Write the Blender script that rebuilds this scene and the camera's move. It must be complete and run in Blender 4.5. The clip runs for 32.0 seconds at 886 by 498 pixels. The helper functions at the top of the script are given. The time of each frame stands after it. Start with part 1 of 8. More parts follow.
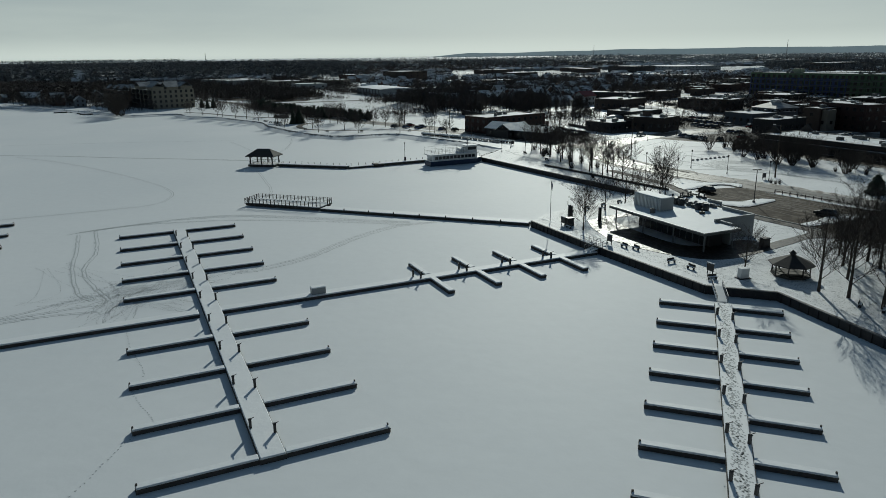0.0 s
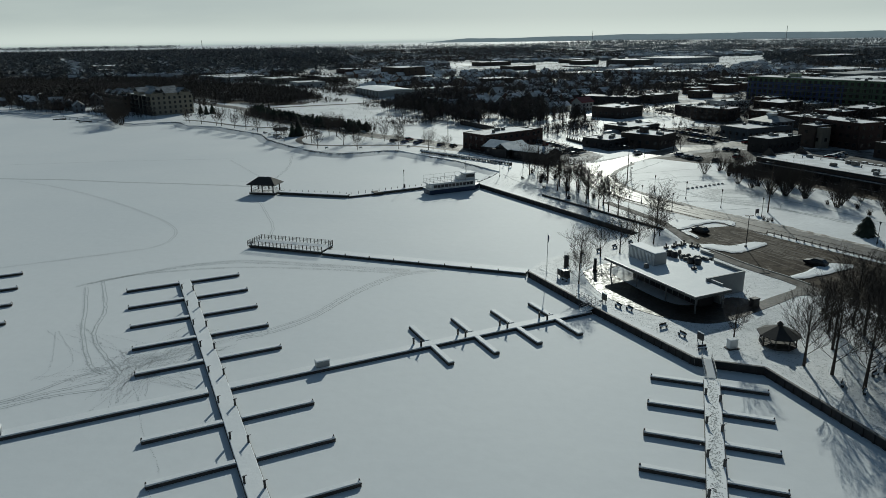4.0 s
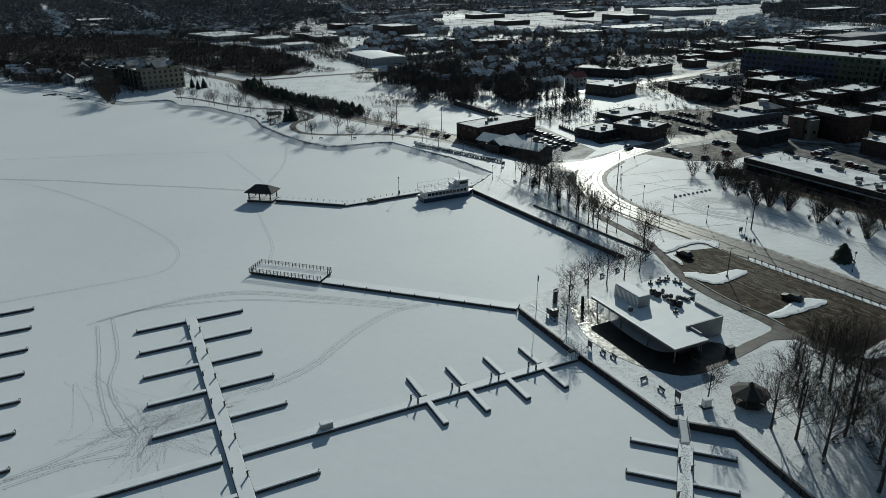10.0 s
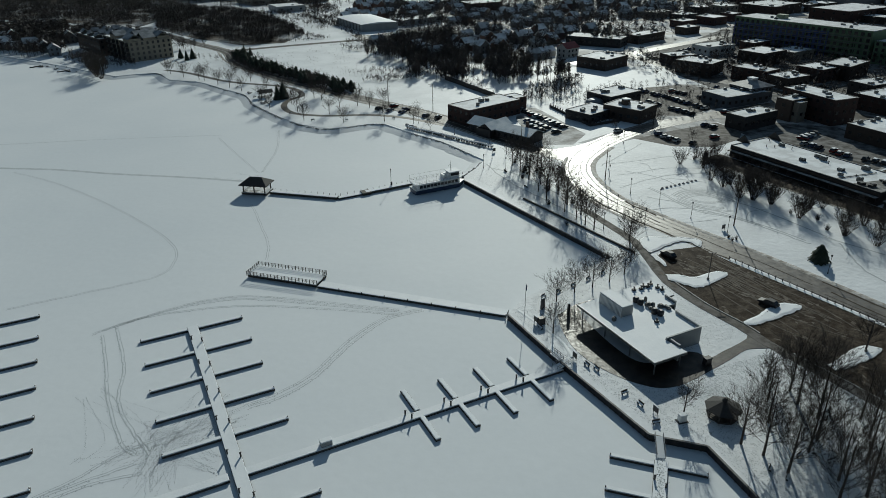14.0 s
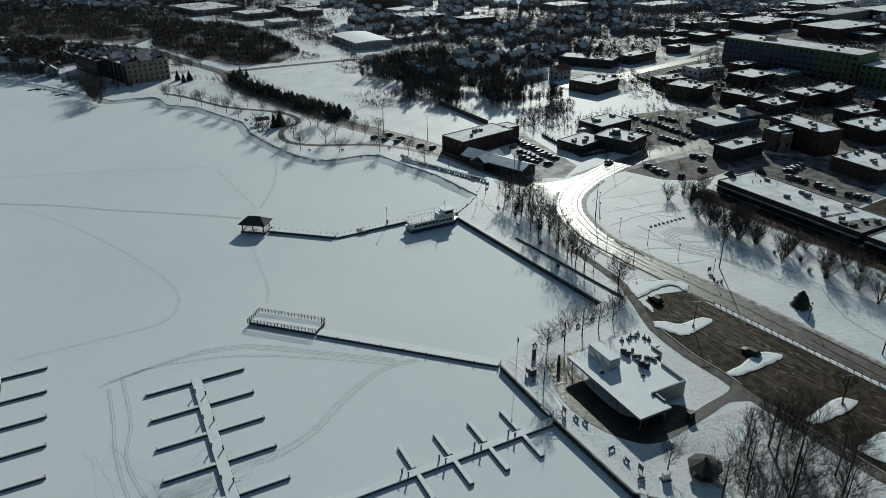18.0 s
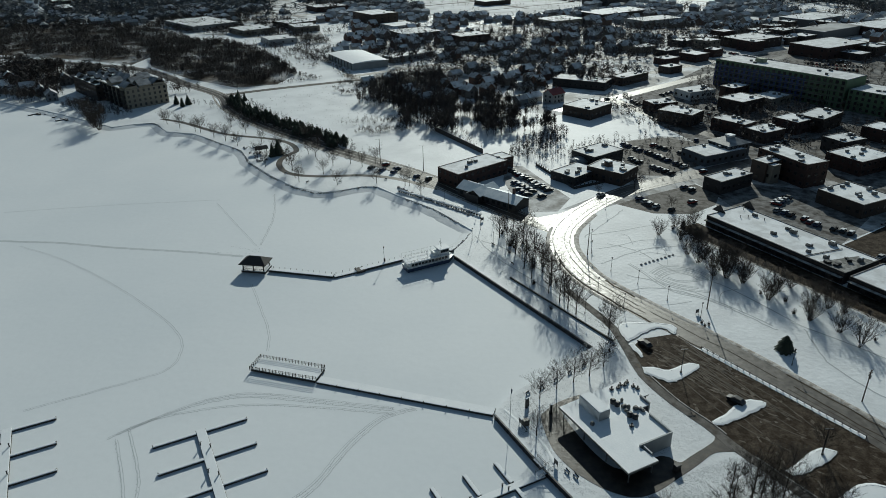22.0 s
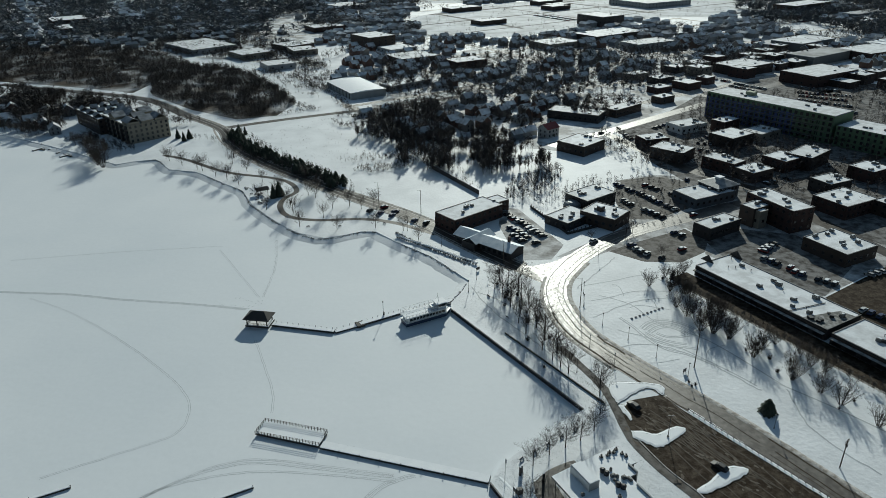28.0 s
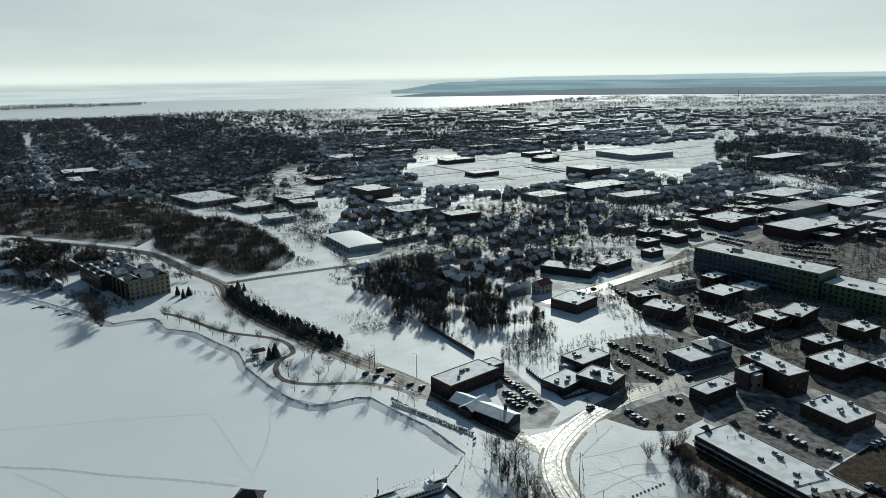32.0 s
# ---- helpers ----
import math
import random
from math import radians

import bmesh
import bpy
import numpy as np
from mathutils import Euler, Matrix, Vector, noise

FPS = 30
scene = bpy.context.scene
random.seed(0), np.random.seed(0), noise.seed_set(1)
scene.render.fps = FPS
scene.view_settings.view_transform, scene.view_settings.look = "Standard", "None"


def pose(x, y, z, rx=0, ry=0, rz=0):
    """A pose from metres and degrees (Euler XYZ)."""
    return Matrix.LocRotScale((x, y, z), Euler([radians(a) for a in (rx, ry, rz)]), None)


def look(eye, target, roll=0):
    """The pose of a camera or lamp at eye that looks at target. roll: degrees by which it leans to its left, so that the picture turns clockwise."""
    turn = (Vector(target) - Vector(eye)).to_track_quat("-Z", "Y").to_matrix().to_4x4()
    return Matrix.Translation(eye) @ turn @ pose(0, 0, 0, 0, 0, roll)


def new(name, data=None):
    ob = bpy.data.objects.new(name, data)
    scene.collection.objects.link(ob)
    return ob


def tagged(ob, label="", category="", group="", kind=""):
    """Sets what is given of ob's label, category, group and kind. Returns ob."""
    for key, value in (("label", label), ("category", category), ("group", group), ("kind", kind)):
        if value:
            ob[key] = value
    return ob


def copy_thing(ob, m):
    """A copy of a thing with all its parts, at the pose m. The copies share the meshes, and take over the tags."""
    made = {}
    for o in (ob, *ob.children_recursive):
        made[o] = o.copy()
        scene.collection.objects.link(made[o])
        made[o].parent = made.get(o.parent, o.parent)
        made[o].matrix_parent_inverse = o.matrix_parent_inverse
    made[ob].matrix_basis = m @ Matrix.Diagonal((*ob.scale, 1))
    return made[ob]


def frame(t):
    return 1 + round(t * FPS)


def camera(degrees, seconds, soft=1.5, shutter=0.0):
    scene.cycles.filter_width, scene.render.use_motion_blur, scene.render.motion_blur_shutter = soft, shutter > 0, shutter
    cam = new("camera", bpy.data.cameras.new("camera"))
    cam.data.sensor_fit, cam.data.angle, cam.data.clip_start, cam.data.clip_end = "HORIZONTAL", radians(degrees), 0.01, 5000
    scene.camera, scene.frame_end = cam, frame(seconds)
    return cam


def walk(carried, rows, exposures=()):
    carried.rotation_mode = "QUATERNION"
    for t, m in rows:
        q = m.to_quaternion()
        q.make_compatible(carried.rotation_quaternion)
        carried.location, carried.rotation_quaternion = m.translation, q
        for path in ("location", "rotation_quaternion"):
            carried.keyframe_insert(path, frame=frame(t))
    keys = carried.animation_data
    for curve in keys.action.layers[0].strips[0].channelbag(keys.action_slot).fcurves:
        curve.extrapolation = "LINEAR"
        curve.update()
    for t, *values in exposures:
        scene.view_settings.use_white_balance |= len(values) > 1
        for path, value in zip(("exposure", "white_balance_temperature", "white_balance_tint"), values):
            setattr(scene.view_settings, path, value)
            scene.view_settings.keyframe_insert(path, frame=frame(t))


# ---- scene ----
# ---- camera and its path ----
cam = camera(65.37, 32.0, soft=0.75)
ROWS = [
    (0.0, 0.00, 0.00, 33.91, -0.000, -15.813, -0.683),
    (0.5, 0.04, 0.06, 35.79, 0.003, -15.959, -0.700),
    (1.0, 0.05, 0.11, 37.58, 0.004, -16.038, -0.695),
    (1.5, 0.04, 0.16, 39.31, -0.025, -16.065, -0.710),
    (2.0, 0.01, 0.21, 40.99, -0.035, -16.148, -0.747),
    (2.5, 0.04, 0.27, 42.66, -0.044, -16.243, -0.787),
    (3.0, 0.07, 0.37, 44.35, -0.061, -16.383, -0.789),
    (3.5, 0.05, 0.44, 46.04, -0.087, -16.640, -0.786),
    (5.5, -0.21, 0.47, 53.30, -0.287, -19.271, -0.738),
    (6.0, -0.24, 0.56, 55.04, -0.319, -20.060, -0.721),
    (6.5, -0.23, 0.73, 56.70, -0.327, -20.705, -0.702),
    (7.0, -0.23, 0.89, 58.41, -0.361, -20.841, -0.716),
    (7.5, -0.26, 0.98, 60.11, -0.375, -20.754, -0.786),
    (8.0, -0.23, 1.04, 61.87, -0.383, -20.773, -0.809),
    (8.5, -0.14, 1.08, 63.56, -0.447, -21.558, -0.766),
    (9.0, -0.09, 1.13, 65.31, -0.476, -21.775, -0.766),
    (9.5, -0.02, 1.17, 67.08, -0.546, -21.769, -0.778),
    (10.0, 0.03, 1.20, 68.83, -0.648, -21.754, -0.782),
    (10.5, 0.05, 1.21, 70.51, -0.737, -21.702, -0.773),
    (11.0, 0.07, 1.18, 72.10, -0.824, -22.351, -0.777),
    (11.5, 0.07, 1.18, 73.76, -0.866, -24.878, -0.776),
    (12.0, 0.07, 1.28, 75.65, -0.900, -25.863, -0.779),
    (12.5, 0.12, 1.37, 77.50, -1.036, -25.851, -0.772),
    (13.0, 0.16, 1.39, 79.28, -1.174, -25.821, -0.779),
    (13.5, 0.23, 1.42, 81.03, -1.251, -25.804, -0.780),
    (14.0, 0.34, 1.48, 82.73, -1.296, -25.761, -0.775),
    (14.5, 0.40, 1.54, 84.44, -1.351, -25.744, -0.771),
    (16.5, 0.51, 1.78, 91.37, -1.597, -25.778, -0.766),
    (17.0, 0.54, 1.74, 93.05, -1.643, -25.749, -0.752),
    (17.5, 0.55, 1.68, 94.78, -1.693, -25.771, -0.745),
    (18.0, 0.59, 1.60, 96.51, -1.767, -25.752, -0.761),
    (18.5, 0.61, 1.54, 98.15, -1.825, -25.743, -0.743),
    (19.0, 0.61, 1.53, 99.76, -1.848, -25.699, -0.763),
    (19.5, 0.61, 1.55, 101.52, -1.919, -25.676, -0.772),
    (20.0, 0.62, 1.57, 103.36, -2.001, -25.686, -0.776),
    (20.5, 0.68, 1.57, 105.14, -2.037, -25.651, -0.777),
    (21.0, 0.75, 1.59, 106.98, -2.028, -25.638, -0.823),
    (21.5, 0.84, 1.62, 108.75, -2.050, -25.613, -0.863),
    (22.0, 0.94, 1.67, 110.51, -2.100, -25.602, -0.852),
    (22.5, 1.03, 1.71, 112.18, -2.121, -25.568, -0.863),
    (23.0, 1.11, 1.71, 113.86, -2.129, -25.558, -0.856),
    (23.5, 1.18, 1.70, 115.61, -2.170, -25.549, -0.846),
    (24.0, 1.21, 1.72, 117.40, -2.203, -25.530, -0.860),
    (24.5, 1.23, 1.75, 119.09, -2.221, -25.505, -0.866),
    (25.0, 1.23, 1.81, 120.75, -2.240, -25.476, -0.841),
    (25.5, 1.24, 1.84, 122.41, -2.250, -25.461, -0.844),
    (27.5, 1.27, 1.96, 129.07, -2.317, -25.320, -0.912),
    (28.0, 1.28, 1.98, 130.75, -2.355, -25.294, -0.888),
    (28.5, 1.27, 2.03, 132.47, -2.397, -25.235, -0.871),
    (29.0, 1.24, 2.13, 134.35, -2.441, -24.725, -0.872),
    (29.5, 1.22, 2.23, 136.22, -2.509, -23.703, -0.863),
    (30.0, 1.27, 2.35, 138.12, -2.578, -22.597, -0.864),
    (30.5, 1.35, 2.53, 140.03, -2.654, -20.934, -0.855),
    (31.0, 1.42, 2.70, 141.81, -2.727, -18.781, -0.851),
    (31.5, 1.50, 2.80, 143.39, -2.817, -16.383, -0.858),
    (32.0, 1.56, 2.86, 144.91, -2.911, -14.112, -0.871),
]
EXPOSURES = [(0.0, -0.8, 6110, -2), (6.0, -0.66, 6110, -2), (19.0, -0.52, 6110, -2), (28.0, -0.31, 6110, -2), (32.0, -0.27, 6110, -2)]
walk(cam, [(t, pose(x, y, z, 90 + pitch, 0, yaw) @ pose(0, 0, 0, 0, 0, roll)) for t, x, y, z, yaw, pitch, roll in ROWS], EXPOSURES)

# ---- world and sun ----
SUN_AZ, SUN_EL = 11.0, 23.0
world = bpy.data.worlds.new("winter_sky")
scene.world = world
world.use_nodes = True
wn = world.node_tree.nodes
wl = world.node_tree.links
sky = wn.new("ShaderNodeTexSky")
sky.sky_type = "NISHITA"
sky.sun_disc = False
sky.sun_elevation = radians(SUN_EL)
sky.sun_rotation = radians(SUN_AZ)
sky.air_density = 0.7
sky.dust_density = 0.8
sky.ozone_density = 1.0
thin = wn.new("ShaderNodeHueSaturation")
thin.inputs["Saturation"].default_value = 0.42
wl.new(sky.outputs[0], thin.inputs["Color"])
def sky_math(op, a, b=None, c=None):
    n = wn.new("ShaderNodeMath")
    n.operation = op
    for i, v in enumerate((a, b, c)):
        if isinstance(v, (int, float)):
            n.inputs[i].default_value = v
        elif v is not None:
            wl.new(v, n.inputs[i])
    return n.outputs[0]


def sky_step(v, low, high, to_low=0.0, to_high=1.0):
    n = wn.new("ShaderNodeMapRange")
    n.interpolation_type = "SMOOTHSTEP"
    for key, x in (("From Min", low), ("From Max", high), ("To Min", to_low), ("To Max", to_high)):
        n.inputs[key].default_value = x
    wl.new(v, n.inputs["Value"])
    return n.outputs[0]


def sky_mix(factor, a, b):
    n = wn.new("ShaderNodeMix")
    n.data_type = "RGBA"
    for key, v in (("Factor", factor), ("A", a), ("B", b)):
        if isinstance(v, (int, float)):
            n.inputs[key].default_value = v
        elif isinstance(v, tuple):
            n.inputs[key].default_value = (*v, 1)
        else:
            wl.new(v, n.inputs[key])
    return n.outputs["Result"]


way = wn.new("ShaderNodeTexCoord").outputs["Generated"]
sep = wn.new("ShaderNodeSeparateXYZ")
wl.new(way, sep.inputs[0])
up_, bearing = sep.outputs["Z"], sky_math("ARCTAN2", sep.outputs["X"], sep.outputs["Y"])
flat = wn.new("ShaderNodeMapping")
flat.inputs["Scale"].default_value = (2.2, 2.2, 13.0)
wl.new(way, flat.inputs["Vector"])
cloud = wn.new("ShaderNodeTexNoise")
cloud.inputs["Scale"].default_value = 1.6
cloud.inputs["Detail"].default_value = 5
wl.new(flat.outputs[0], cloud.inputs["Vector"])
colour = sky_mix(0.5, thin.outputs[0], (2.7, 5.0, 8.4))
# winter haze thickening towards the horizon, with thin streaks of cloud
haze = sky_step(up_, 0.0, 0.34, 0.8, 0.0)
haze = sky_math("MULTIPLY", haze, sky_step(cloud.outputs[0], 0.3, 0.7, 0.84, 1.06))
colour = sky_mix(haze, colour, (17.6, 18.0, 16.9))
colour = sky_mix(sky_step(up_, 0.028, 0.0, 0.0, 0.6), colour, (22.4, 22.6, 21.0))
# forward-scattering haze: brightest round the sun, opposite sky cut to darken shaded sides
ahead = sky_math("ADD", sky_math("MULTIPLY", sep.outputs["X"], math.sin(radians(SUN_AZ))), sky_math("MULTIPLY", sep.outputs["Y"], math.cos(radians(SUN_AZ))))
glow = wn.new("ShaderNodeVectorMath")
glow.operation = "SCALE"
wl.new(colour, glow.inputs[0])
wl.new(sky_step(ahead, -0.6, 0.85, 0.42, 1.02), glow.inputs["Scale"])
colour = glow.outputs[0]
# painted into the sky past the modelled ground: pale lake ice, hazed wooded land
ripple = wn.new("ShaderNodeTexNoise")
ripple.inputs["Scale"].default_value = 9.0
ripple.inputs["Detail"].default_value = 6
stretch = wn.new("ShaderNodeMapping")
stretch.inputs["Scale"].default_value = (1.0, 1.0, 26.0)
wl.new(way, stretch.inputs["Vector"])
wl.new(stretch.outputs[0], ripple.inputs["Vector"])
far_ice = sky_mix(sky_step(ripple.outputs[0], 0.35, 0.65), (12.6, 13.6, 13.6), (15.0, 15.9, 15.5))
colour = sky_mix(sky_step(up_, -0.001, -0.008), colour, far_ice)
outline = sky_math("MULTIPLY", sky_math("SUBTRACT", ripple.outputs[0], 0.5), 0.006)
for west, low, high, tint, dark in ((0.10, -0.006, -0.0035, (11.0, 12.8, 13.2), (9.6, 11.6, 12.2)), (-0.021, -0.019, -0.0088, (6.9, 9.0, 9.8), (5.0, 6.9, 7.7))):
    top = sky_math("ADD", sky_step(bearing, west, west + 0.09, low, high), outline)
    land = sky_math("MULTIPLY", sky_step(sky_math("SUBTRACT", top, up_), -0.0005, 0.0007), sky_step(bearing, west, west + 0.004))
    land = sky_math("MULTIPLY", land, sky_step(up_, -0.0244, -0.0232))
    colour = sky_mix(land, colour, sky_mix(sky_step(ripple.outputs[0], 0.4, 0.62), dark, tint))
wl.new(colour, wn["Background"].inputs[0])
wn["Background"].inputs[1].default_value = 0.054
sun_data = bpy.data.lights.new("sun", "SUN")
sun_data.energy = 4.7
sun_data.angle = radians(0.6)
sun_data.color = (1.0, 0.94, 0.85)
sun = new("sun", sun_data)
az, el = radians(SUN_AZ), radians(SUN_EL)
sun.matrix_world = look((60, 300, 400), Vector((60, 300, 400)) - Vector((math.sin(az) * math.cos(el), math.cos(az) * math.cos(el), math.sin(el))))


# ---- materials ----
def material(name, base, rough=0.7, metal=0.0, spots=None, scale=1.0, amount=0.5, grain=8.0, grain_amount=0.15, bump=0.0, bump_scale=4.0, vary=0.0, spec=0.5, island=0.0, wet=0.0, crisp=False):
    """Two scales of noise over the base colour, with fine relief; spots is the second colour."""
    m = bpy.data.materials.new(name)
    m.use_nodes = True
    n, l = m.node_tree.nodes, m.node_tree.links
    b = n["Principled BSDF"]
    b.inputs["Roughness"].default_value = rough
    b.inputs["Metallic"].default_value = metal
    b.inputs["Specular IOR Level"].default_value = spec
    co = n.new("ShaderNodeTexCoord")
    big = n.new("ShaderNodeTexNoise")
    big.inputs["Scale"].default_value = scale
    big.inputs["Detail"].default_value = 5
    l.new(co.outputs["Object"], big.inputs["Vector"])
    ramp = n.new("ShaderNodeMapRange")
    ramp.inputs["From Min"].default_value, ramp.inputs["From Max"].default_value = (0.43, 0.6) if crisp else (0.4, 0.65)
    ramp.inputs["To Max"].default_value = amount
    l.new(big.outputs[0], ramp.inputs[0])
    mix = n.new("ShaderNodeMix")
    mix.data_type = "RGBA"
    mix.inputs["A"].default_value = (*base, 1)
    mix.inputs["B"].default_value = (*(spots or [c * 0.7 for c in base]), 1)
    l.new(ramp.outputs[0], mix.inputs["Factor"])
    fine = n.new("ShaderNodeTexNoise")
    fine.inputs["Scale"].default_value = grain
    fine.inputs["Detail"].default_value = 3
    l.new(co.outputs["Object"], fine.inputs["Vector"])
    lev = n.new("ShaderNodeMapRange")
    lev.inputs["To Min"].default_value, lev.inputs["To Max"].default_value = 1 - grain_amount, 1 + grain_amount
    l.new(fine.outputs[0], lev.inputs[0])
    if wet:
        rr_ = n.new("ShaderNodeMapRange")
        rr_.inputs["From Min"].default_value, rr_.inputs["From Max"].default_value = 0.35, 0.65
        rr_.inputs["To Min"].default_value, rr_.inputs["To Max"].default_value = rough - wet, rough + wet
        l.new(fine.outputs[0], rr_.inputs[0])
        l.new(rr_.outputs[0], b.inputs["Roughness"])
    value = lev.outputs[0]
    if vary or island:
        src = n.new("ShaderNodeNewGeometry").outputs["Random Per Island"] if island else n.new("ShaderNodeObjectInfo").outputs["Random"]
        rv = n.new("ShaderNodeMapRange")
        rv.inputs["To Min"].default_value, rv.inputs["To Max"].default_value = 1 - (vary or island), 1 + (vary or island)
        l.new(src, rv.inputs[0])
        mul = n.new("ShaderNodeMath")
        mul.operation = "MULTIPLY"
        l.new(value, mul.inputs[0])
        l.new(rv.outputs[0], mul.inputs[1])
        value = mul.outputs[0]
    sc = n.new("ShaderNodeVectorMath")
    sc.operation = "SCALE"
    l.new(mix.outputs["Result"], sc.inputs[0])
    l.new(value, sc.inputs["Scale"])
    l.new(sc.outputs[0], b.inputs["Base Color"])
    if bump:
        bt = n.new("ShaderNodeTexNoise")
        bt.inputs["Scale"].default_value = bump_scale
        bt.inputs["Detail"].default_value = 4
        l.new(co.outputs["Object"], bt.inputs["Vector"])
        bp = n.new("ShaderNodeBump")
        bp.inputs["Strength"].default_value = bump
        bp.inputs["Distance"].default_value = 0.3 / bump_scale
        l.new(bt.outputs[0], bp.inputs["Height"])
        l.new(bp.outputs[0], b.inputs["Normal"])
    return m


M = {}
M["ice_snow"] = material("wind_packed_snow_on_ice", (0.76, 0.785, 0.805), 0.7, spots=(0.69, 0.725, 0.755), scale=0.013, amount=0.8, grain=0.6, grain_amount=0.03, bump=0.05, bump_scale=0.3, spec=0.2)
M["land_snow"] = material("trodden_snow", (0.77, 0.79, 0.81), 0.65, spots=(0.62, 0.64, 0.66), scale=0.06, amount=0.7, grain=1.2, grain_amount=0.1, bump=0.3, bump_scale=0.7, spec=0.2)
M["snow"] = material("settled_snow", (0.82, 0.84, 0.86), 0.65, spots=(0.74, 0.77, 0.8), scale=0.3, amount=0.6, grain=3, grain_amount=0.04, bump=0.2, bump_scale=2, spec=0.25)
M["dirty_snow"] = material("ploughed_dirty_snow", (0.5, 0.48, 0.45), 0.75, spots=(0.18, 0.15, 0.12), scale=0.6, amount=0.9, grain=3, grain_amount=0.3, bump=0.8, bump_scale=1.5)
M["rut"] = material("wet_rut", (0.1, 0.085, 0.07), 0.7, spots=(0.06, 0.05, 0.04), scale=0.6, amount=0.9, grain=2, grain_amount=0.3, spec=0.08)
M["mud"] = material("brown_road_mud", (0.055, 0.042, 0.03), 0.9, spots=(0.1, 0.085, 0.07), scale=0.4, amount=0.7, grain=2, grain_amount=0.4, spec=0.03)
M["track"] = material("packed_track_in_snow", (0.47, 0.5, 0.52), 0.7, spots=(0.62, 0.65, 0.67), scale=0.5, amount=0.8, grain=3, grain_amount=0.1)
# footprints lie flat; the shade in each dimple is put into this darker colour
M["foot"] = material("footprint_in_snow", (0.42, 0.45, 0.47), 0.7, grain=3)
M["wet_road"] = material("wet_asphalt_with_slush", (0.042, 0.034, 0.027), 0.5, spots=(0.085, 0.07, 0.056), scale=0.16, amount=0.6, grain=0.5, grain_amount=0.3, bump=0.05, bump_scale=0.5, wet=0.06, spec=0.18)
M["wet_junction"] = material("glistening_wet_asphalt", (0.075, 0.064, 0.053), 0.46, spots=(0.16, 0.145, 0.128), scale=0.5, amount=0.7, grain=1.2, grain_amount=0.35, bump=0.06, bump_scale=0.8, wet=0.1, spec=0.36)
M["town_slush"] = material("trodden_town_slush", (0.5, 0.5, 0.5), 0.75, spots=(0.1, 0.09, 0.08), scale=0.16, amount=0.85, grain=0.9, grain_amount=0.4, bump=0.3, bump_scale=0.8, spec=0.15)
M["lot_slush"] = material("sandy_brown_slush", (0.11, 0.09, 0.07), 0.75, spots=(0.17, 0.15, 0.13), scale=0.8, amount=0.7, grain=3, grain_amount=0.35, spec=0.1)
M["lawn_track"] = material("shallow_ruts_in_snow", (0.44, 0.47, 0.49), 0.7, spots=(0.36, 0.39, 0.41), scale=0.5, amount=0.8, grain=3, grain_amount=0.1)
M["town_pave"] = material("slushy_town_pavement", (0.22, 0.215, 0.21), 0.85, spots=(0.045, 0.04, 0.036), scale=0.3, amount=0.9, grain=1.6, grain_amount=0.4, bump=0.15, bump_scale=0.5, spec=0.08)
M["yard"] = material("patchy_yard_snow", (0.64, 0.66, 0.68), 0.75, spots=(0.14, 0.13, 0.12), scale=0.06, amount=0.75, crisp=True, grain=0.5, grain_amount=0.3, bump=0.5, bump_scale=0.5, spec=0.2)
# distance haze is mixed into the twig colour: paler and bluer than bare wood
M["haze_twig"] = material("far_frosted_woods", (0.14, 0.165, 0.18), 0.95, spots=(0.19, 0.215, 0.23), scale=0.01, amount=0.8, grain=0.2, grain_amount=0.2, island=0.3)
# air haze over the hillside is painted in: twigs greyed towards blue
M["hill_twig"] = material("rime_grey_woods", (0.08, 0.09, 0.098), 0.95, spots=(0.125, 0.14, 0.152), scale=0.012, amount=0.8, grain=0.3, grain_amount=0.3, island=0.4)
M["reeds"] = material("dead_reeds_and_thin_snow", (0.062, 0.05, 0.04), 0.9, spots=(0.5, 0.52, 0.54), scale=0.03, amount=0.75, grain=0.25, grain_amount=0.45, bump=0.6, bump_scale=0.6, spec=0.1)
M["house_roof"] = material("shingles_under_patchy_snow", (0.76, 0.78, 0.8), 0.75, spots=(0.12, 0.115, 0.115), scale=0.14, amount=0.65, grain=0.8, grain_amount=0.2, vary=0.3, spec=0.15)
M["far_roof"] = material("far_shingles_under_patchy_snow", (0.74, 0.76, 0.78), 0.75, spots=(0.14, 0.135, 0.135), scale=0.04, amount=0.65, grain=0.3, grain_amount=0.2, island=0.4, spec=0.15)
M["flat_roof"] = material("flat_roof_under_windblown_snow", (0.8, 0.82, 0.84), 0.75, spots=(0.3, 0.295, 0.29), scale=0.2, amount=0.35, crisp=True, grain=1.2, grain_amount=0.1, vary=0.1, bump=0.2, bump_scale=1.0, spec=0.15)
M["blue_wall"] = material("blue_grey_siding", (0.09, 0.11, 0.13), 0.75, spots=(0.07, 0.085, 0.1), scale=0.4, grain=4)
M["far_lot"] = material("ploughed_far_lots", (0.72, 0.74, 0.76), 0.8, spots=(0.22, 0.215, 0.21), scale=0.03, amount=0.35, crisp=True, grain=0.12, grain_amount=0.35, spec=0.08)
M["slush_lot"] = material("patchy_slush_over_asphalt", (0.16, 0.15, 0.14), 0.75, spots=(0.055, 0.047, 0.04), scale=0.5, amount=0.85, grain=2.5, grain_amount=0.35, spec=0.08)
M["slate"] = material("slate_roof_with_thin_snow", (0.13, 0.145, 0.16), 0.6, spots=(0.45, 0.47, 0.49), scale=0.25, amount=0.6, grain=3, grain_amount=0.2)
M["apt_wall"] = material("olive_buff_brick", (0.27, 0.25, 0.2), 0.85, spots=(0.21, 0.19, 0.15), scale=0.3, grain=4, grain_amount=0.2)
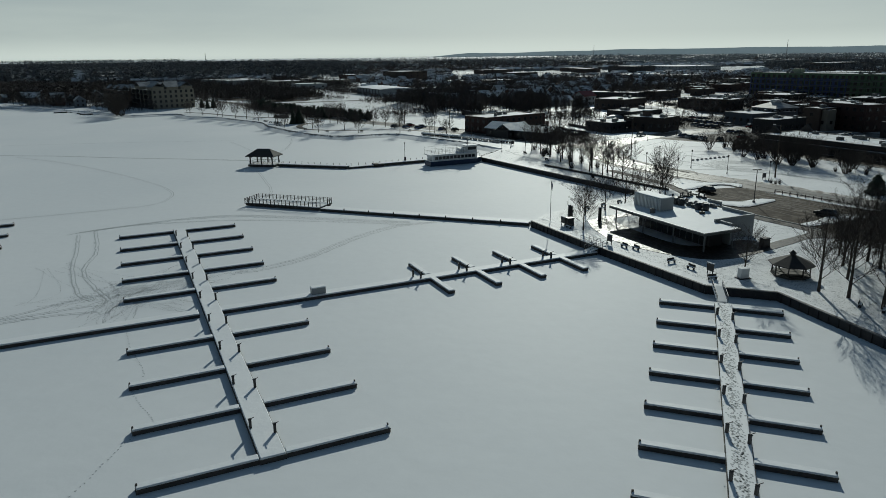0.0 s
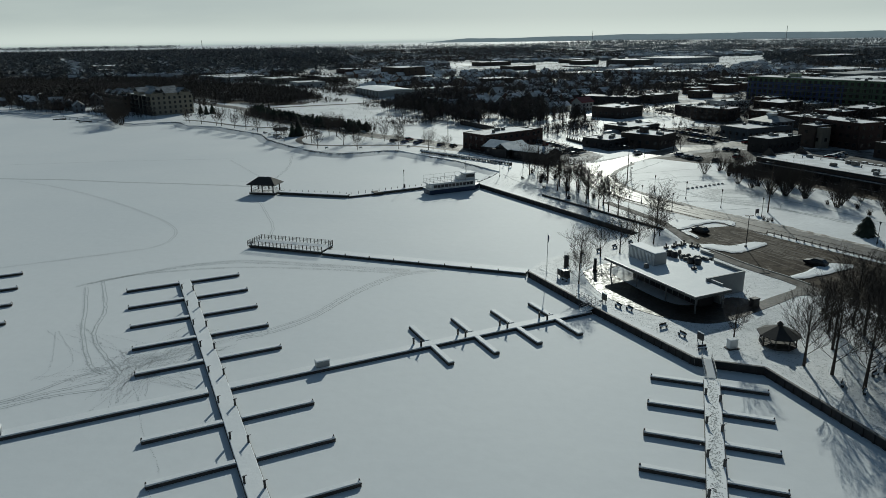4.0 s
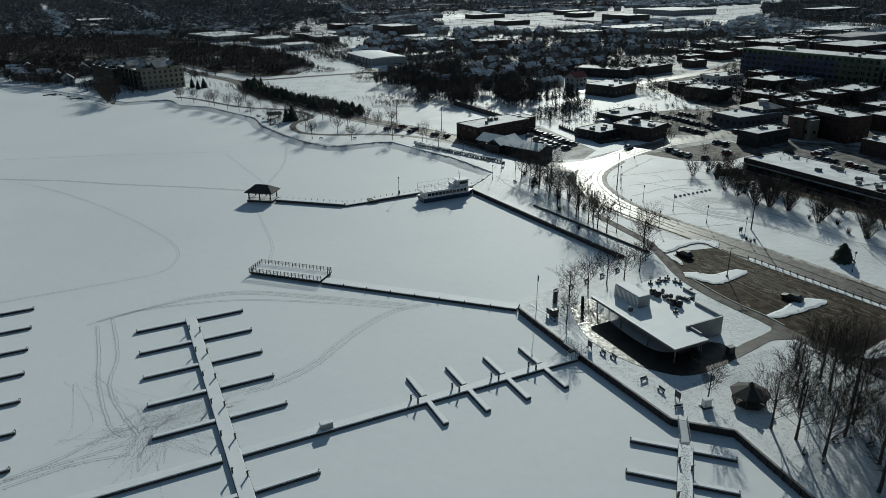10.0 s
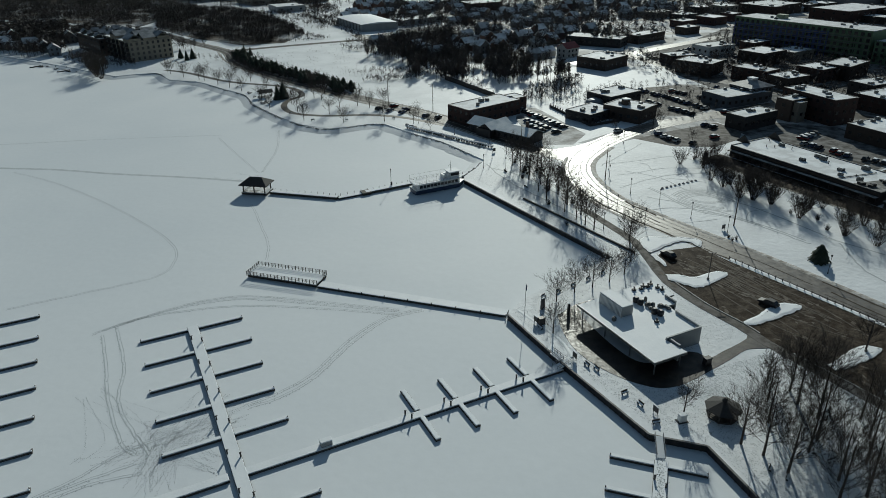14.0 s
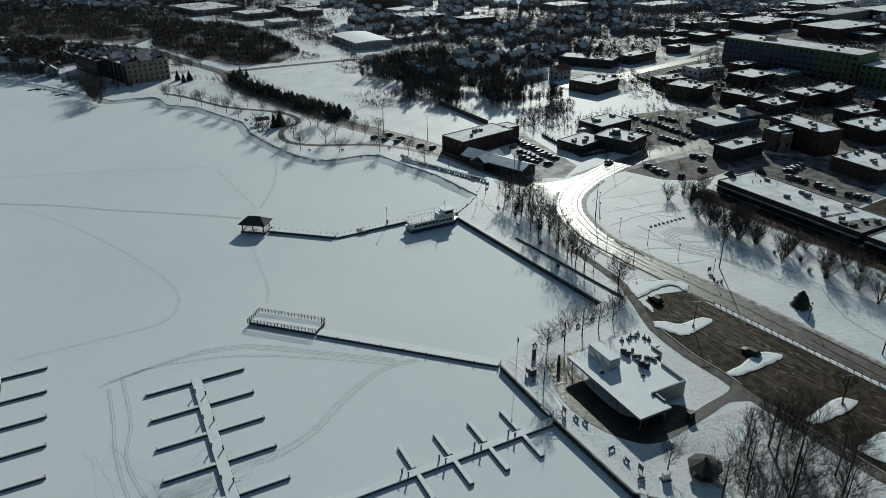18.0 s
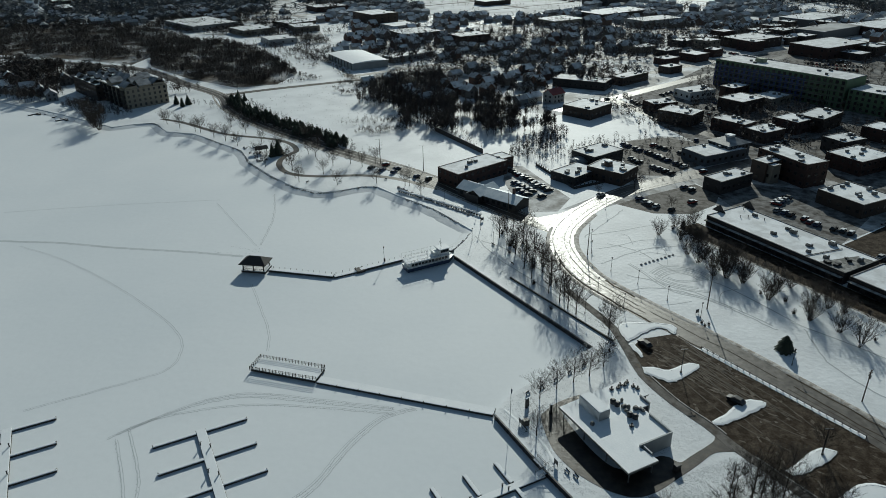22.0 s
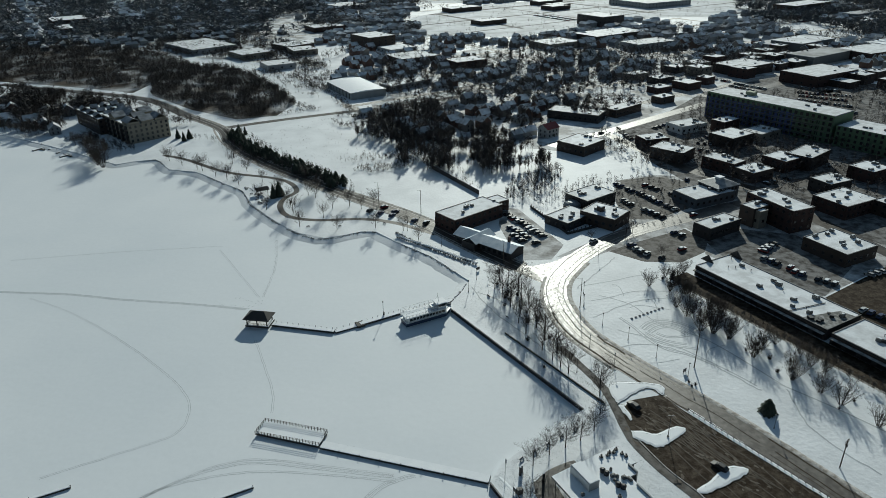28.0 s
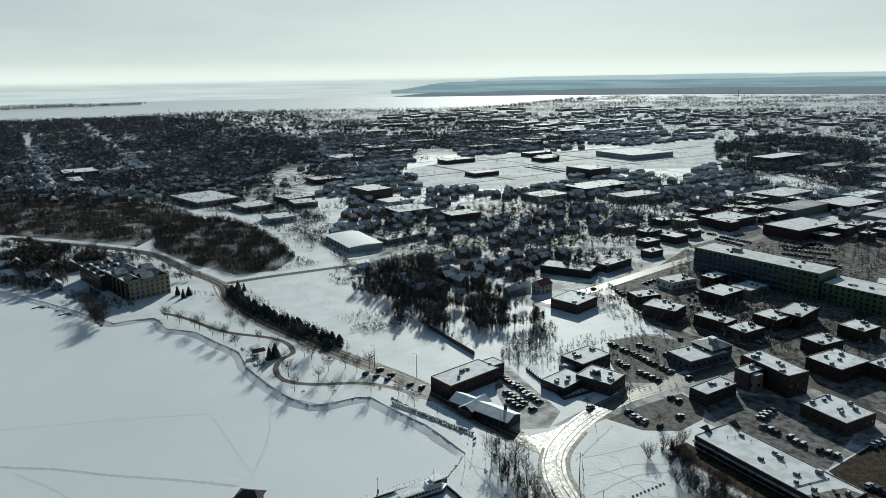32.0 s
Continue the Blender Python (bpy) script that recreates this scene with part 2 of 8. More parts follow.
M["lot"] = material("muddy_gravel_with_slush", (0.03, 0.021, 0.014), 0.75, spots=(0.09, 0.072, 0.054), scale=0.55, amount=0.75, grain=2.2, grain_amount=0.5, bump=0.5, bump_scale=1.5, spec=0.04)
M["pave"] = material("wet_paving", (0.022, 0.018, 0.015), 0.5, spots=(0.06, 0.048, 0.037), scale=0.5, amount=0.8, grain=2, grain_amount=0.4, bump=0.2, bump_scale=1.2, wet=0.14, spec=0.3)
M["dock_wood"] = material("weathered_dark_timber", (0.055, 0.05, 0.045), 0.8, spots=(0.1, 0.09, 0.08), scale=0.8, grain=9, grain_amount=0.3, bump=0.3)
M["concrete"] = material("stained_concrete", (0.16, 0.16, 0.155), 0.8, spots=(0.08, 0.08, 0.078), scale=0.5, amount=0.7, grain=5, bump=0.2)
M["bark"] = material("grey_brown_bark", (0.055, 0.045, 0.038), 0.9, spots=(0.035, 0.03, 0.026), scale=2, grain=12, grain_amount=0.3, vary=0.25)
M["twig"] = material("bare_brown_twigs", (0.052, 0.043, 0.038), 0.9, scale=0.5, grain=4, grain_amount=0.3, vary=0.25)
M["far_twig"] = material("far_bare_woods", (0.055, 0.048, 0.044), 0.95, spots=(0.085, 0.075, 0.07), scale=0.02, amount=0.8, grain=0.3, grain_amount=0.3, island=0.4)
M["needle"] = material("dark_conifer_needles", (0.03, 0.045, 0.03), 0.85, spots=(0.05, 0.06, 0.04), scale=0.8, grain=6, grain_amount=0.4, vary=0.2)
M["brick"] = material("dark_red_brick", (0.06, 0.033, 0.028), 0.85, spots=(0.042, 0.026, 0.023), scale=0.4, grain=7, grain_amount=0.3, bump=0.2, vary=0.2)
M["brown_brick"] = material("brown_brick", (0.058, 0.044, 0.036), 0.85, spots=(0.04, 0.032, 0.027), scale=0.4, grain=7, grain_amount=0.3, vary=0.2)
M["black_clad"] = material("charcoal_cladding", (0.03, 0.03, 0.032), 0.7, grain=5, grain_amount=0.2)
M["buff"] = material("buff_stucco", (0.26, 0.24, 0.2), 0.8, spots=(0.2, 0.18, 0.15), scale=0.3, grain=4, vary=0.15)
M["grey_clad"] = material("grey_metal_cladding", (0.3, 0.32, 0.33), 0.6, grain=3, grain_amount=0.08, scale=0.3, vary=0.15)
M["white_paint"] = material("white_painted_metal", (0.72, 0.74, 0.74), 0.45, spots=(0.6, 0.6, 0.58), scale=0.6, grain=4, grain_amount=0.05)
M["blue_hull"] = material("navy_hull_paint", (0.03, 0.055, 0.11), 0.4, grain=4)
M["blue_wrap"] = material("blue_building_wrap", (0.045, 0.075, 0.23), 0.7, spots=(0.06, 0.095, 0.28), scale=0.2, grain=2)
M["green_wrap"] = material("green_sheathing", (0.1, 0.17, 0.1), 0.7, spots=(0.075, 0.13, 0.08), scale=0.2, grain=2)
M["blue_roof"] = material("blue_metal_roof_with_thin_snow", (0.66, 0.72, 0.76), 0.55, spots=(0.36, 0.47, 0.55), scale=0.25, amount=0.7, grain=2)
M["dark_roof"] = material("dark_shingles", (0.05, 0.048, 0.046), 0.85, spots=(0.035, 0.033, 0.032), scale=0.6, grain=6, grain_amount=0.3, bump=0.3)
M["red_roof"] = material("red_metal_roof", (0.22, 0.035, 0.03), 0.6, grain=3)
M["steel"] = material("galvanised_steel", (0.22, 0.23, 0.24), 0.5, 0.4, grain=5)
M["dark_metal"] = material("black_painted_metal", (0.03, 0.03, 0.032), 0.5, grain=5)
M["pole_wood"] = material("creosoted_pole", (0.07, 0.055, 0.042), 0.85, grain=8)
M["rubber"] = material("tyre_rubber", (0.02, 0.02, 0.02), 0.9, grain=10)
M["wall_cap"] = material("dark_wet_concrete", (0.07, 0.07, 0.068), 0.7, spots=(0.3, 0.31, 0.32), scale=0.5, amount=0.5, grain=4, bump=0.2)
M["bare_felt"] = material("wet_roof_felt", (0.05, 0.052, 0.05), 0.7, spots=(0.3, 0.3, 0.3), scale=0.5, amount=0.7, crisp=True, grain=2, grain_amount=0.35, bump=0.3)
M["unit_grey"] = material("weathered_rooftop_steel", (0.13, 0.135, 0.135), 0.6, spots=(0.08, 0.08, 0.078), scale=1.0, grain=4, grain_amount=0.2, vary=0.3)
M["pale_ply"] = material("pale_green_sheathing_board", (0.24, 0.28, 0.2), 0.75, spots=(0.16, 0.2, 0.14), scale=0.5, grain=3, grain_amount=0.15)
M["kerb_snow"] = material("snow_dusted_kerb", (0.42, 0.42, 0.41), 0.8, spots=(0.2, 0.19, 0.18), scale=0.8, amount=0.7, grain=3, grain_amount=0.2)
M["sheet_pile"] = material("dark_steel_sheet_pile", (0.022, 0.023, 0.026), 0.65, spots=(0.045, 0.04, 0.036), scale=0.7, amount=0.6, grain=5, grain_amount=0.3, bump=0.2)
M["rock"] = material("grey_boulder", (0.2, 0.19, 0.18), 0.85, spots=(0.5, 0.5, 0.5), scale=0.8, amount=0.7, grain=3, bump=0.5)
for i, c in enumerate([(0.03, 0.03, 0.033), (0.28, 0.29, 0.3), (0.55, 0.56, 0.56), (0.2, 0.02, 0.02), (0.03, 0.05, 0.12)]):
    M["car%d" % i] = material(["black", "silver", "white", "red", "blue"][i] + "_car_paint", c, 0.55, 0.0, spec=0.25, spots=[v * 0.8 + 0.05 for v in c], scale=1.2, grain=3, grain_amount=0.05)
for i, c in enumerate([(0.22, 0.21, 0.195), (0.14, 0.135, 0.13), (0.38, 0.38, 0.37), (0.11, 0.065, 0.05), (0.15, 0.175, 0.2)]):
    M["house%d" % i] = material(["beige", "taupe", "white", "brick_red", "slate_blue"][i] + "_house_siding", c, 0.8, scale=0.5, grain=3, grain_amount=0.12, vary=0.15, island=0)
M["house_far"] = material("mixed_house_siding", (0.19, 0.2, 0.205), 0.8, scale=0.02, spots=(0.11, 0.12, 0.125), grain=0.5, island=0.5)
# far hills carry their own haze: blue-grey base plus a faint bluish emission
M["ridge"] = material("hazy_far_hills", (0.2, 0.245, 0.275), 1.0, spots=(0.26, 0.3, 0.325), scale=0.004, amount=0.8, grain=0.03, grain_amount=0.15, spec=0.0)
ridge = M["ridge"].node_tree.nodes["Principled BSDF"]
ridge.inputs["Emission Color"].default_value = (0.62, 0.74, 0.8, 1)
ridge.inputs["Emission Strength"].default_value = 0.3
glass = bpy.data.materials.new("dark_window_glass")
glass.use_nodes = True
gb = glass.node_tree.nodes["Principled BSDF"]
gb.inputs["Base Color"].default_value = (0.02, 0.024, 0.028, 1)
gb.inputs["Roughness"].default_value = 0.16
M["glass"] = glass


# ---- mesh helpers ----
from mathutils import geometry


class Geo:
    """Gathers vertices and faces for one mesh."""

    def __init__(self):
        self.v, self.f, self.k = [], [], []

    def add(self, verts, faces, k=0):
        n = len(self.v)
        self.v += [tuple(p) for p in verts]
        self.f += [tuple(i + n for i in f) for f in faces]
        self.k += [k] * len(faces)
        return self

    def box(self, x, y, z, sx, sy, sz, turn=0.0, k=0, chamfer=0.0):
        """A box on its base centre; chamfer narrows the top."""
        c, s = math.cos(turn), math.sin(turn)
        vs = []
        for h, d in ((0, 0), (sz, chamfer)):
            for a, b in ((-1, -1), (1, -1), (1, 1), (-1, 1)):
                p, q = a * (sx / 2 - d), b * (sy / 2 - d)
                vs.append((x + c * p - s * q, y + s * p + c * q, z + h))
        return self.add(vs, [(3, 2, 1, 0), (4, 5, 6, 7), (0, 1, 5, 4), (1, 2, 6, 5), (2, 3, 7, 6), (3, 0, 4, 7)], k)

    def slab(self, x, y, z, sx, sy, sz, edge, turn=0.0, k=0):
        """A box with a chamfered upper rim, as settled snow has."""
        c, s = math.cos(turn), math.sin(turn)
        vs = []
        for h, d in ((0, 0), (sz - edge, 0), (sz, edge)):
            for a, b in ((-1, -1), (1, -1), (1, 1), (-1, 1)):
                p, q = a * (sx / 2 - d), b * (sy / 2 - d)
                vs.append((x + c * p - s * q, y + s * p + c * q, z + h))
        fs = [(3, 2, 1, 0), (8, 9, 10, 11)]
        for r in (0, 4):
            fs += [(r + i, r + (i + 1) % 4, r + 4 + (i + 1) % 4, r + 4 + i) for i in range(4)]
        return self.add(vs, fs, k)

    def prism(self, poly, z0, z1, k=0, cap=None):
        """A closed outline, counter-clockwise, raised from z0 to z1."""
        n = len(poly)
        vs = [(p[0], p[1], z0) for p in poly] + [(p[0], p[1], z1) for p in poly]
        self.add(vs, [(i, (i + 1) % n, n + (i + 1) % n, n + i) for i in range(n)], k)
        from_top = [Vector((p[0], p[1], 0)) for p in poly]
        tri = tessellate([from_top])
        return self.add(vs[n:], [t if flat_area(poly, t) > 0 else t[::-1] for t in tri], k if cap is None else cap)

    def tube(self, a, b, ra, rb, n=5, k=0, cap=True):
        a, b = Vector(a), Vector(b)
        d = (b - a).normalized()
        u = d.orthogonal().normalized()
        w = d.cross(u)
        ring = [(math.cos(2 * math.pi * i / n), math.sin(2 * math.pi * i / n)) for i in range(n)]
        vs = [a + (u * c + w * s) * ra for c, s in ring] + [b + (u * c + w * s) * rb for c, s in ring]
        fs = [(i, (i + 1) % n, n + (i + 1) % n, n + i) for i in range(n)]
        if cap:
            fs.append(tuple(range(n, 2 * n)))
        return self.add(vs, fs, k)

    def twig(self, a, b, r, k=0):
        """A slim three-sided spike."""
        a, b = Vector(a), Vector(b)
        d = b - a
        u = d.orthogonal().normalized() * r
        w = d.cross(u).normalized() * r
        return self.add([a + u, a - u * 0.5 + w * 0.87, a - u * 0.5 - w * 0.87, b], [(0, 1, 3), (1, 2, 3), (2, 0, 3)], k)

    def ribbon(self, line, width, z, k=0, thick=0.0):
        """A strip along a line; with thick it has sides."""
        pts = [Vector(p[:2]) for p in line]
        left, right = [], []
        for i, p in enumerate(pts):
            d = (pts[min(i + 1, len(pts) - 1)] - pts[max(i - 1, 0)]).normalized()
            nrm = Vector((-d.y, d.x)) * width / 2
            left.append(p + nrm)
            right.append(p - nrm)
        n = len(pts)
        vs = [(*p, z) for p in right] + [(*p, z) for p in left]
        self.add(vs, [(i, i + 1, n + i + 1, n + i) for i in range(n - 1)], k)
        if thick:
            low = [(x, y, z - thick) for x, y, _ in vs]
            self.add(vs + low, [(i, 2 * n + i, 2 * n + i + 1, i + 1) for i in range(n - 1)] + [(n + i, n + i + 1, 3 * n + i + 1, 3 * n + i) for i in range(n - 1)] + [(0, n, 3 * n, 2 * n), (n - 1, 3 * n - 1, 4 * n - 1, 2 * n - 1)], k)
        return self

    def tray(self, w, d, z0, z1, floor_z, t, k=0):
        """A block whose top is sunk inside a rim t wide."""
        ring = lambda x, y, z: [(-x, -y, z), (x, -y, z), (x, y, z), (-x, y, z)]
        vs = ring(w / 2, d / 2, z0) + ring(w / 2, d / 2, z1) + ring(w / 2 - t, d / 2 - t, z1) + ring(w / 2 - t, d / 2 - t, floor_z)
        return self.add(vs, [(r + i, r + (i + 1) % 4, r + 4 + (i + 1) % 4, r + 4 + i) for r in (0, 4, 8) for i in range(4)] + [(12, 13, 14, 15)], k)

    def frame_ring(self, w, d, t, z, h, k=0):
        """A flat square frame, t wide and h thick."""
        ring = lambda x, y, z: [(-x, -y, z), (x, -y, z), (x, y, z), (-x, y, z)]
        vs = ring(w / 2, d / 2, z) + ring(w / 2, d / 2, z + h) + ring(w / 2 - t, d / 2 - t, z + h) + ring(w / 2 - t, d / 2 - t, z)
        return self.add(vs, [((r + i) % 16, r + (i + 1) % 4, (r + 4) % 16 + (i + 1) % 4, (r + 4) % 16 + i) for r in (0, 4, 8, 12) for i in range(4)], k)

    def mesh(self, name, mats, smooth=False):
        me = bpy.data.meshes.new(name)
        me.from_pydata(self.v, [], self.f)
        for m in mats if isinstance(mats, (list, tuple)) else [mats]:
            me.materials.append(M[m] if isinstance(m, str) else m)
        if len(me.materials) > 1:
            me.polygons.foreach_set("material_index", self.k)
        if smooth:
            me.polygons.foreach_set("use_smooth", [True] * len(self.f))
        me.update()
        return me


def tessellate(loops):
    return [tuple(t) for t in geometry.tessellate_polygon(loops)]


def flat_area(poly, t):
    (ax, ay), (bx, by), (cx, cy) = [poly[i][:2] for i in t]
    return (bx - ax) * (cy - ay) - (cx - ax) * (by - ay)


def part(name, geo, mats, parent, label="", smooth=False):
    """One mesh object under a thing or a part."""
    ob = new(name, geo if isinstance(geo, bpy.types.Mesh) else geo.mesh(name, mats, smooth))
    ob.parent = parent
    return tagged(ob, label)


def thing(name, x, y, z, turn=0.0, label="", category="", group="", scale=1.0):
    """An Empty at the base of a thing, for its parts."""
    ob = new(name)
    ob.empty_display_size = 0.5
    ob.location, ob.rotation_euler, ob.scale = (x, y, z), (0, 0, turn), (scale,) * 3
    return tagged(ob, label, category, group)


def solid(name, geo, mats, label="", category="", group="", kind="", smooth=False):
    return tagged(new(name, geo.mesh(name, mats, smooth)), label, category, group, kind)


def at(x, y, z=1.2, turn=0.0):
    return pose(x, y, z, 0, 0, math.degrees(turn))


def smooth_line(points, step=4.0):
    """A line through the points, rounded by Catmull-Rom."""
    pts = [Vector(p) for p in points]
    out = []
    for i in range(len(pts) - 1):
        p0, p1, p2, p3 = pts[max(i - 1, 0)], pts[i], pts[i + 1], pts[min(i + 2, len(pts) - 1)]
        n = max(1, int((p2 - p1).length / step))
        for j in range(n):
            t = j / n
            out.append(0.5 * (2 * p1 + (p2 - p0) * t + (2 * p0 - 5 * p1 + 4 * p2 - p3) * t * t + (3 * p1 - p0 - 3 * p2 + p3) * t ** 3))
    return out + [pts[-1]]


def inside(p, poly):
    x, y, hit = p[0], p[1], False
    for i in range(len(poly)):
        (x1, y1), (x2, y2) = poly[i - 1][:2], poly[i][:2]
        if (y1 > y) != (y2 > y) and x < (x2 - x1) * (y - y1) / (y2 - y1) + x1:
            hit = not hit
    return hit


rng = random.Random(7)
LAND = 1.2

# ---- setting: ice, land, seawall, roads ----
g = Geo()
rings = [0, 300, 900, 1800, 2800, 3600, 4300, 4800]
lift = [0, 0, 0, 0, 0, 0, 4, 12]
seg = 72
for r, h in zip(rings[1:], lift[1:]):
    g.v += [(r * math.cos(2 * math.pi * i / seg), r * math.sin(2 * math.pi * i / seg), h) for i in range(seg)]
g.v.append((0, 0, 0))
g.f += [(len(g.v) - 1, i, (i + 1) % seg) for i in range(seg)]
for k in range(len(rings) - 2):
    g.f += [(k * seg + i, (k + 1) * seg + i, (k + 1) * seg + (i + 1) % seg, k * seg + (i + 1) % seg) for i in range(seg)]
g.k = [0] * len(g.f)
solid("water", g, "ice_snow", "frozen lake under smooth wind-packed snow with faint tracks", "frozen lake", kind="structure")

QUAY = [(88, -55), (66, 25), (52.4, 72.5), (46.8, 91.1), (39.8, 93.6), (37.8, 94.5), (26.9, 115.8), (17.9, 135.4)]
INNER = [(21.6, 141.7), (25.6, 145.2), (48.3, 162.8)]
LONG_WALL = [(48.5, 162.8), (13.0, 224.0)]
SHORE = [(13.2, 228), (21.5, 245.2), (15.3, 255.6), (6.4, 269.6), (-8.4, 285.4), (-17.8, 297.4), (-24.4, 298), (-40.8, 291.6), (-53.3, 298.3), (-66.1, 312.7), (-82.5, 336.3), (-86.2, 344.6), (-91.9, 357.7), (-103.7, 369.4), (-127.1, 392.6), (-143.5, 398.2), (-158.4, 418.9), (-179.5, 410.9), (-184.2, 414.6), (-235.1, 452.3), (-287.5, 486.8)]
FAR = [(-420, 545), (-800, 640), (-1600, 900), (-3200, 1500), (-3300, 2300), (-1405, 2560), (-1190, 2595), (-1000, 2750), (-730, 2950), (-365, 2965), (-40, 2900), (150, 2880), (454, 3140), (746, 3580), (1018, 3926), (1200, 4590), (2400, 4060), (3000, 3550), (4500, 1200), (4500, -600), (900, -500), (250, -260), (120, -130)]
LAND_LINE = QUAY + INNER + LONG_WALL + [tuple(p) for p in smooth_line(SHORE, 8)] + FAR
g = Geo()
g.prism(LAND_LINE[::-1], -0.3, LAND)
solid("ground", g, "land_snow", "snow-covered parkland and town ground, trodden in places", "ground", kind="structure")


def offset_line(line, d):
    """The line moved sideways by d, to its left."""
    pts = [Vector(p) for p in line]
    out = []
    for i, p in enumerate(pts):
        t = (pts[min(i + 1, len(pts) - 1)] - pts[max(i - 1, 0)]).normalized()
        out.append(p + Vector((-t.y, t.x)) * d)
    return out


shore_pts = smooth_line(SHORE, 3)
srng = random.Random(9)
low_edge = [p + Vector((srng.uniform(-.5, .5), srng.uniform(-.5, .5))) for p in offset_line(shore_pts, 4.6)]
mid_edge = [p + Vector((srng.uniform(-.3, .3), srng.uniform(-.3, .3))) for p in offset_line(shore_pts, 1.7)]
high_edge = offset_line(shore_pts, -1.4)
rock_edge = offset_line(shore_pts, 0.5)
n = len(shore_pts)
gg = Geo().add([(p.x, p.y, LAND + 0.02) for p in high_edge] + [(p.x, p.y, srng.uniform(0.6, 0.8)) for p in mid_edge] + [(p.x, p.y, -0.05) for p in low_edge], [(j * n + i, j * n + i + 1, (j + 1) * n + i + 1, (j + 1) * n + i) for j in (0, 1) for i in range(n - 1)])
solid("shore_bank", gg, "land_snow", "sloping snow-covered lake bank", "bank", kind="structure", smooth=True)
rocks = Geo()
for a, b in zip(rock_edge, rock_edge[1:]):
    for _ in range(8):
        q = a.lerp(b, srng.random()) + Vector((srng.uniform(-.5, .5), srng.uniform(-.5, .5)))
        if noise.noise(Vector((q.x * 0.05, q.y * 0.05, 0))) < -0.2 or q.x < -165:
            continue
        z, sz = 0.98, srng.uniform(0.2, 0.55)
        rocks.box(q.x, q.y, z - sz * 0.4, sz * srng.uniform(.8, 1.4), sz, sz * 0.9, srng.uniform(0, 3), chamfer=sz * 0.22)
solid("shore_rocks", rocks, "rock", "broken grey stones along the lake bank", "rocks", kind="stuff")


def quay(name, line, width=0.9):
    """A dark seawall along a line, with a concrete cap; panels of 3 m."""
    root = thing(name, 0, 0, 0)
    tagged(root, "dark steel and concrete seawall with a snow-dusted cap", "seawall", "seawalls", "structure")
    for i in range(len(line) - 1):
        a, b = Vector(line[i]), Vector(line[i + 1])
        n = max(1, round((b - a).length / 6))
        ang = math.atan2((b - a).y, (b - a).x)
        for j in range(n):
            p = a.lerp(b, (j + 0.5) / n)
            w = (b - a).length / n
            gg = Geo().box(p.x, p.y, -0.3, w - 0.03, 0.34, 1.5, ang)
            for q in range(4):
                o = (q - 1.5) * w / 4
                for sgn in (-1, 1):
                    gg.box(p.x + math.cos(ang) * o - math.sin(ang) * 0.2 * sgn, p.y + math.sin(ang) * o + math.cos(ang) * 0.2 * sgn, -0.3, 0.25, 0.16, 1.4, ang)
            part("panel", gg, "sheet_pile", root)
            part("cap", Geo().slab(p.x, p.y, 1.19, w - 0.02, 0.42, 0.12, 0.03, ang), "wall_cap", root)
    return root


quay("seawall_south", QUAY[1:])
quay("seawall_long", LONG_WALL)

ROAD_W = [(47.5, 256), (48.0, 245), (48.2, 235.4), (49.0, 212.9), (55.3, 191.4), (63.3, 176.3), (69.9, 164.5), (74, 157)]
MAIN = [(160, 315.5), (128.6, 301), (112, 293.6), (96, 285.2), (82.5, 275.5), (68, 260.5), (57.6, 244.8), (53.6, 231.7), (53.6, 219.4), (57, 203.5), (67.5, 184.2), (77.5, 169.3), (88.2, 152.5), (98.5, 134.5), (106, 121), (122, 95), (150, 50)]
SHORE_ROAD = [(-379, 662.8), (-313.7, 631.6), (-225.2, 589.2), (-170.2, 527.3), (-135.1, 487.1), (-118.3, 448.2), (-88.2, 404.1), (-53.3, 366.1), (-39.6, 351.6), (-8.9, 322), (7.4, 303.5), (28.6, 274), (43, 256), (54, 243)]
CROSS_ROAD = [(-135.1, 487.1), (-102.3, 503.9), (-54.7, 523.9), (-16.4, 537.8), (60, 580)]
NORTH = [(82, 276), (88, 424), (110, 440), (130, 451), (193, 498), (300, 575), (420, 660)]
STREET2 = [(160, 315.5), (186, 330), (245, 366), (330, 415)]
STREET3 = [(130, 451), (148, 395), (168, 352), (186, 330), (189, 300), (197, 272), (203, 250), (225, 180)]


def road(name, line, width, label, mat="wet_road", z=LAND + 0.03):
    pts = smooth_line(line, 4)
    root = thing(name, 0, 0, 0)
    tagged(root, label, "road", "roads", "structure")
    part("carriageway", Geo().ribbon(pts, width, z, thick=0.05), mat, root)
    return root, pts


road("road_main", MAIN, 9.2, "curving wet asphalt road with slushy wheel tracks", "wet_junction", LAND + 0.05)
road("road_shore", SHORE_ROAD, 8.0, "wet lakeside road lined with snow")
road("road_cross", CROSS_ROAD, 6.5, "slushy grey side road", "slush_lot", LAND + 0.035)
road("road_north", NORTH[1:], 8.5, "wet town street running inland", "wet_junction", LAND + 0.04)
road("road_town", STREET2, 7.5, "wet downtown street", z=LAND + 0.045)
road("road_downtown", STREET3, 7.5, "shaded downtown street with slush", z=LAND + 0.025)
PATH_LINE = [(-155.7, 427.1), (-138.7, 416.4), (-108.5, 390.3), (-80.2, 377.9), (-67.5, 367.4), (-62.4, 353.6), (-67.1, 345.5), (-68.1, 333.6), (-61.7, 319.5), (-47.1, 313.3), (-25.2, 312.9), (-8.7, 306.7), (10, 292)]
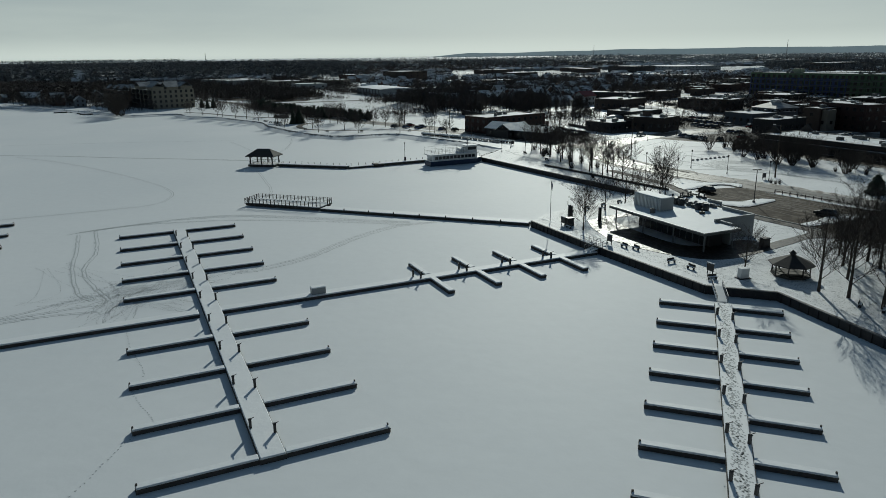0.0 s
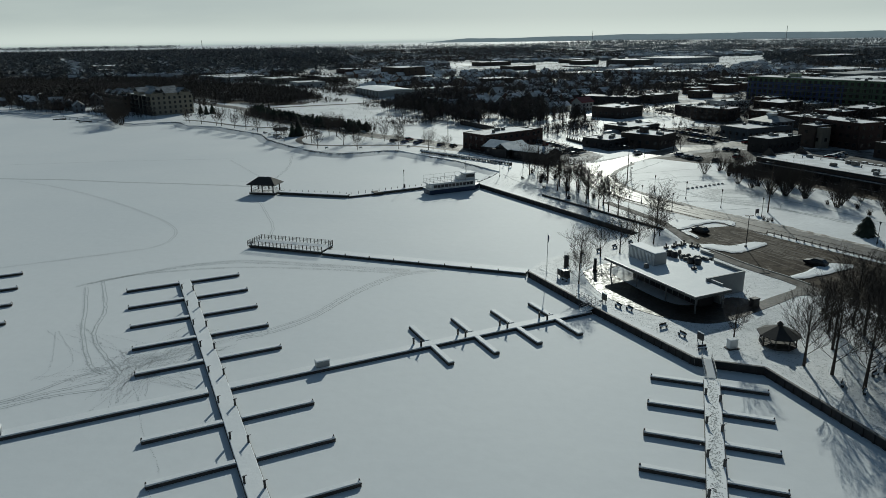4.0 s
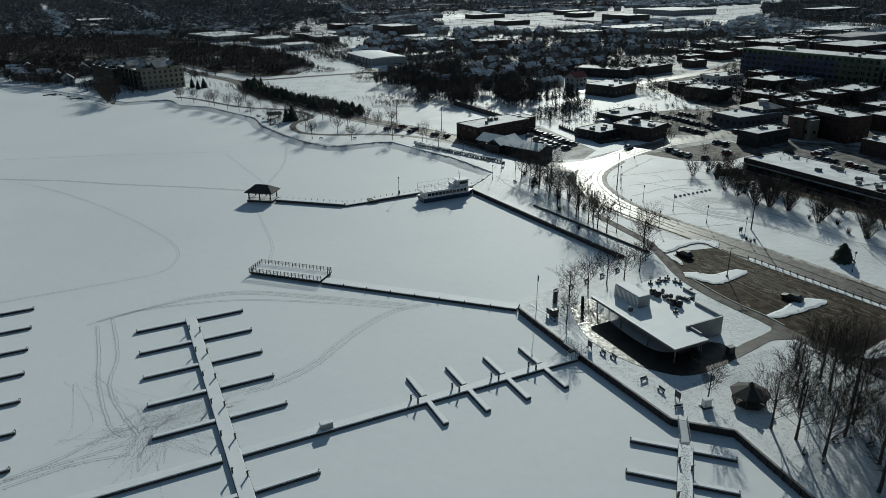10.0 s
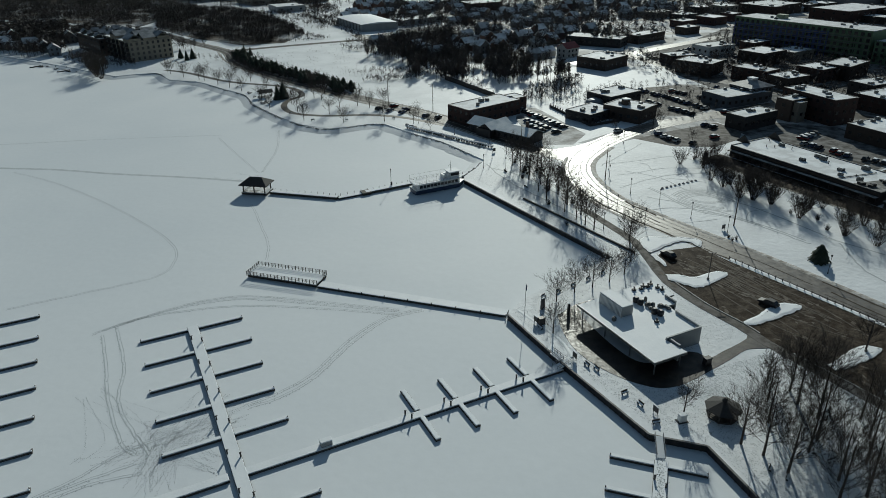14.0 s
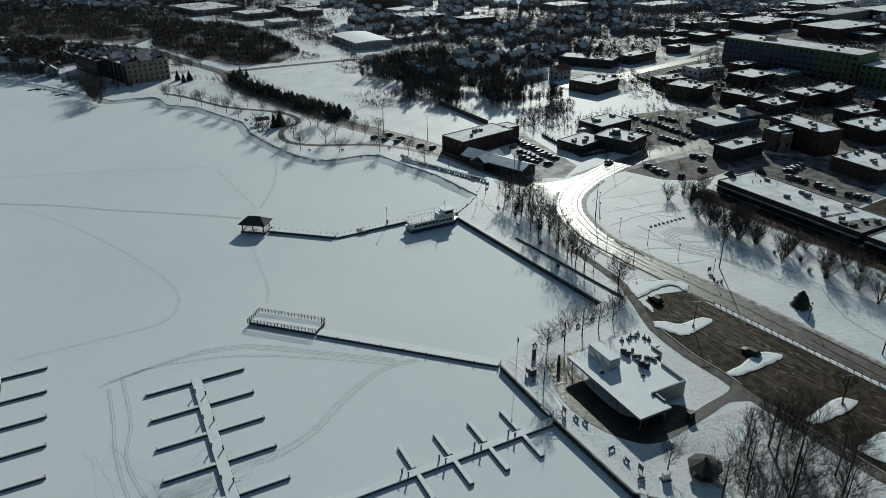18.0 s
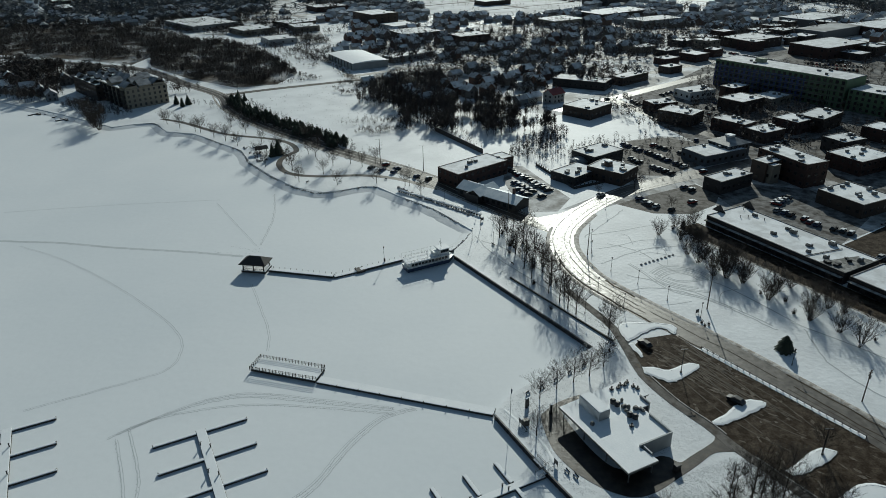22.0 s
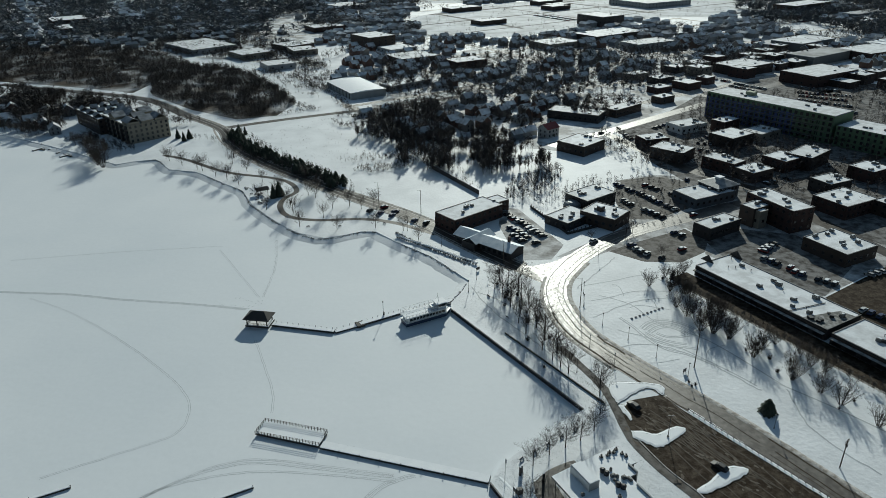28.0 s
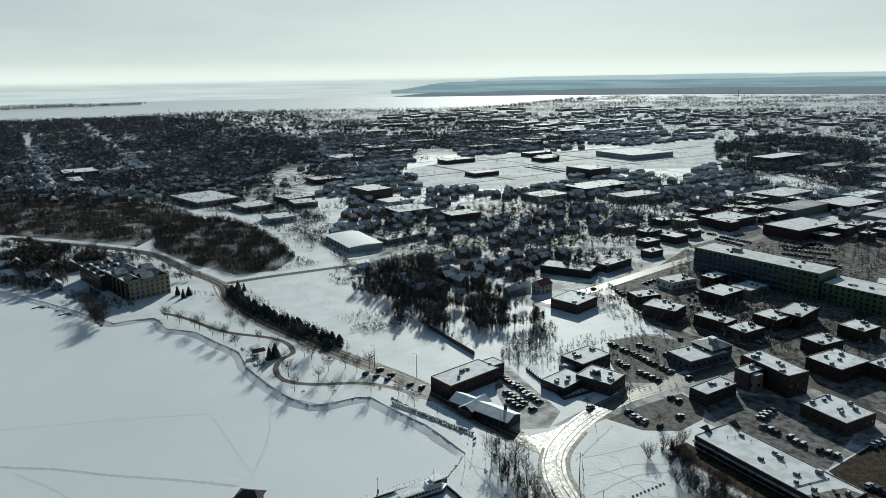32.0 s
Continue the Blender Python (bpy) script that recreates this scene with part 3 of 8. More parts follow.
solid("junction", Geo().prism([(44.5, 256.5), (50, 247.5), (51, 236), (58, 238), (63, 250), (72, 263), (67, 266.5), (58, 259.5), (50, 256.5)], LAND - 0.1, LAND + 0.058), "wet_junction", "wide wet road junction with slush", "road", "roads", "structure")
road("service_lane", [(105.5, 244), (109.0, 237.0), (145.0, 166.8), (177.4, 103.6)], 10.2, "dark slushy lane in front of the shop row", "lot", LAND + 0.02)
road("path_park", PATH_LINE, 3.0, "cleared asphalt park path winding between trees", "wet_road", LAND + 0.02)
road("path_lot", [(48, 196), (53.5, 182), (57.0, 172), (57.9, 160.8), (58.6, 149), (63, 137), (67.8, 128.4), (70.6, 121.6), (78, 108), (86, 94)], 2.6, "cleared path beside the parking lot", "slush_lot", LAND + 0.07)
solid("kerb", Geo().ribbon(offset_line(smooth_line([(58.6, 149), (63, 137), (67.8, 128.4), (69.4, 124.5)], 2), 1.5), 0.3, LAND + 0.2, thick=0.25).ribbon(offset_line(smooth_line([(73, 116.5), (78, 108), (86, 94)], 2), 1.5), 0.3, LAND + 0.2, thick=0.25), "kerb_snow", "pale snow-dusted kerb between the path and the lot", "kerb", kind="structure")
LOT = [(58.5, 160.5), (58.5, 149.5), (67.3, 128.6), (70.9, 121.0), (79, 108.5), (86.5, 95.5), (104, 88), (112, 100), (101.5, 121.5), (77.5, 160), (73.2, 168), (63, 166)]
solid("parking_lot", Geo().prism(LOT, LAND - 0.1, LAND + 0.06), "lot", "muddy brown parking lot with tyre ruts", "parking lot", kind="structure")
WET = [(29.0, 134.5), (28.9, 128.6), (30.0, 121.5), (32.9, 115.6), (36.7, 111.2), (40.2, 108.6), (44.0, 107.2), (48.6, 108.2), (55.7, 112.5), (61, 116), (65.8, 119.2), (70.9, 119.6), (71.5, 123), (68.6, 126.5), (67.2, 123.2), (60.3, 118.7), (56.7, 116.7), (53.5, 119), (42, 116), (34.5, 133.5), (37, 137.8), (42, 140.3), (41, 142), (33.7, 138.9)]
solid("pavement", Geo().prism(smooth_line([Vector(p) for p in WET] + [Vector(WET[0])], 1.0)[:-1], LAND - 0.1, LAND + 0.055), "pave", "wet dark paving round the pavilion", "pavement", kind="structure")
for pts, lab in (([(59.1, 149.5), (62.8, 146.5), (65.6, 145.3), (74.5, 151.3), (72.5, 153.6), (66.0, 150.9), (62.6, 152.2), (59.4, 152.5)], 1), ([(69.0, 129.6), (71.3, 128.1), (84.8, 134.6), (81.9, 137.3), (77.5, 135.4), (74.0, 132.8)], 2), ([(78.7, 112.8), (81.2, 111.2), (92.7, 117.0), (90.5, 119.5), (86, 117.5)], 3), ([(58.8, 164.4), (69.9, 171.4), (73.4, 167.4), (74.6, 173.0), (62, 175), (58.3, 172)], 4), ([(58.6, 163.4), (60.5, 156.6), (61.4, 157.2), (60.6, 163.8)], 5), ([(84.2, 103.6), (88, 99.2), (97, 97.5), (104, 103), (95, 108.3), (89, 106.5)], 6)):
    low = smooth_line([Vector(p) for p in pts] + [Vector(pts[0])], 0.9)[:-1]
    r = random.Random(lab)
    low = [p + Vector((r.uniform(-.22, .22), r.uniform(-.22, .22))) for p in low]
    gg = Geo().prism(low, LAND, LAND + 0.2, k=0)
    n = len(low)
    area = sum(low[i - 1].x * low[i].y - low[i].x * low[i - 1].y for i in range(n))
    sign = 1 if area > 0 else -1

    def inset(d):
        out = []
        for i in range(n):
            tg = (low[(i + 1) % n] - low[i - 1]).normalized()
            out.append(low[i] + Vector((-tg.y, tg.x)) * d * sign)
        return out

    layers = [(inset(0.12), 0.205), (inset(0.4), 0.27), (inset(0.8), 0.32)]
    gg.add([(q.x, q.y, LAND + h * (r.uniform(0.85, 1.2) if h > 0.22 else 1)) for lay, h in layers for q in lay], [(k2 * n + i, k2 * n + (i + 1) % n, (k2 + 1) * n + (i + 1) % n, (k2 + 1) * n + i) for k2 in range(2) for i in range(n)], 1)
    core = layers[-1][0]
    tri = tessellate([[Vector((q.x, q.y, 0)) for q in core]])
    gg.add([(q.x, q.y, LAND + 0.3) for q in core], tri, 1)
    solid("traffic_island", gg, ["concrete", "snow"], "kerbed parking island under a bank of ploughed snow", "traffic island", "parking islands", "structure", True)


def paved(name, poly, label, mat="town_pave", z=0.012):
    solid(name, Geo().prism(poly, LAND - 0.1, LAND + z), mat, label, "pavement", "town lots", "structure")


paved("town_lot", [(100.5, 303), (114.5, 301), (140.5, 316), (143, 329), (149, 352), (134, 362), (111, 355), (103, 326)], "sunlit slushy brown car park between shops", "slush_lot")
paved("town_lot", [(84, 268), (101, 277.5), (125, 289), (131, 276), (124.5, 264), (111, 255), (96, 257)], "slushy lot with parked cars beside the road", "slush_lot", 0.014)
paved("town_lot", [(129, 276), (150, 287), (172, 278.5), (179, 246), (154.5, 223), (143.5, 228), (131, 254)], "shaded paved court behind the shop row", "town_pave", 0.016)
paved("mud_lot", [(154, 222), (194, 246), (222, 230), (205, 175), (168, 170), (156, 196)], "brown muddy lot behind the shop row", "lot", 0.02)
paved("town_lot", [(60, 264), (82, 281), (96, 291), (101, 303), (103, 330), (111, 356), (134, 364), (150, 360), (190, 350), (215, 310), (215, 250), (190, 244), (152, 222), (130, 252), (124, 262), (130, 277), (126, 290), (110, 281), (84, 268), (74, 262)], "slushy trodden ground between town blocks", "town_slush", 0.007)
paved("town_lot", [(44, 262), (58, 262), (66, 276), (52, 320), (44, 322), (40, 300)], "trodden snowy restaurant car park", "town_slush", 0.018)
paved("town_lot", [(150, 345), (180, 300), (215, 250), (300, 250), (420, 420), (420, 560), (330, 620), (240, 560), (190, 500), (140, 460), (140, 390)], "downtown ground of slush and pavement", "town_pave", 0.008)
paved("town_yards", [(20, 430), (60, 425), (125, 400), (140, 460), (190, 500), (330, 620), (430, 720), (500, 900), (350, 860), (100, 820), (-60, 700), (-30, 540), (-30, 480)], "patchy snowy yards and lanes among the houses", "yard", 0.006)
paved("town_yards", [(-620, 860), (-300, 870), (-110, 900), (-100, 1250), (-300, 1900), (-600, 2500), (-1800, 2300), (-2200, 1400)], "snowy wooded suburb ground", "yard", 0.006)
paved("commercial_yards", [(-423, 1050), (-359, 1102), (-205, 962), (-106, 814), (-85, 715), (-169, 751), (-268, 806), (-354, 868)], "ploughed patchy yards round commercial buildings", "yard", 0.009)
paved("far_ground", [(-150, 1320), (140, 1290), (404, 1370), (690, 1520), (900, 1150), (2600, 1400), (3600, 2600), (2400, 3600), (1250, 4300), (1000, 3880), (740, 3560), (450, 3120), (150, 2860), (-40, 2880), (-440, 2930), (-250, 1900)], "far snowy ground between woods and houses", "far_lot", 0.005)
paved("far_lots", [(2, 1098), (138, 1274), (404, 1355), (690, 1508), (560, 1040), (355, 1039), (132, 881), (20, 900)], "ploughed far car parks and snowy lots", "far_lot", 0.007)
paved("marsh_floor", [(-245, 673), (-219, 600), (-171, 545), (-129, 512), (-101, 520), (-92, 560), (-100, 580), (-135, 655), (-187, 725), (-225, 735)], "brown marsh ground with thin snow", "reeds", 0.008)
paved("marsh_floor", [(-560, 740), (-382, 675), (-290, 637), (-240, 612), (-236, 650), (-226, 742), (-266, 798), (-354, 868), (-450, 930), (-560, 930)], "brown marsh ground with thin snow", "reeds", 0.008)


def bank(line, width, height, mat, label, seed=1):
    """A lumpy ploughed ridge along a line."""
    r = random.Random(seed)
    pts = smooth_line(line, 1.6)
    left, right = offset_line(pts, width / 2), offset_line(pts, -width / 2)
    gg, n = Geo(), len(pts)
    vs = [(p.x, p.y, LAND) for p in left]
    vs += [(p.x + r.uniform(-.15, .15), p.y + r.uniform(-.15, .15), LAND + height * r.uniform(0.35, 1.0)) for p in pts]
    vs += [(p.x, p.y, LAND) for p in right]
    gg.add(vs, [(j * n + i, (j + 1) * n + i, (j + 1) * n + i + 1, j * n + i + 1) for j in (0, 1) for i in range(n - 1)])
    solid("snow_bank", gg, mat, label, "snow bank", "roadside snow banks", "stuff", True)


bank(offset_line(smooth_line(MAIN[5:16], 6), 5.3), 2.0, 0.5, "dirty_snow", "lumpy dirty snow bank along the road edge", 1)
bank(offset_line(smooth_line(MAIN[6:11], 6), -5.3), 1.6, 0.4, "dirty_snow", "low dirty snow bank along the road edge", 2)
bank(offset_line(smooth_line(SHORE_ROAD[4:13], 6), -4.7), 1.5, 0.45, "dirty_snow", "low dirty snow bank along the lakeside road", 3)
bank(offset_line(smooth_line(SHORE_ROAD[1:13], 6), 4.7), 1.5, 0.45, "dirty_snow", "low dirty snow bank along the lakeside road", 4)
bank(offset_line(smooth_line([(109.0, 237.0), (145.0, 166.8), (177.4, 103.6)], 6), -5.5), 1.0, 0.4, "dirty_snow", "low snow ridge along the lane below the shop row", 6)
bank([(29, 118), (27.5, 125), (20.5, 137)], 0.8, 0.25, "snow", "low snow ridge behind the seawall cap", 5)

low_wall = thing("promenade_wall", 0, 0, 0, 0, "low dark retaining wall along the snowy promenade", "wall")
pa_, pb_ = Vector((30.8, 205.5)), Vector((55.0, 165.2))
for i in range(12):
    p = pa_.lerp(pb_, (i + 0.5) / 12)
    part("block", Geo().slab(p.x, p.y, LAND - 0.1, 3.85, 0.4, 0.62, 0.05, math.atan2((pb_ - pa_).y, (pb_ - pa_).x)), "dock_wood", low_wall)

# ---- docks ----
U, V = Vector((0.907, 0.421)), Vector((0.421, -0.907))
UA = math.atan2(U.y, U.x)


def deck(root, name, a, b, width, top=0.5, lab=""):
    """A floating dock section: dark timber pontoon with a chamfered snow cap."""
    a, b = Vector(a), Vector(b)
    ang, ln, mid = math.atan2((b - a).y, (b - a).x), (b - a).length, (a + b) / 2
    body = part(name, Geo().box(mid.x, mid.y, -0.05, ln, width, top - 0.03, ang).box(mid.x, mid.y, top - 0.2, ln + 0.06, width + 0.06, 0.12, ang), "dock_wood", root, lab)
    part("snow_cap", Geo().slab(mid.x, mid.y, top - 0.08, ln - 0.06, width - 0.08, 0.17, 0.06, ang), "snow", body, "smooth snow lying on the deck")
    return body


def pedestal(root, p, z=0.55):
    """A slim utility pedestal with a cap and a hose hook."""
    gg = Geo().box(p.x, p.y, z, 0.24, 0.24, 0.95, UA).box(p.x, p.y, z + 0.95, 0.32, 0.32, 0.12, UA, chamfer=0.08).tube((p.x, p.y, z + 1.0), (p.x + 0.4, p.y - 0.1, z + 1.25), 0.05, 0.04, 5)
    part("pedestal", gg, "dark_metal", root)


def finger_dock(name, head, ax, across, count, step, left, right, width=2.3, skip=(), fw=0.95, tail=0.6, lab=""):
    root = thing(name, 0, 0, 0, 0, lab, "dock", "finger docks")
    head = Vector(head)
    end = head + ax * (step * (count - 1) + tail)
    deck(root, "main_deck", head - ax * 0.9, end, width, 0.55)
    for i in range(count):
        p = head + ax * (i * step)
        if i not in skip:
            if left:
                deck(root, "finger", p - across * (width / 2), p - across * left, fw)
                part("tip_post", Geo().tube((*(p - across * (left - .1)), -0.1), (*(p - across * (left - .1)), 0.75), 0.1, 0.09, 6), "dock_wood", root)
            if right:
                deck(root, "finger", p + across * (width / 2), p + across * right, fw)
                part("tip_post", Geo().tube((*(p + across * (right - .1)), -0.1), (*(p + across * (right - .1)), 0.75), 0.1, 0.09, 6), "dock_wood", root)
        if i < count - 1:
            pedestal(root, p + ax * (step * 0.5) - across * (width / 2 - 0.2))
            pedestal(root, p + ax * (step * 0.68) + across * (width / 2 - 0.2))
    return root


finger_dock("finger_dock", (-52.75, 134.2), V, U, 10, 9.93, 11.0, 10.85, skip=(5,), lab="long floating dock with timber fingers under smooth snow")
finger_dock("finger_dock", (-100.0, 137.2), V, U, 8, 10.1, 11.0, 10.7, lab="long floating dock with timber fingers under smooth snow")
V2 = Vector((-0.335, -0.942))
U2 = Vector((0.942, -0.335))
finger_dock("finger_dock", (37.9, 87.8), V2, U2, 9, 7.7, 8.3, 7.4, width=2.2, lab="floating dock beside the seawall, its snowy deck full of footprints")
walkway = thing("walkway_dock", 0, 0, 0, 0, "long straight floating walkway under snow, joining the docks", "dock", "finger docks")
W0 = Vector((-32.2, 88.5))
deck(walkway, "main_deck", W0 + U * 1.2, W0 + U * 64.6, 1.9, 0.5)
deck(walkway, "main_deck", W0 - U * 40.0, W0 - U * 1.2, 1.9, 0.5)
deck(walkway, "main_deck", W0 - U * 130.0, W0 - U * 42.3, 1.9, 0.5)
for i in range(4):
    p = Vector((-2.05, 102.7)) + U * (7.95 * i)
    deck(walkway, "finger", p - V * 0.97, p - V * 7.8, 1.0)
    deck(walkway, "finger", p + V * 0.97, p + V * 7.8, 1.0)
    pedestal(walkway, p - U * 2.6 - V * 0.7)
    pedestal(walkway, p - U * 1.9 + V * 0.7)
for q in (W0 + U * 15.4, W0 - U * 27.2):
    c = thing("dock_box", q.x, q.y, 0.55, UA, "grey storage box standing on the snowy walkway", "storage box", "dock boxes")
    part("body", Geo().box(0, 0, 0, 2.0, 1.1, 0.95), "grey_clad", c)
    part("lid", Geo().slab(0, 0, 0.95, 2.1, 1.2, 0.16, 0.06), "snow", c, "snow-covered lid")


def gangway(a, b, za, zb, width=1.6):
    a, b = Vector(a), Vector(b)
    d = (b - a)
    ang, ln = math.atan2(d.y, d.x), d.length
    root = thing("gangway", a.x, a.y, za, ang, "metal gangway ramp with railings, dusted with snow", "gangway", "gangways")
    sl = (zb - za) / ln
    gg = Geo().add([(0, -width / 2, 0), (ln, -width / 2, sl * ln), (ln, width / 2, sl * ln), (0, width / 2, 0), (0, -width / 2, .12), (ln, -width / 2, sl * ln + .12), (ln, width / 2, sl * ln + .12), (0, width / 2, .12)], [(3, 2, 1, 0), (4, 5, 6, 7), (0, 1, 5, 4), (1, 2, 6, 5), (2, 3, 7, 6), (3, 0, 4, 7)])
    part("ramp", gg, "snow", root)
    for s in (-1, 1):
        y = s * width / 2
        r = Geo().tube((0, y, 1.0), (ln, y, sl * ln + 1.0), 0.05, 0.05, 5).tube((0, y, 0.55), (ln, y, sl * ln + 0.55), 0.04, 0.04, 5)
        k = int(ln / 0.8)
        for j in range(k + 1):
            x = ln * j / k
            r.tube((x, y, sl * x), (x, y, sl * x + 1.0), 0.04, 0.04, 5)
        part("railing", r, "steel", root)
    return root


gangway((25.0, 115.2), (28.2, 116.8), 0.5, 1.3)
gangway((38.3, 89.2), (39.2, 93.6), 0.55, 1.35, 1.4)
gangway((26.6, 117.0), (25.2, 119.6), 1.35, 1.4, 1.2)

# ---- pier with railed platform ----
pier = thing("pier", 0, 0, 0, 0, "long low timber pier under snow with a dark side", "pier", "piers")
PA, PB = Vector((18.0, 137.3)), Vector((-27.0, 153.4))
pd = (PB - PA).normalized()
pn = Vector((-pd.y, pd.x))
pang = math.atan2(pd.y, pd.x)
for i in range(8):
    a, b = PA.lerp(PB, i / 8), PA.lerp(PB, (i + 1) / 8)
    m, ln = (a + b) / 2, (b - a).length
    s = part("deck_section", Geo().box(m.x, m.y, 0.1, ln - 0.02, 3.0, 0.45, pang).box(m.x, m.y, -0.1, 0.5, 2.8, 0.3, pang), "dock_wood", pier)
    q = a - pn * -1.5
    part("bollard", Geo().tube((q.x, q.y, 0.5), (q.x, q.y, 1.0), 0.12, 0.12, 7), "dark_metal", pier)
m = (PA + PB) / 2
part("snow_cap", Geo().slab(m.x, m.y, 0.55, (PB - PA).length - 0.05, 2.85, 0.12, 0.05, pang), "snow", pier, "smooth snow with a footpath")
platform = thing("railed_platform", 0, 0, 0, 0, "timber viewing platform at the pier's end with a dark post railing", "platform")
C0, C1, C2, C3 = [Vector(p) for p in ((-46.2, 158.6), (-44.3, 164.1), (-25.9, 158.0), (-27.6, 152.6))]
pm = (C0 + C1 + C2 + C3) / 4
part("deck", Geo().box(pm.x, pm.y, 0.15, 19.4, 5.7, 0.55, pang), "dock_wood", platform)
part("snow_cap", Geo().slab(pm.x, pm.y, 0.7, 19.3, 5.6, 0.14, 0.05, pang), "snow", platform)
for a, b, n in ((C0, C1, 6), (C1, C2, 20), (C3, C0, 20), (C2, C2 + (C3 - C2) * 0.35, 2)):
    d = (b - a).normalized()
    rg = Geo()
    for h in (1.25, 1.55, 1.85):
        rg.tube((*a, h), (*b, h), 0.036, 0.036, 4)
    part("rail", rg, "dock_wood", platform)
    for j in range(n + 1):
        p = a.lerp(b, j / n)
        part("post", Geo().box(p.x, p.y, 0.5, 0.14, 0.14, 1.45, pang), "dock_wood", platform)

# ---- pavilion on the outer pier, with its jetty ----
JET = [(-51.8, 218.6), (-28.9, 212.2), (-20.2, 216.3), (-5.0, 224.0), (14, 231)]
jetty = thing("jetty", 0, 0, 0, 0, "narrow timber jetty with low posts reaching out over the ice", "jetty", "piers")
for i in range(len(JET) - 1):
    a, b = Vector(JET[i]), Vector(JET[i + 1])
    m, ln, ang = (a + b) / 2, (b - a).length, math.atan2((b - a).y, (b - a).x)
    low = i == 1
    s = part("deck_section", Geo().box(m.x, m.y, 0.1 if low else 0.2, ln, 2.0, 0.4 if low else 0.6, ang), "dock_wood", jetty)
    part("snow_cap", Geo().slab(m.x, m.y, 0.5 if low else 0.8, ln - 0.1, 1.9, 0.14, 0.05, ang), "snow", s)
    n = int(ln / 2)
    for j in range(n):
        p = a.lerp(b, (j + 0.5) / n) + Vector((-math.sin(ang), math.cos(ang))) * 0.9
        part("post", Geo().tube((*p, 0.5), (*p, 1.5), 0.07, 0.07, 5), "dock_wood", jetty)
p = Vector((-20.2, 216.3))
part("landing", Geo().box(p.x, p.y, 0.1, 3.0, 3.0, 0.8, 0.4), "dock_wood", jetty)
gz = thing("pier_pavilion", -56.6, 220.0, 0.0, -0.22, "open timber pavilion with a dark hipped roof at the jetty's end", "pavilion")
gz.scale = (0.87, 0.87, 0.95)
part("floor", Geo().box(0, 0, 0.15, 10.2, 6.4, 0.6), "dock_wood", gz)
part("floor_snow", Geo().slab(0, 0, 0.75, 10.0, 6.2, 0.08, 0.03), "snow", gz)
for x in (-4.3, 0, 4.3):
    for y in (-2.7, 2.7):
        part("post", Geo().box(x, y, 0.75, 0.35, 0.35, 2.9), "dock_wood", gz)
        part("brace", Geo().tube((x, y, 2.6), (x + (0.9 if x <= 0 else -0.9), y, 3.5), 0.08, 0.08, 4), "dock_wood", gz)
e = (5.6, 3.9, 3.6, 5.75, 2.4)
part("roof", Geo().add([(-e[0], -e[1], e[2]), (e[0], -e[1], e[2]), (e[0], e[1], e[2]), (-e[0], e[1], e[2]), (-e[4], 0, e[3]), (e[4], 0, e[3]), (-e[0], -e[1], e[2] - .2), (e[0], -e[1], e[2] - .2), (e[0], e[1], e[2] - .2), (-e[0], e[1], e[2] - .2)], [(0, 1, 5, 4), (1, 2, 5), (2, 3, 4, 5), (3, 0, 4), (6, 7, 1, 0), (7, 8, 2, 1), (8, 9, 3, 2), (9, 6, 0, 3), (9, 8, 7, 6)]), "dark_roof", gz)
for y in (-2.9, 2.9):
    rg = Geo().tube((-4.6, y, 1.7), (4.6, y, 1.7), 0.05, 0.05, 4)
    for j in range(19):
        rg.box(-4.5 + j * 0.5, y, 0.75, 0.06, 0.06, 0.95)
    part("railing", rg, "dock_wood", gz)
part("railing", Geo().tube((-4.7, -2.9, 1.7), (-4.7, 2.9, 1.7), 0.05, 0.05, 4).box(-4.7, 0, 0.9, 0.08, 5.6, 0.12), "dock_wood", gz)

# ---- tour boat ----
bt = thing("tour_boat", 4.2, 219.9, 0.0, 0.448, "white two-deck tour boat with a navy hull, moored and frozen in", "boat")
L, B = 9.6, 2.6
hull_low = [(-L, -B * .8), (L - 3, -B * .85), (L - .3, 0), (L - 3, B * .85), (-L, B * .8)]
hull_up = [(-L, -B), (L - 3.2, -B), (L + .2, 0), (L - 3.2, B), (-L, B)]
n = 5
part("hull", Geo().add([(x, y, -0.1) for x, y in hull_low] + [(x, y, 1.55) for x, y in hull_up], [(i, (i + 1) % n, n + (i + 1) % n, n + i) for i in range(n)] + [tuple(range(n, 2 * n))]), "blue_hull", bt)
part("bulwark", Geo().prism([(x * 1.01, y * 1.02) for x, y in hull_up], 1.55, 1.72), "white_paint", bt)
cab = part("lower_cabin", Geo().box(-1.0, 0, 1.45, 15.5, 4.5, 1.9), "white_paint", bt)
for s in (-1, 1):
    for j in range(11):
        part("window", Geo().box(-7.6 + j * 1.3, s * 2.26, 2.05, 1.08, 0.06, 0.95), "glass", cab)
part("upper_deck", Geo().box(-1.2, 0, 3.35, 17.2, 5.2, 0.16), "white_paint", bt)
part("deck_snow", Geo().slab(-1.2, 0, 3.5, 16.9, 4.9, 0.1, 0.04), "snow", bt)
wh = part("wheelhouse", Geo().box(5.2, 0, 3.55, 3.6, 3.4, 2.0, chamfer=0.15).box(2.3, 0, 3.55, 2.2, 2.6, 1.3), "white_paint", bt)
for s in (-1, 1):
    part("window", Geo().box(5.2, s * 1.63, 4.3, 3.0, 0.16, 0.9), "glass", wh)
part("window", Geo().box(6.95, 0, 4.3, 0.16, 2.9, 0.9), "glass", wh)
part("wheelhouse_roof", Geo().slab(5.1, 0, 5.55, 4.4, 4.0, 0.2, 0.06), "snow", bt)
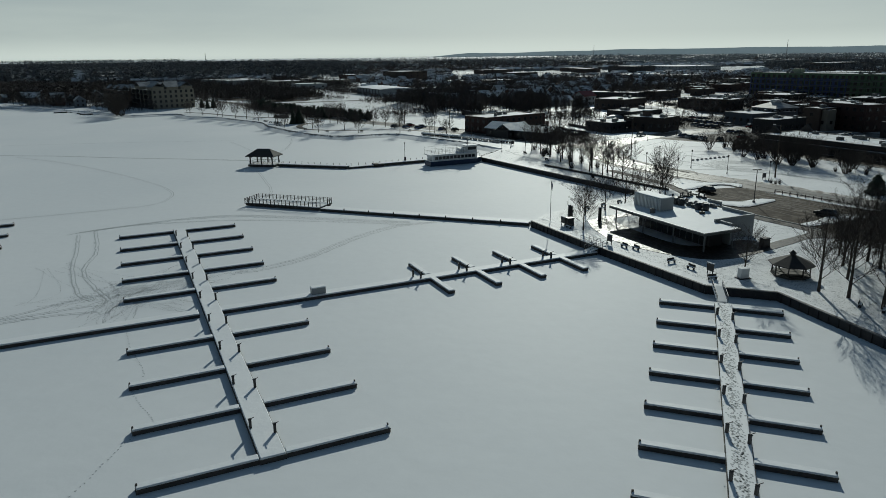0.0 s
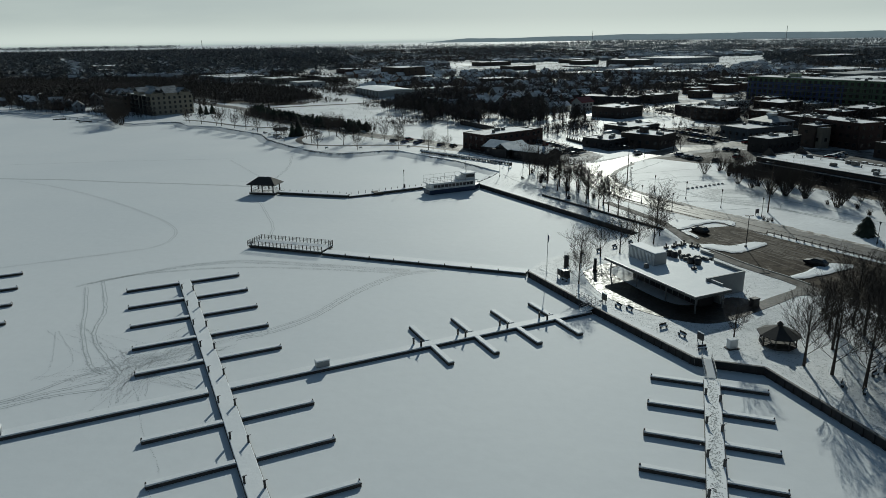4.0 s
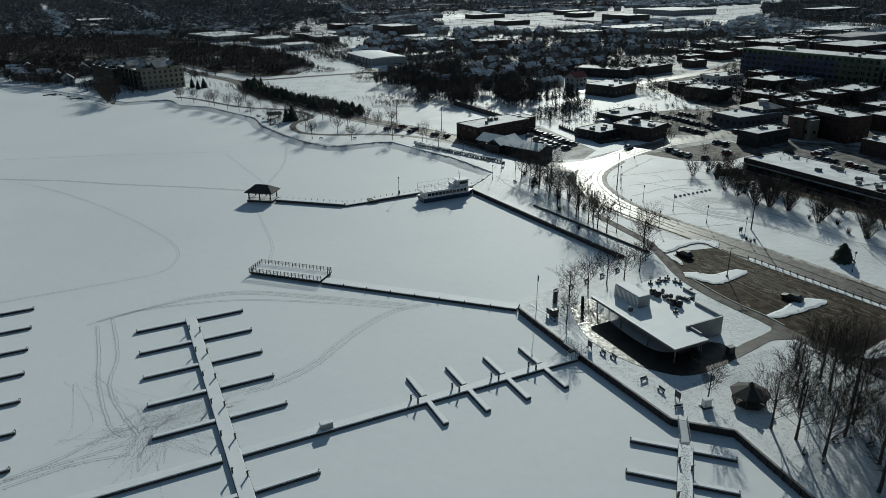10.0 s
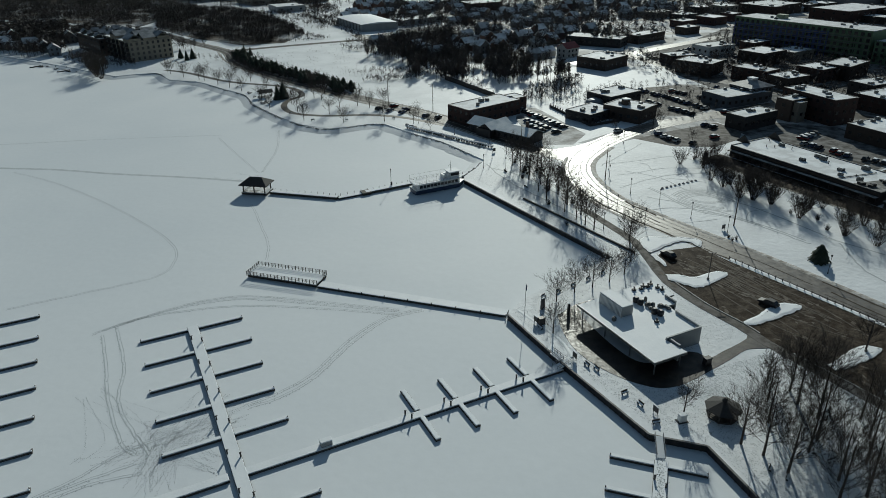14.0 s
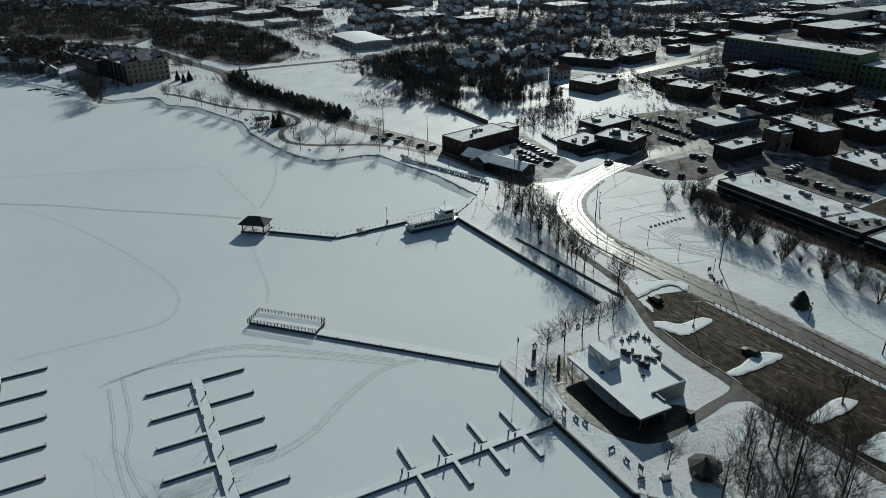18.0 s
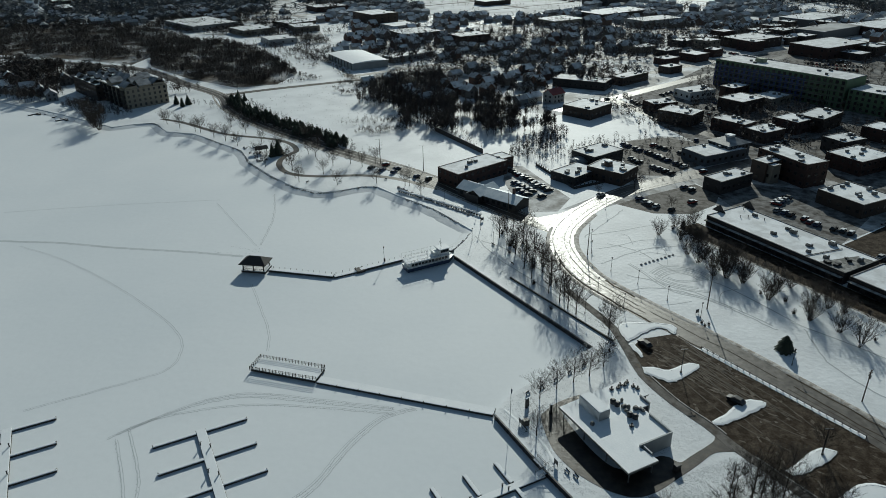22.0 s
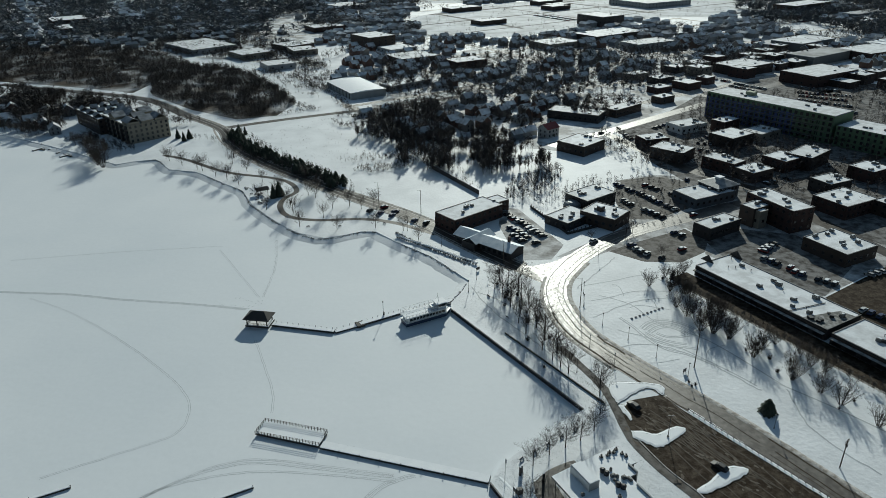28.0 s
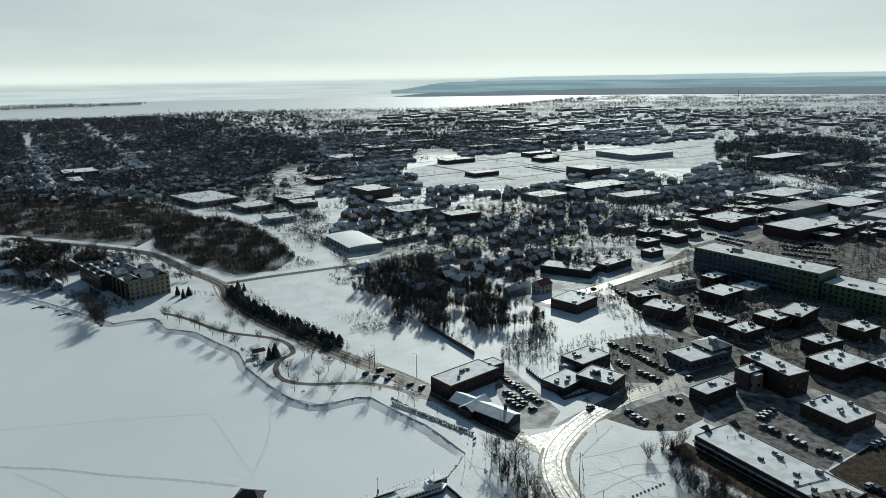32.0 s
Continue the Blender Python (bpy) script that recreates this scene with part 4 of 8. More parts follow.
part("mast", Geo().tube((4.6, 0, 5.7), (4.3, 0, 9.2), 0.1, 0.05, 6).tube((4.5, -0.9, 7.6), (4.5, 0.9, 7.6), 0.04, 0.04, 4).tube((3.4, 0, 7.0), (4.5, 0, 8.4), 0.03, 0.03, 4), "steel", bt)
for s in (-1, 1):
    rg = Geo()
    for h in (4.0, 4.45):
        rg.tube((-9.6, s * 2.5, h), (3.0, s * 2.5, h), 0.035, 0.035, 4)
    for j in range(11):
        rg.tube((-9.6 + j * 1.26, s * 2.5, 3.4), (-9.6 + j * 1.26, s * 2.5, 4.45 if j % 3 else 5.6), 0.04, 0.04, 4)
    rg.tube((-9.6, s * 2.5, 5.6), (3.0, s * 2.5, 5.6), 0.03, 0.03, 4)
    part("railing", rg, "steel", bt)


# ---- buildings ----
WINDOW = {}


def window_mesh(w, h):
    key = (round(w, 2), round(h, 2))
    if key not in WINDOW:
        gg = Geo()
        rims = ((w / 2 + 0.06, -0.06, h + 0.06, 0.08), (w / 2 + 0.06, -0.06, h + 0.06, -0.06), (w / 2 - 0.06, 0.06, h - 0.06, -0.06), (w / 2 - 0.06, 0.06, h - 0.06, 0.0))
        vs = [p for x, z0, z1, y in rims for p in ((-x, y, z0), (x, y, z0), (x, y, z1), (-x, y, z1))]
        gg.add(vs, [(r + i, r + (i + 1) % 4, r + 4 + (i + 1) % 4, r + 4 + i) for r in (0, 4, 8) for i in range(4)], 1)
        gg.f.append((12, 13, 14, 15))
        gg.k.append(0)
        WINDOW[key] = gg.mesh("window", ["glass", "dark_metal"])
    return WINDOW[key]


def roof_units(root, w, d, z, count, seed):
    r = random.Random(seed)
    for _ in range(count):
        sx, sy, sz = r.uniform(1.0, 2.4), r.uniform(1.0, 2.0), r.uniform(0.7, 1.3)
        x, y = r.uniform(-w / 2 + 2, w / 2 - 2), r.uniform(-d / 2 + 2, d / 2 - 2)
        u = part("rooftop_unit", Geo().box(x, y, z, sx, sy, sz).box(x, y, z + sz, sx * 0.6, sy * 0.6, 0.15).tube((x + sx * .7, y, z), (x + sx * .7, y, z + 0.9), 0.12, 0.12, 6), "unit_grey", root)
        part("snow_cap", Geo().slab(x - sx * 0.06, y + sy * 0.1, z + sz + 0.001, sx * 0.8, sy * 0.6, 0.16, 0.05), "snow", u)


def flat_building(name, left, front, right, h, wall, label, floors=1, units=3, win=(1.4, 1.3), gap=3.2, parapet=0.34, faces=(0, 1), category="building", group="", z0=LAND, band=None, seed=1):
    """A flat-roofed block from three corners of its outline: walls, parapet, snowy roof, windows, rooftop plant."""
    F, L_, R_ = Vector(front), Vector(left), Vector(right)
    ex = (R_ - F)
    w = ex.length
    ex = ex / w
    ey = Vector((-ex.y, ex.x))
    d = max(abs((L_ - F).dot(ey)), 4.0)
    c = F + ex * (w / 2) + ey * (d / 2)
    root = thing(name, c.x, c.y, z0, math.atan2(ex.y, ex.x), label, category, group)
    t = 0.3
    walls = part("wall", Geo().tray(w, d, -0.1, h + parapet, h, t), wall, root)
    part("roof", Geo().slab(0, 0, h + 0.01, w - 2 * t, d - 2 * t, 0.2, 0.08), "flat_roof", root, "flat roof under settled snow")
    part("coping", Geo().frame_ring(w + 0.1, d + 0.1, t + 0.1, h + parapet, 0.08), "wall_cap", root)
    if band:
        part("band", Geo().box(0, -d / 2 - 0.03, h - 0.9, w, 0.06, 0.7).box(-w / 2 - 0.03, 0, h - 0.9, 0.06, d, 0.7), band, root)
    me = window_mesh(*win)
    fh = h / floors
    for f in range(floors):
        z = f * fh + fh * 0.35
        for face, ln in ((0, w), (1, d)):
            if face not in faces:
                continue
            k = max(1, int((ln - 1.5) / gap))
            for j in range(k):
                o = (j + 0.5 - k / 2) * ln / k
                ob = part("window", me, None, walls)
                if face == 0:
                    ob.location, ob.rotation_euler = (o, -d / 2 - 0.04, z), (0, 0, 0)
                else:
                    ob.location, ob.rotation_euler = (-w / 2 - 0.04, -o, z), (0, 0, -math.pi / 2)
    roof_units(root, w, d, h + 0.2, units, seed)
    return root, w, d


# lakeside pavilion with the wide flat roof
pv = thing("lakeside_pavilion", 32.9, 133.1, LAND, math.atan2(-0.911, 0.412), "low glazed pavilion with a wide snow-covered flat roof and dark walls", "building")
RP = [(0, 0), (25.0, 0), (25.0, 8.4), (19.7, 7.5), (19.6, 17.0), (9.4, 17.6), (9.4, 19.6), (6.2, 19.6), (6.2, 22.3), (-1.5, 22.0)]
part("roof_slab", Geo().prism([(x * 1.002, y) for x, y in RP], 3.05, 3.35), "concrete", pv, "thin projecting roof edge")
mid = Vector((11, 10))
part("roof_snow", Geo().prism([mid + (Vector(p) - mid) * 0.985 for p in RP], 3.35, 3.52), "snow", pv, "smooth snow on the flat roof")
part("wall", Geo().prism([(4.0, 4.2), (22.2, 4.2), (22.2, 7.2), (19.3, 7.6), (19.3, 16.7), (9.1, 17.3), (9.1, 19.3), (5.9, 19.3), (5.9, 21.9), (-1.0, 21.6), (2.5, 9.0)], 0, 3.05), "black_clad", pv)
for a in ((19.75, 12.3, 0.35, 9.4, 4.1), (16.0, 16.95, 7.1, 0.35, 4.1), (7.7, 19.75, 3.4, 0.35, 4.1), (21.4, 8.4, 2.9, 0.35, 3.9)):
    part("parapet_wall", Geo().box(a[0], a[1], 0, a[2], a[3], a[4]), "grey_clad", pv, "grey panelled wall rising past the roof")
for j in range(11):
    q = part("window", Geo().box(5.2 + j * 1.55, 4.13, 0.25, 1.4, 0.08, 2.5), "glass", pv)
    part("mullion", Geo().box(5.2 + j * 1.55 + 0.775, 4.1, 0.1, 0.1, 0.16, 2.9), "steel", q)
for x, y in ((1.0, 1.0), (9, 0.9), (17, 0.9), (24.2, 1.0), (24.2, 7.4)):
    part("column", Geo().tube((x, y, 0), (x, y, 3.05), 0.14, 0.14, 8), "steel", pv)
ph = part("roof_plant_box", Geo().box(5.0, 6.6, 3.4, 7.6, 3.0, 2.5), "grey_clad", pv, "white ribbed plant enclosure on the roof")
for j in range(19):
    part("rib", Geo().box(1.4 + j * 0.4, 5.02, 3.45, 0.22, 0.16, 2.4), "white_paint", ph)
part("enclosure_snow", Geo().slab(5.0, 6.6, 5.9, 7.5, 2.9, 0.14, 0.05), "snow", ph)
for x, y, r_, h_ in ((4.9, 12.3, 0.75, 1.3), (6.2, 12.5, 0.75, 1.3), (10.6, 12.6, 0.75, 1.35), (11.8, 13.2, 0.75, 1.35)):
    part("exhaust_fan", Geo().tube((x, y, 3.5), (x, y, 3.5 + h_ * 0.7), r_ * 0.85, r_, 12).tube((x, y, 3.5 + h_ * 0.7), (x, y, 3.5 + h_), r_, r_ * 0.5, 12), "dark_metal", pv, "black round rooftop exhaust fan")
for x, y, sx, sy, sz in ((7.4, 13.6, 0.8, 1.2, 0.7), (8.3, 14.2, 0.6, 0.6, 1.0), (8.9, 13.1, 0.9, 0.7, 0.5), (9.2, 15.6, 1.0, 1.0, 0.7), (10.2, 16.6, 1.6, 0.8, 0.5), (5.6, 14.4, 0.5, 0.5, 1.0), (9.0, 3.0, 0.7, 0.7, 0.8)):
    part("roof_unit", Geo().box(x, y, 3.5, sx, sy, sz).box(x, y, 3.5 + sz, sx * 0.6, sy * 0.6, 0.15), "unit_grey", pv)
for x, y in ((0.6, 15.4), (0.9, 17.2), (0.3, 18.3), (0.8, 19.3), (0.2, 20.6), (2.2, 20.9), (3.4, 21.2), (13.6, 10.6)):
    part("roof_vent", Geo().box(x, y, 3.5, 0.7, 0.8, 0.45).tube((x, y, 3.9), (x, y, 4.4), 0.16, 0.16, 7).tube((x, y, 4.4), (x, y, 4.55), 0.26, 0.12, 7), "dark_metal", pv)
part("roof_edge_trim", Geo().box(12.5, 0.06, 3.36, 25.0, 0.12, 0.2).box(24.94, 4.2, 3.36, 0.12, 8.2, 0.2), "steel", pv, "pale metal roof edge")

flat_building("brick_hall", (9.7, 302.5), (18.8, 291.4), (43.1, 309.8), 6.4, "brick", "two-storey dark red brick hall with a snowy flat roof", 2, 4, seed=3)
flat_building("annex_hall", (33, 318), (38, 311), (47, 317), 6.0, "brick", "brick annex with a flat snowy roof", 2, 1, seed=4)
flat_building("shop_building", (76.3, 322), (84.2, 309.7), (101.3, 321.4), 6.6, "black_clad", "dark-walled shop with a snowy flat roof", 2, 5, seed=5)
flat_building("shop_building", (82.6, 305), (91.6, 288.3), (101.9, 299.1), 5.6, "brown_brick", "brown brick shop with rooftop units in snow", 1, 5, seed=6)
flat_building("restaurant_block", (61.5, 300.3), (70.6, 290.1), (85.3, 301.8), 3.8, "black_clad", "low dark restaurant with a patio and snowy roof", 1, 6, seed=7)
dm = thing("round_dome", 78.5, 315.5, LAND, 0, "grey dome over a round bay, dusted with snow", "dome")
gg = Geo()
for i in range(5):
    a, b = math.pi / 2 * i / 5, math.pi / 2 * (i + 1) / 5
    gg.tube((0, 0, 3.2 + 2.2 * math.sin(a)), (0, 0, 3.2 + 2.2 * math.sin(b)), 4.6 * math.cos(a), max(4.6 * math.cos(b), 0.02), 18, cap=False)
part("shell", gg, "steel", dm, smooth=True)
part("drum", Geo().tube((0, 0, 0), (0, 0, 3.2), 4.6, 4.6, 18), "black_clad", dm)
ct = thing("chimney_tower", 88.2, 300.0, LAND, 0.5, "square dark brick chimney tower", "tower")
part("shaft", Geo().box(0, 0, 0, 2.6, 2.6, 8.2), "brown_brick", ct)
part("cap", Geo().slab(0, 0, 8.2, 3.0, 3.0, 0.4, 0.1), "snow", ct)
flat_building("blue_office", (137.5, 329), (138.5, 312), (163, 322.5), 4.8, "blue_wall", "blue-grey office block with a low snowy roof", 1, 4, seed=8)
hb = thing("hip_roof_office", 157.5, 331, LAND, 0.42, "blue-grey two-storey house with a hipped roof and cupola", "building")
w_ = part("wall", Geo().box(0, 0, 0, 14.5, 13.5, 6.6), "blue_wall", hb)
part("roof", Geo().add([(-7.8, -7.3, 6.6), (7.8, -7.3, 6.6), (7.8, 7.3, 6.6), (-7.8, 7.3, 6.6), (-1.6, -1.6, 8.9), (1.6, -1.6, 8.9), (1.6, 1.6, 8.9), (-1.6, 1.6, 8.9)], [(0, 1, 5, 4), (1, 2, 6, 5), (2, 3, 7, 6), (3, 0, 4, 7), (3, 2, 1, 0)]), "slate", hb)
part("cupola", Geo().box(0, 0, 8.8, 3.2, 3.2, 0.9), "white_paint", hb)
part("cupola_roof", Geo().slab(0, 0, 9.7, 3.8, 3.8, 0.3, 0.1), "snow", hb)
for f in range(2):
    for j in range(5):
        for face in (0, 1):
            o = part("window", window_mesh(1.3, 1.5), None, w_)
            p = -5.2 + j * 2.6
            o.location, o.rotation_euler = ((p, -6.79, 1.2 + f * 3.1), (0, 0, 0)) if face == 0 else ((-7.29, p, 1.2 + f * 3.1), (0, 0, -math.pi / 2))
flat_building("black_shop", (127.9, 284), (130.7, 274.9), (148.9, 285), 5.6, "black_clad", "black-clad corner shop with a snowy flat roof", 1, 4, seed=9)
flat_building("brick_block", (156.7, 304.5), (169.6, 279.8), (181.8, 284.2), 10.6, "brick", "three-storey dark brick block under snow", 3, 6, seed=10)
flat_building("stair_block", (153.2, 295.2), (155.8, 287.9), (167.9, 293.9), 8.8, "brown_brick", "brown brick block with a pale stair tower", 2, 3, seed=11)
flat_building("stair_tower", (156.2, 290.2), (158, 286.0), (162.5, 288.0), 8.2, "buff", "pale rendered stair tower", 1, 0, seed=12)
mall, mall_w, mall_d = flat_building("strip_mall", (128.9, 253.2), (112.3, 243.8), (137.6, 193.4), 4.0, "black_clad", "long low dark-walled shop row with a snowy roof", 1, 9, win=(2.6, 1.8), gap=5.0, band="brown_brick", faces=(), seed=13)
mall_b, mall_bw, mall_bd = flat_building("strip_mall", (154.5, 199.5), (138.2, 191.6), (181.5, 106), 3.8, "black_clad", "long low dark-walled shop row with a snowy roof", 1, 13, win=(2.6, 1.8), gap=5.0, band="brown_brick", faces=(), seed=14)
mall_rng = random.Random(77)
for root, w_, d_, h_ in ((mall, mall_w, mall_d, 4.0), (mall_b, mall_bw, mall_bd, 3.8)):
    part("canopy", Geo().box(0, -d_ / 2 - 0.85, 2.5, w_ - 0.4, 1.7, 0.22), "black_clad", root, "dark canopy along the shop fronts")
    part("canopy_snow", Geo().slab(0, -d_ / 2 - 0.85, 2.72, w_ - 0.6, 1.5, 0.06, 0.02), "dirty_snow", root, "thin grey snow on the canopy")
    n_ = int(w_ / 5)
    for j in range(n_):
        x_ = (j + 0.5 - n_ / 2) * w_ / n_
        part("shop_window", Geo().box(x_, -d_ / 2 - 0.04, 0.5, 3.4, 0.08, 1.8), "glass", root)
        part("post", Geo().box(x_ + w_ / n_ / 2 - 0.1, -d_ / 2 - 1.6, -0.1, 0.16, 0.16, 2.6), "dark_metal", root)
    for j in range(7):
        x_, y_ = mall_rng.uniform(-w_ / 2 + 2, w_ / 2 - 2), mall_rng.uniform(-d_ / 2 + 2, d_ / 2 - 2)
        part("vent_pipe", Geo().tube((x_, y_, h_ + 0.15), (x_, y_, h_ + 1.0), 0.12, 0.12, 6).tube((x_, y_, h_ + 1.0), (x_, y_, h_ + 1.15), 0.22, 0.14, 6), "dark_metal", root)
part("bare_roof", Geo().prism([(mall_w / 2 - 9.5, -mall_d / 2 + 0.4), (mall_w / 2 - 0.4, -mall_d / 2 + 0.4), (mall_w / 2 - 0.4, mall_d / 2 - 2.5), (mall_w / 2 - 5.5, mall_d / 2 - 3.6), (mall_w / 2 - 7.0, 0.5)], 4.1, 4.26), "bare_felt", mall, "bare dark roof felt swept of snow")
part("roof_pipe", Geo().tube((mall_w / 2 - 14.5, -mall_d / 2 + 0.5, 4.4), (mall_w / 2 - 11.5, mall_d / 2 - 3, 4.4), 0.14, 0.14, 5), "dark_metal", mall)
for j in range(5):
    x_, y_ = mall_w / 2 - mall_rng.uniform(1.5, 8), mall_rng.uniform(-mall_d / 2 + 1.5, 2.5)
    part("roof_clutter", Geo().box(x_, y_, 4.2, mall_rng.uniform(0.8, 2.2), mall_rng.uniform(0.8, 1.6), mall_rng.uniform(0.4, 1.0), mall_rng.uniform(0, 3)), "dark_metal", mall)
for x, y in ((118.5, 247.5), (131.5, 250.5)):
    s = thing("roof_gable", x, y, LAND + 4.0, -1.1, "pointed false gable on the shop row's parapet", "gable", "mall gables")
    part("gable", Geo().add([(-3.2, -.3, 0), (3.2, -.3, 0), (0, -.3, 2.8), (-3.2, .3, 0), (3.2, .3, 0), (0, .3, 2.8)], [(0, 1, 2), (5, 4, 3), (1, 4, 5, 2), (0, 2, 5, 3), (3, 4, 1, 0)]), "dark_roof", s)
flat_building("town_block", (160.2, 261.1), (174.8, 245.1), (192.6, 252.9), 5.6, "brown_brick", "brown brick block with rooftop units and snow", 1, 7, seed=15)
flat_building("town_block", (195.6, 309.5), (202.6, 292.5), (223.3, 301.8), 6.6, "brick", "dark brick downtown block under snow", 2, 4, seed=16)
flat_building("town_block", (224.6, 302.5), (226.5, 286.5), (252, 298), 6.6, "brown_brick", "brown downtown block under snow", 2, 4, seed=17)
gb_, gw, gd = flat_building("unfinished_apartments", (284.6, 420), (212.6, 487.1), (262.0, 411.0), 17.5, "blue_wrap", "long unfinished apartment block in blue wrap and green sheathing", 5, 5, win=(1.7, 1.9), gap=3.6, faces=(1,), seed=18)
part("upper_storey", Geo().box(0, 0, 15.0, gw + 0.12, gd + 0.12, 2.55), "green_wrap", gb_, "green sheathed top storey")
part("green_end", Geo().box(gw * 0.36, 0, 0, gw * 0.28 + 0.1, gd + 0.1, 15.0), "green_wrap", gb_, "green sheathed end bay")
bays = int(gw / 3.7)
for f in range(5):
    for j in range(bays):
        part("window", window_mesh(1.9, 2.0), None, gb_).location = ((j + 0.5 - bays / 2) * gw / bays, -gd / 2 - 0.16, 0.9 + f * 3.45)
part("parapet_rim", Geo().box(0, -gd / 2 - 0.1, 17.55, gw + 0.2, 0.3, 0.5), "pale_ply", gb_, "pale sheathed parapet edge")
part("stair_head", Geo().box(-gw * 0.22, 1.5, 17.6, 6.0, 4.5, 2.6), "pale_ply", gb_, "pale rooftop stair head")
for f in range(4):
    part("scaffold_deck", Geo().box(-4, -gd / 2 - 0.9, 2.8 + f * 3.4, gw * 0.85, 1.3, 0.12), "steel", gb_)
for j in range(int(gw / 4.4)):
    part("pilaster", Geo().box(-gw / 2 + 2.2 + j * 4.4, -gd / 2 - 0.12, 0, 0.55, 0.2, 15.0), "green_wrap", gb_)
for f in range(1, 5):
    part("floor_band", Geo().box(0, -gd / 2 - 0.16, f * 3.5 - 0.2, gw, 0.24, 0.4), "concrete", gb_)
gc_, gw2, gd2 = flat_building("unfinished_apartments", (281, 428), (263.0, 409.0), (289, 369), 12.5, "green_wrap", "stepped unfinished apartment wing in green sheathing", 4, 3, win=(1.5, 1.7), gap=3.4, seed=19)
flat_building("downtown_block", (307, 420), (290, 398), (308, 384), 11.5, "black_clad", "dark new block beside the green wing", 3, 3, seed=20)

TOWN = [("K1", (93.4, 417.1), (103.6, 399.3), (120.3, 414.4), 6.0, "brown_brick", 1), ("K2", (110.7, 512.4), (131.2, 473.3), (140.1, 487.7), 5.5, "black_clad", 1), ("K3", (146, 500), (147.5, 486.9), (171.7, 505.6), 5.5, "brown_brick", 1), ("K4", (178.9, 457.3), (178.7, 440.9), (199.1, 449.6), 5, "white_paint", 1), ("hb", (141.5, 394.1), (157, 380.1), (168.4, 391.4), 6.5, "brown_brick", 2), ("hb2", (142.8, 425.6), (146.2, 413.3), (162.4, 417.6), 5, "brick", 1), ("C1", (167.9, 376.1), (177.5, 358.1), (187, 364.6), 6.5, "brick", 2), ("C2", (172.9, 354.9), (182.6, 345.3), (197.4, 352.6), 5.5, "brown_brick", 1), ("C3", (200.1, 373), (207.6, 359.8), (221.9, 367.9), 6.5, "brick", 2), ("C4", (220.8, 378.1), (222.9, 361.5), (241.8, 376.1), 7.5, "brown_brick", 2), ("C5", (236.3, 350.7), (244.4, 338.6), (258.9, 345.9), 6.5, "brick", 2), ("C6", (206, 334), (211.8, 322.5), (226.6, 328.4), 6.5, "black_clad", 2), ("f1", (-284.5, 862), (-239.8, 800), (-199.2, 835), 5.5, "grey_clad", 1), ("f2", (-203.7, 785), (-176.8, 759.7), (-148, 782), 5.5, "buff", 1), ("f3", (-132, 1263), (-113, 1205), (-68.5, 1235), 7, "grey_clad", 1), ("f4", (-61, 850), (-44.8, 810), (-16, 830), 13, "brown_brick", 4), ("f5", (359, 1240), (382.7, 1150), (469, 1194), 8, "grey_clad", 2), ("f6", (245.7, 1000), (257.6, 950), (292, 970), 13, "black_clad", 3), ("f7", (144, 815), (155, 780), (194, 802), 6, "buff", 1), ("f8", (205.6, 870), (219.3, 829), (291.4, 872), 6, "brown_brick", 1), ("f9", (241.7, 790), (247.1, 760), (298, 785), 7, "grey_clad", 1), ("f10", (285, 645), (296.9, 615), (335.8, 637), 8, "brown_brick", 2), ("f11", (328, 600), (337.9, 566), (388.7, 592), 9, "brick", 2), ("f12", (569, 1077), (560, 1030), (640, 1078), 13, "brown_brick", 3), ("f14", (-536, 1095), (-505, 1050), (-465, 1075), 11, "brick", 3), ("f14b", (-490, 1030), (-466, 985), (-450, 995), 8, "brown_brick", 2), ("f15", (-24.7, 750), (-8.4, 715), (31.1, 736), 5, "brown_brick", 1), ("f16", (41.3, 704.5), (45.4, 680), (76.1, 696), 7, "brick", 2), ("f17", (452, 715), (448.7, 670), (505, 695), 8, "brick", 2), ("f20", (-155.2, 842.6), (-137.2, 812.3), (-110.5, 836.4), 5, "brown_brick", 1), ("f21", (-144.9, 987.6), (-125.0, 957.3), (-86.0, 978.5), 6, "brick", 2), ("f22", (-36.7, 801.8), (-20.1, 777.3), (8.3, 795.8), 4.5, "grey_clad", 1), ("f18", (-155.6, 719.9), (-139, 697), (-113.9, 710), 5, "grey_clad", 1), ("f19", (-138, 805), (-126, 779), (-101, 790), 5.5, "buff", 1)]
KIND = {"brown_brick": "brown brick", "black_clad": "dark-clad", "white_paint": "white-walled", "brick": "dark red brick", "grey_clad": "grey metal-clad", "buff": "buff-walled", "blue_wrap": "blue-walled"}
taken = []
for key, a, b, c, h, wall, floors in TOWN:
    far = b[1] > 560
    ob, w_, d_ = flat_building("town_building", a, b, c, h, wall, "%s commercial block with a flat snow-covered roof" % KIND[wall], floors, 2 if far else 4, win=(1.8, 1.4) if far else (1.4, 1.3), gap=7.0 if far else 3.6, group="commercial blocks", seed=len(taken) + 30)
for ob in scene.objects:
    if ob.type == "EMPTY" and ob.parent is None and ob.get("category") in ("building",):
        taken.append((ob.location.x, ob.location.y))

# blue-roofed lakeside restaurant with cross gables
rs = thing("lakeside_restaurant", 32.6, 276.3, LAND, math.atan2(-22.1, 22.8), "long low restaurant with snowy blue metal gables and dark walls", "building")


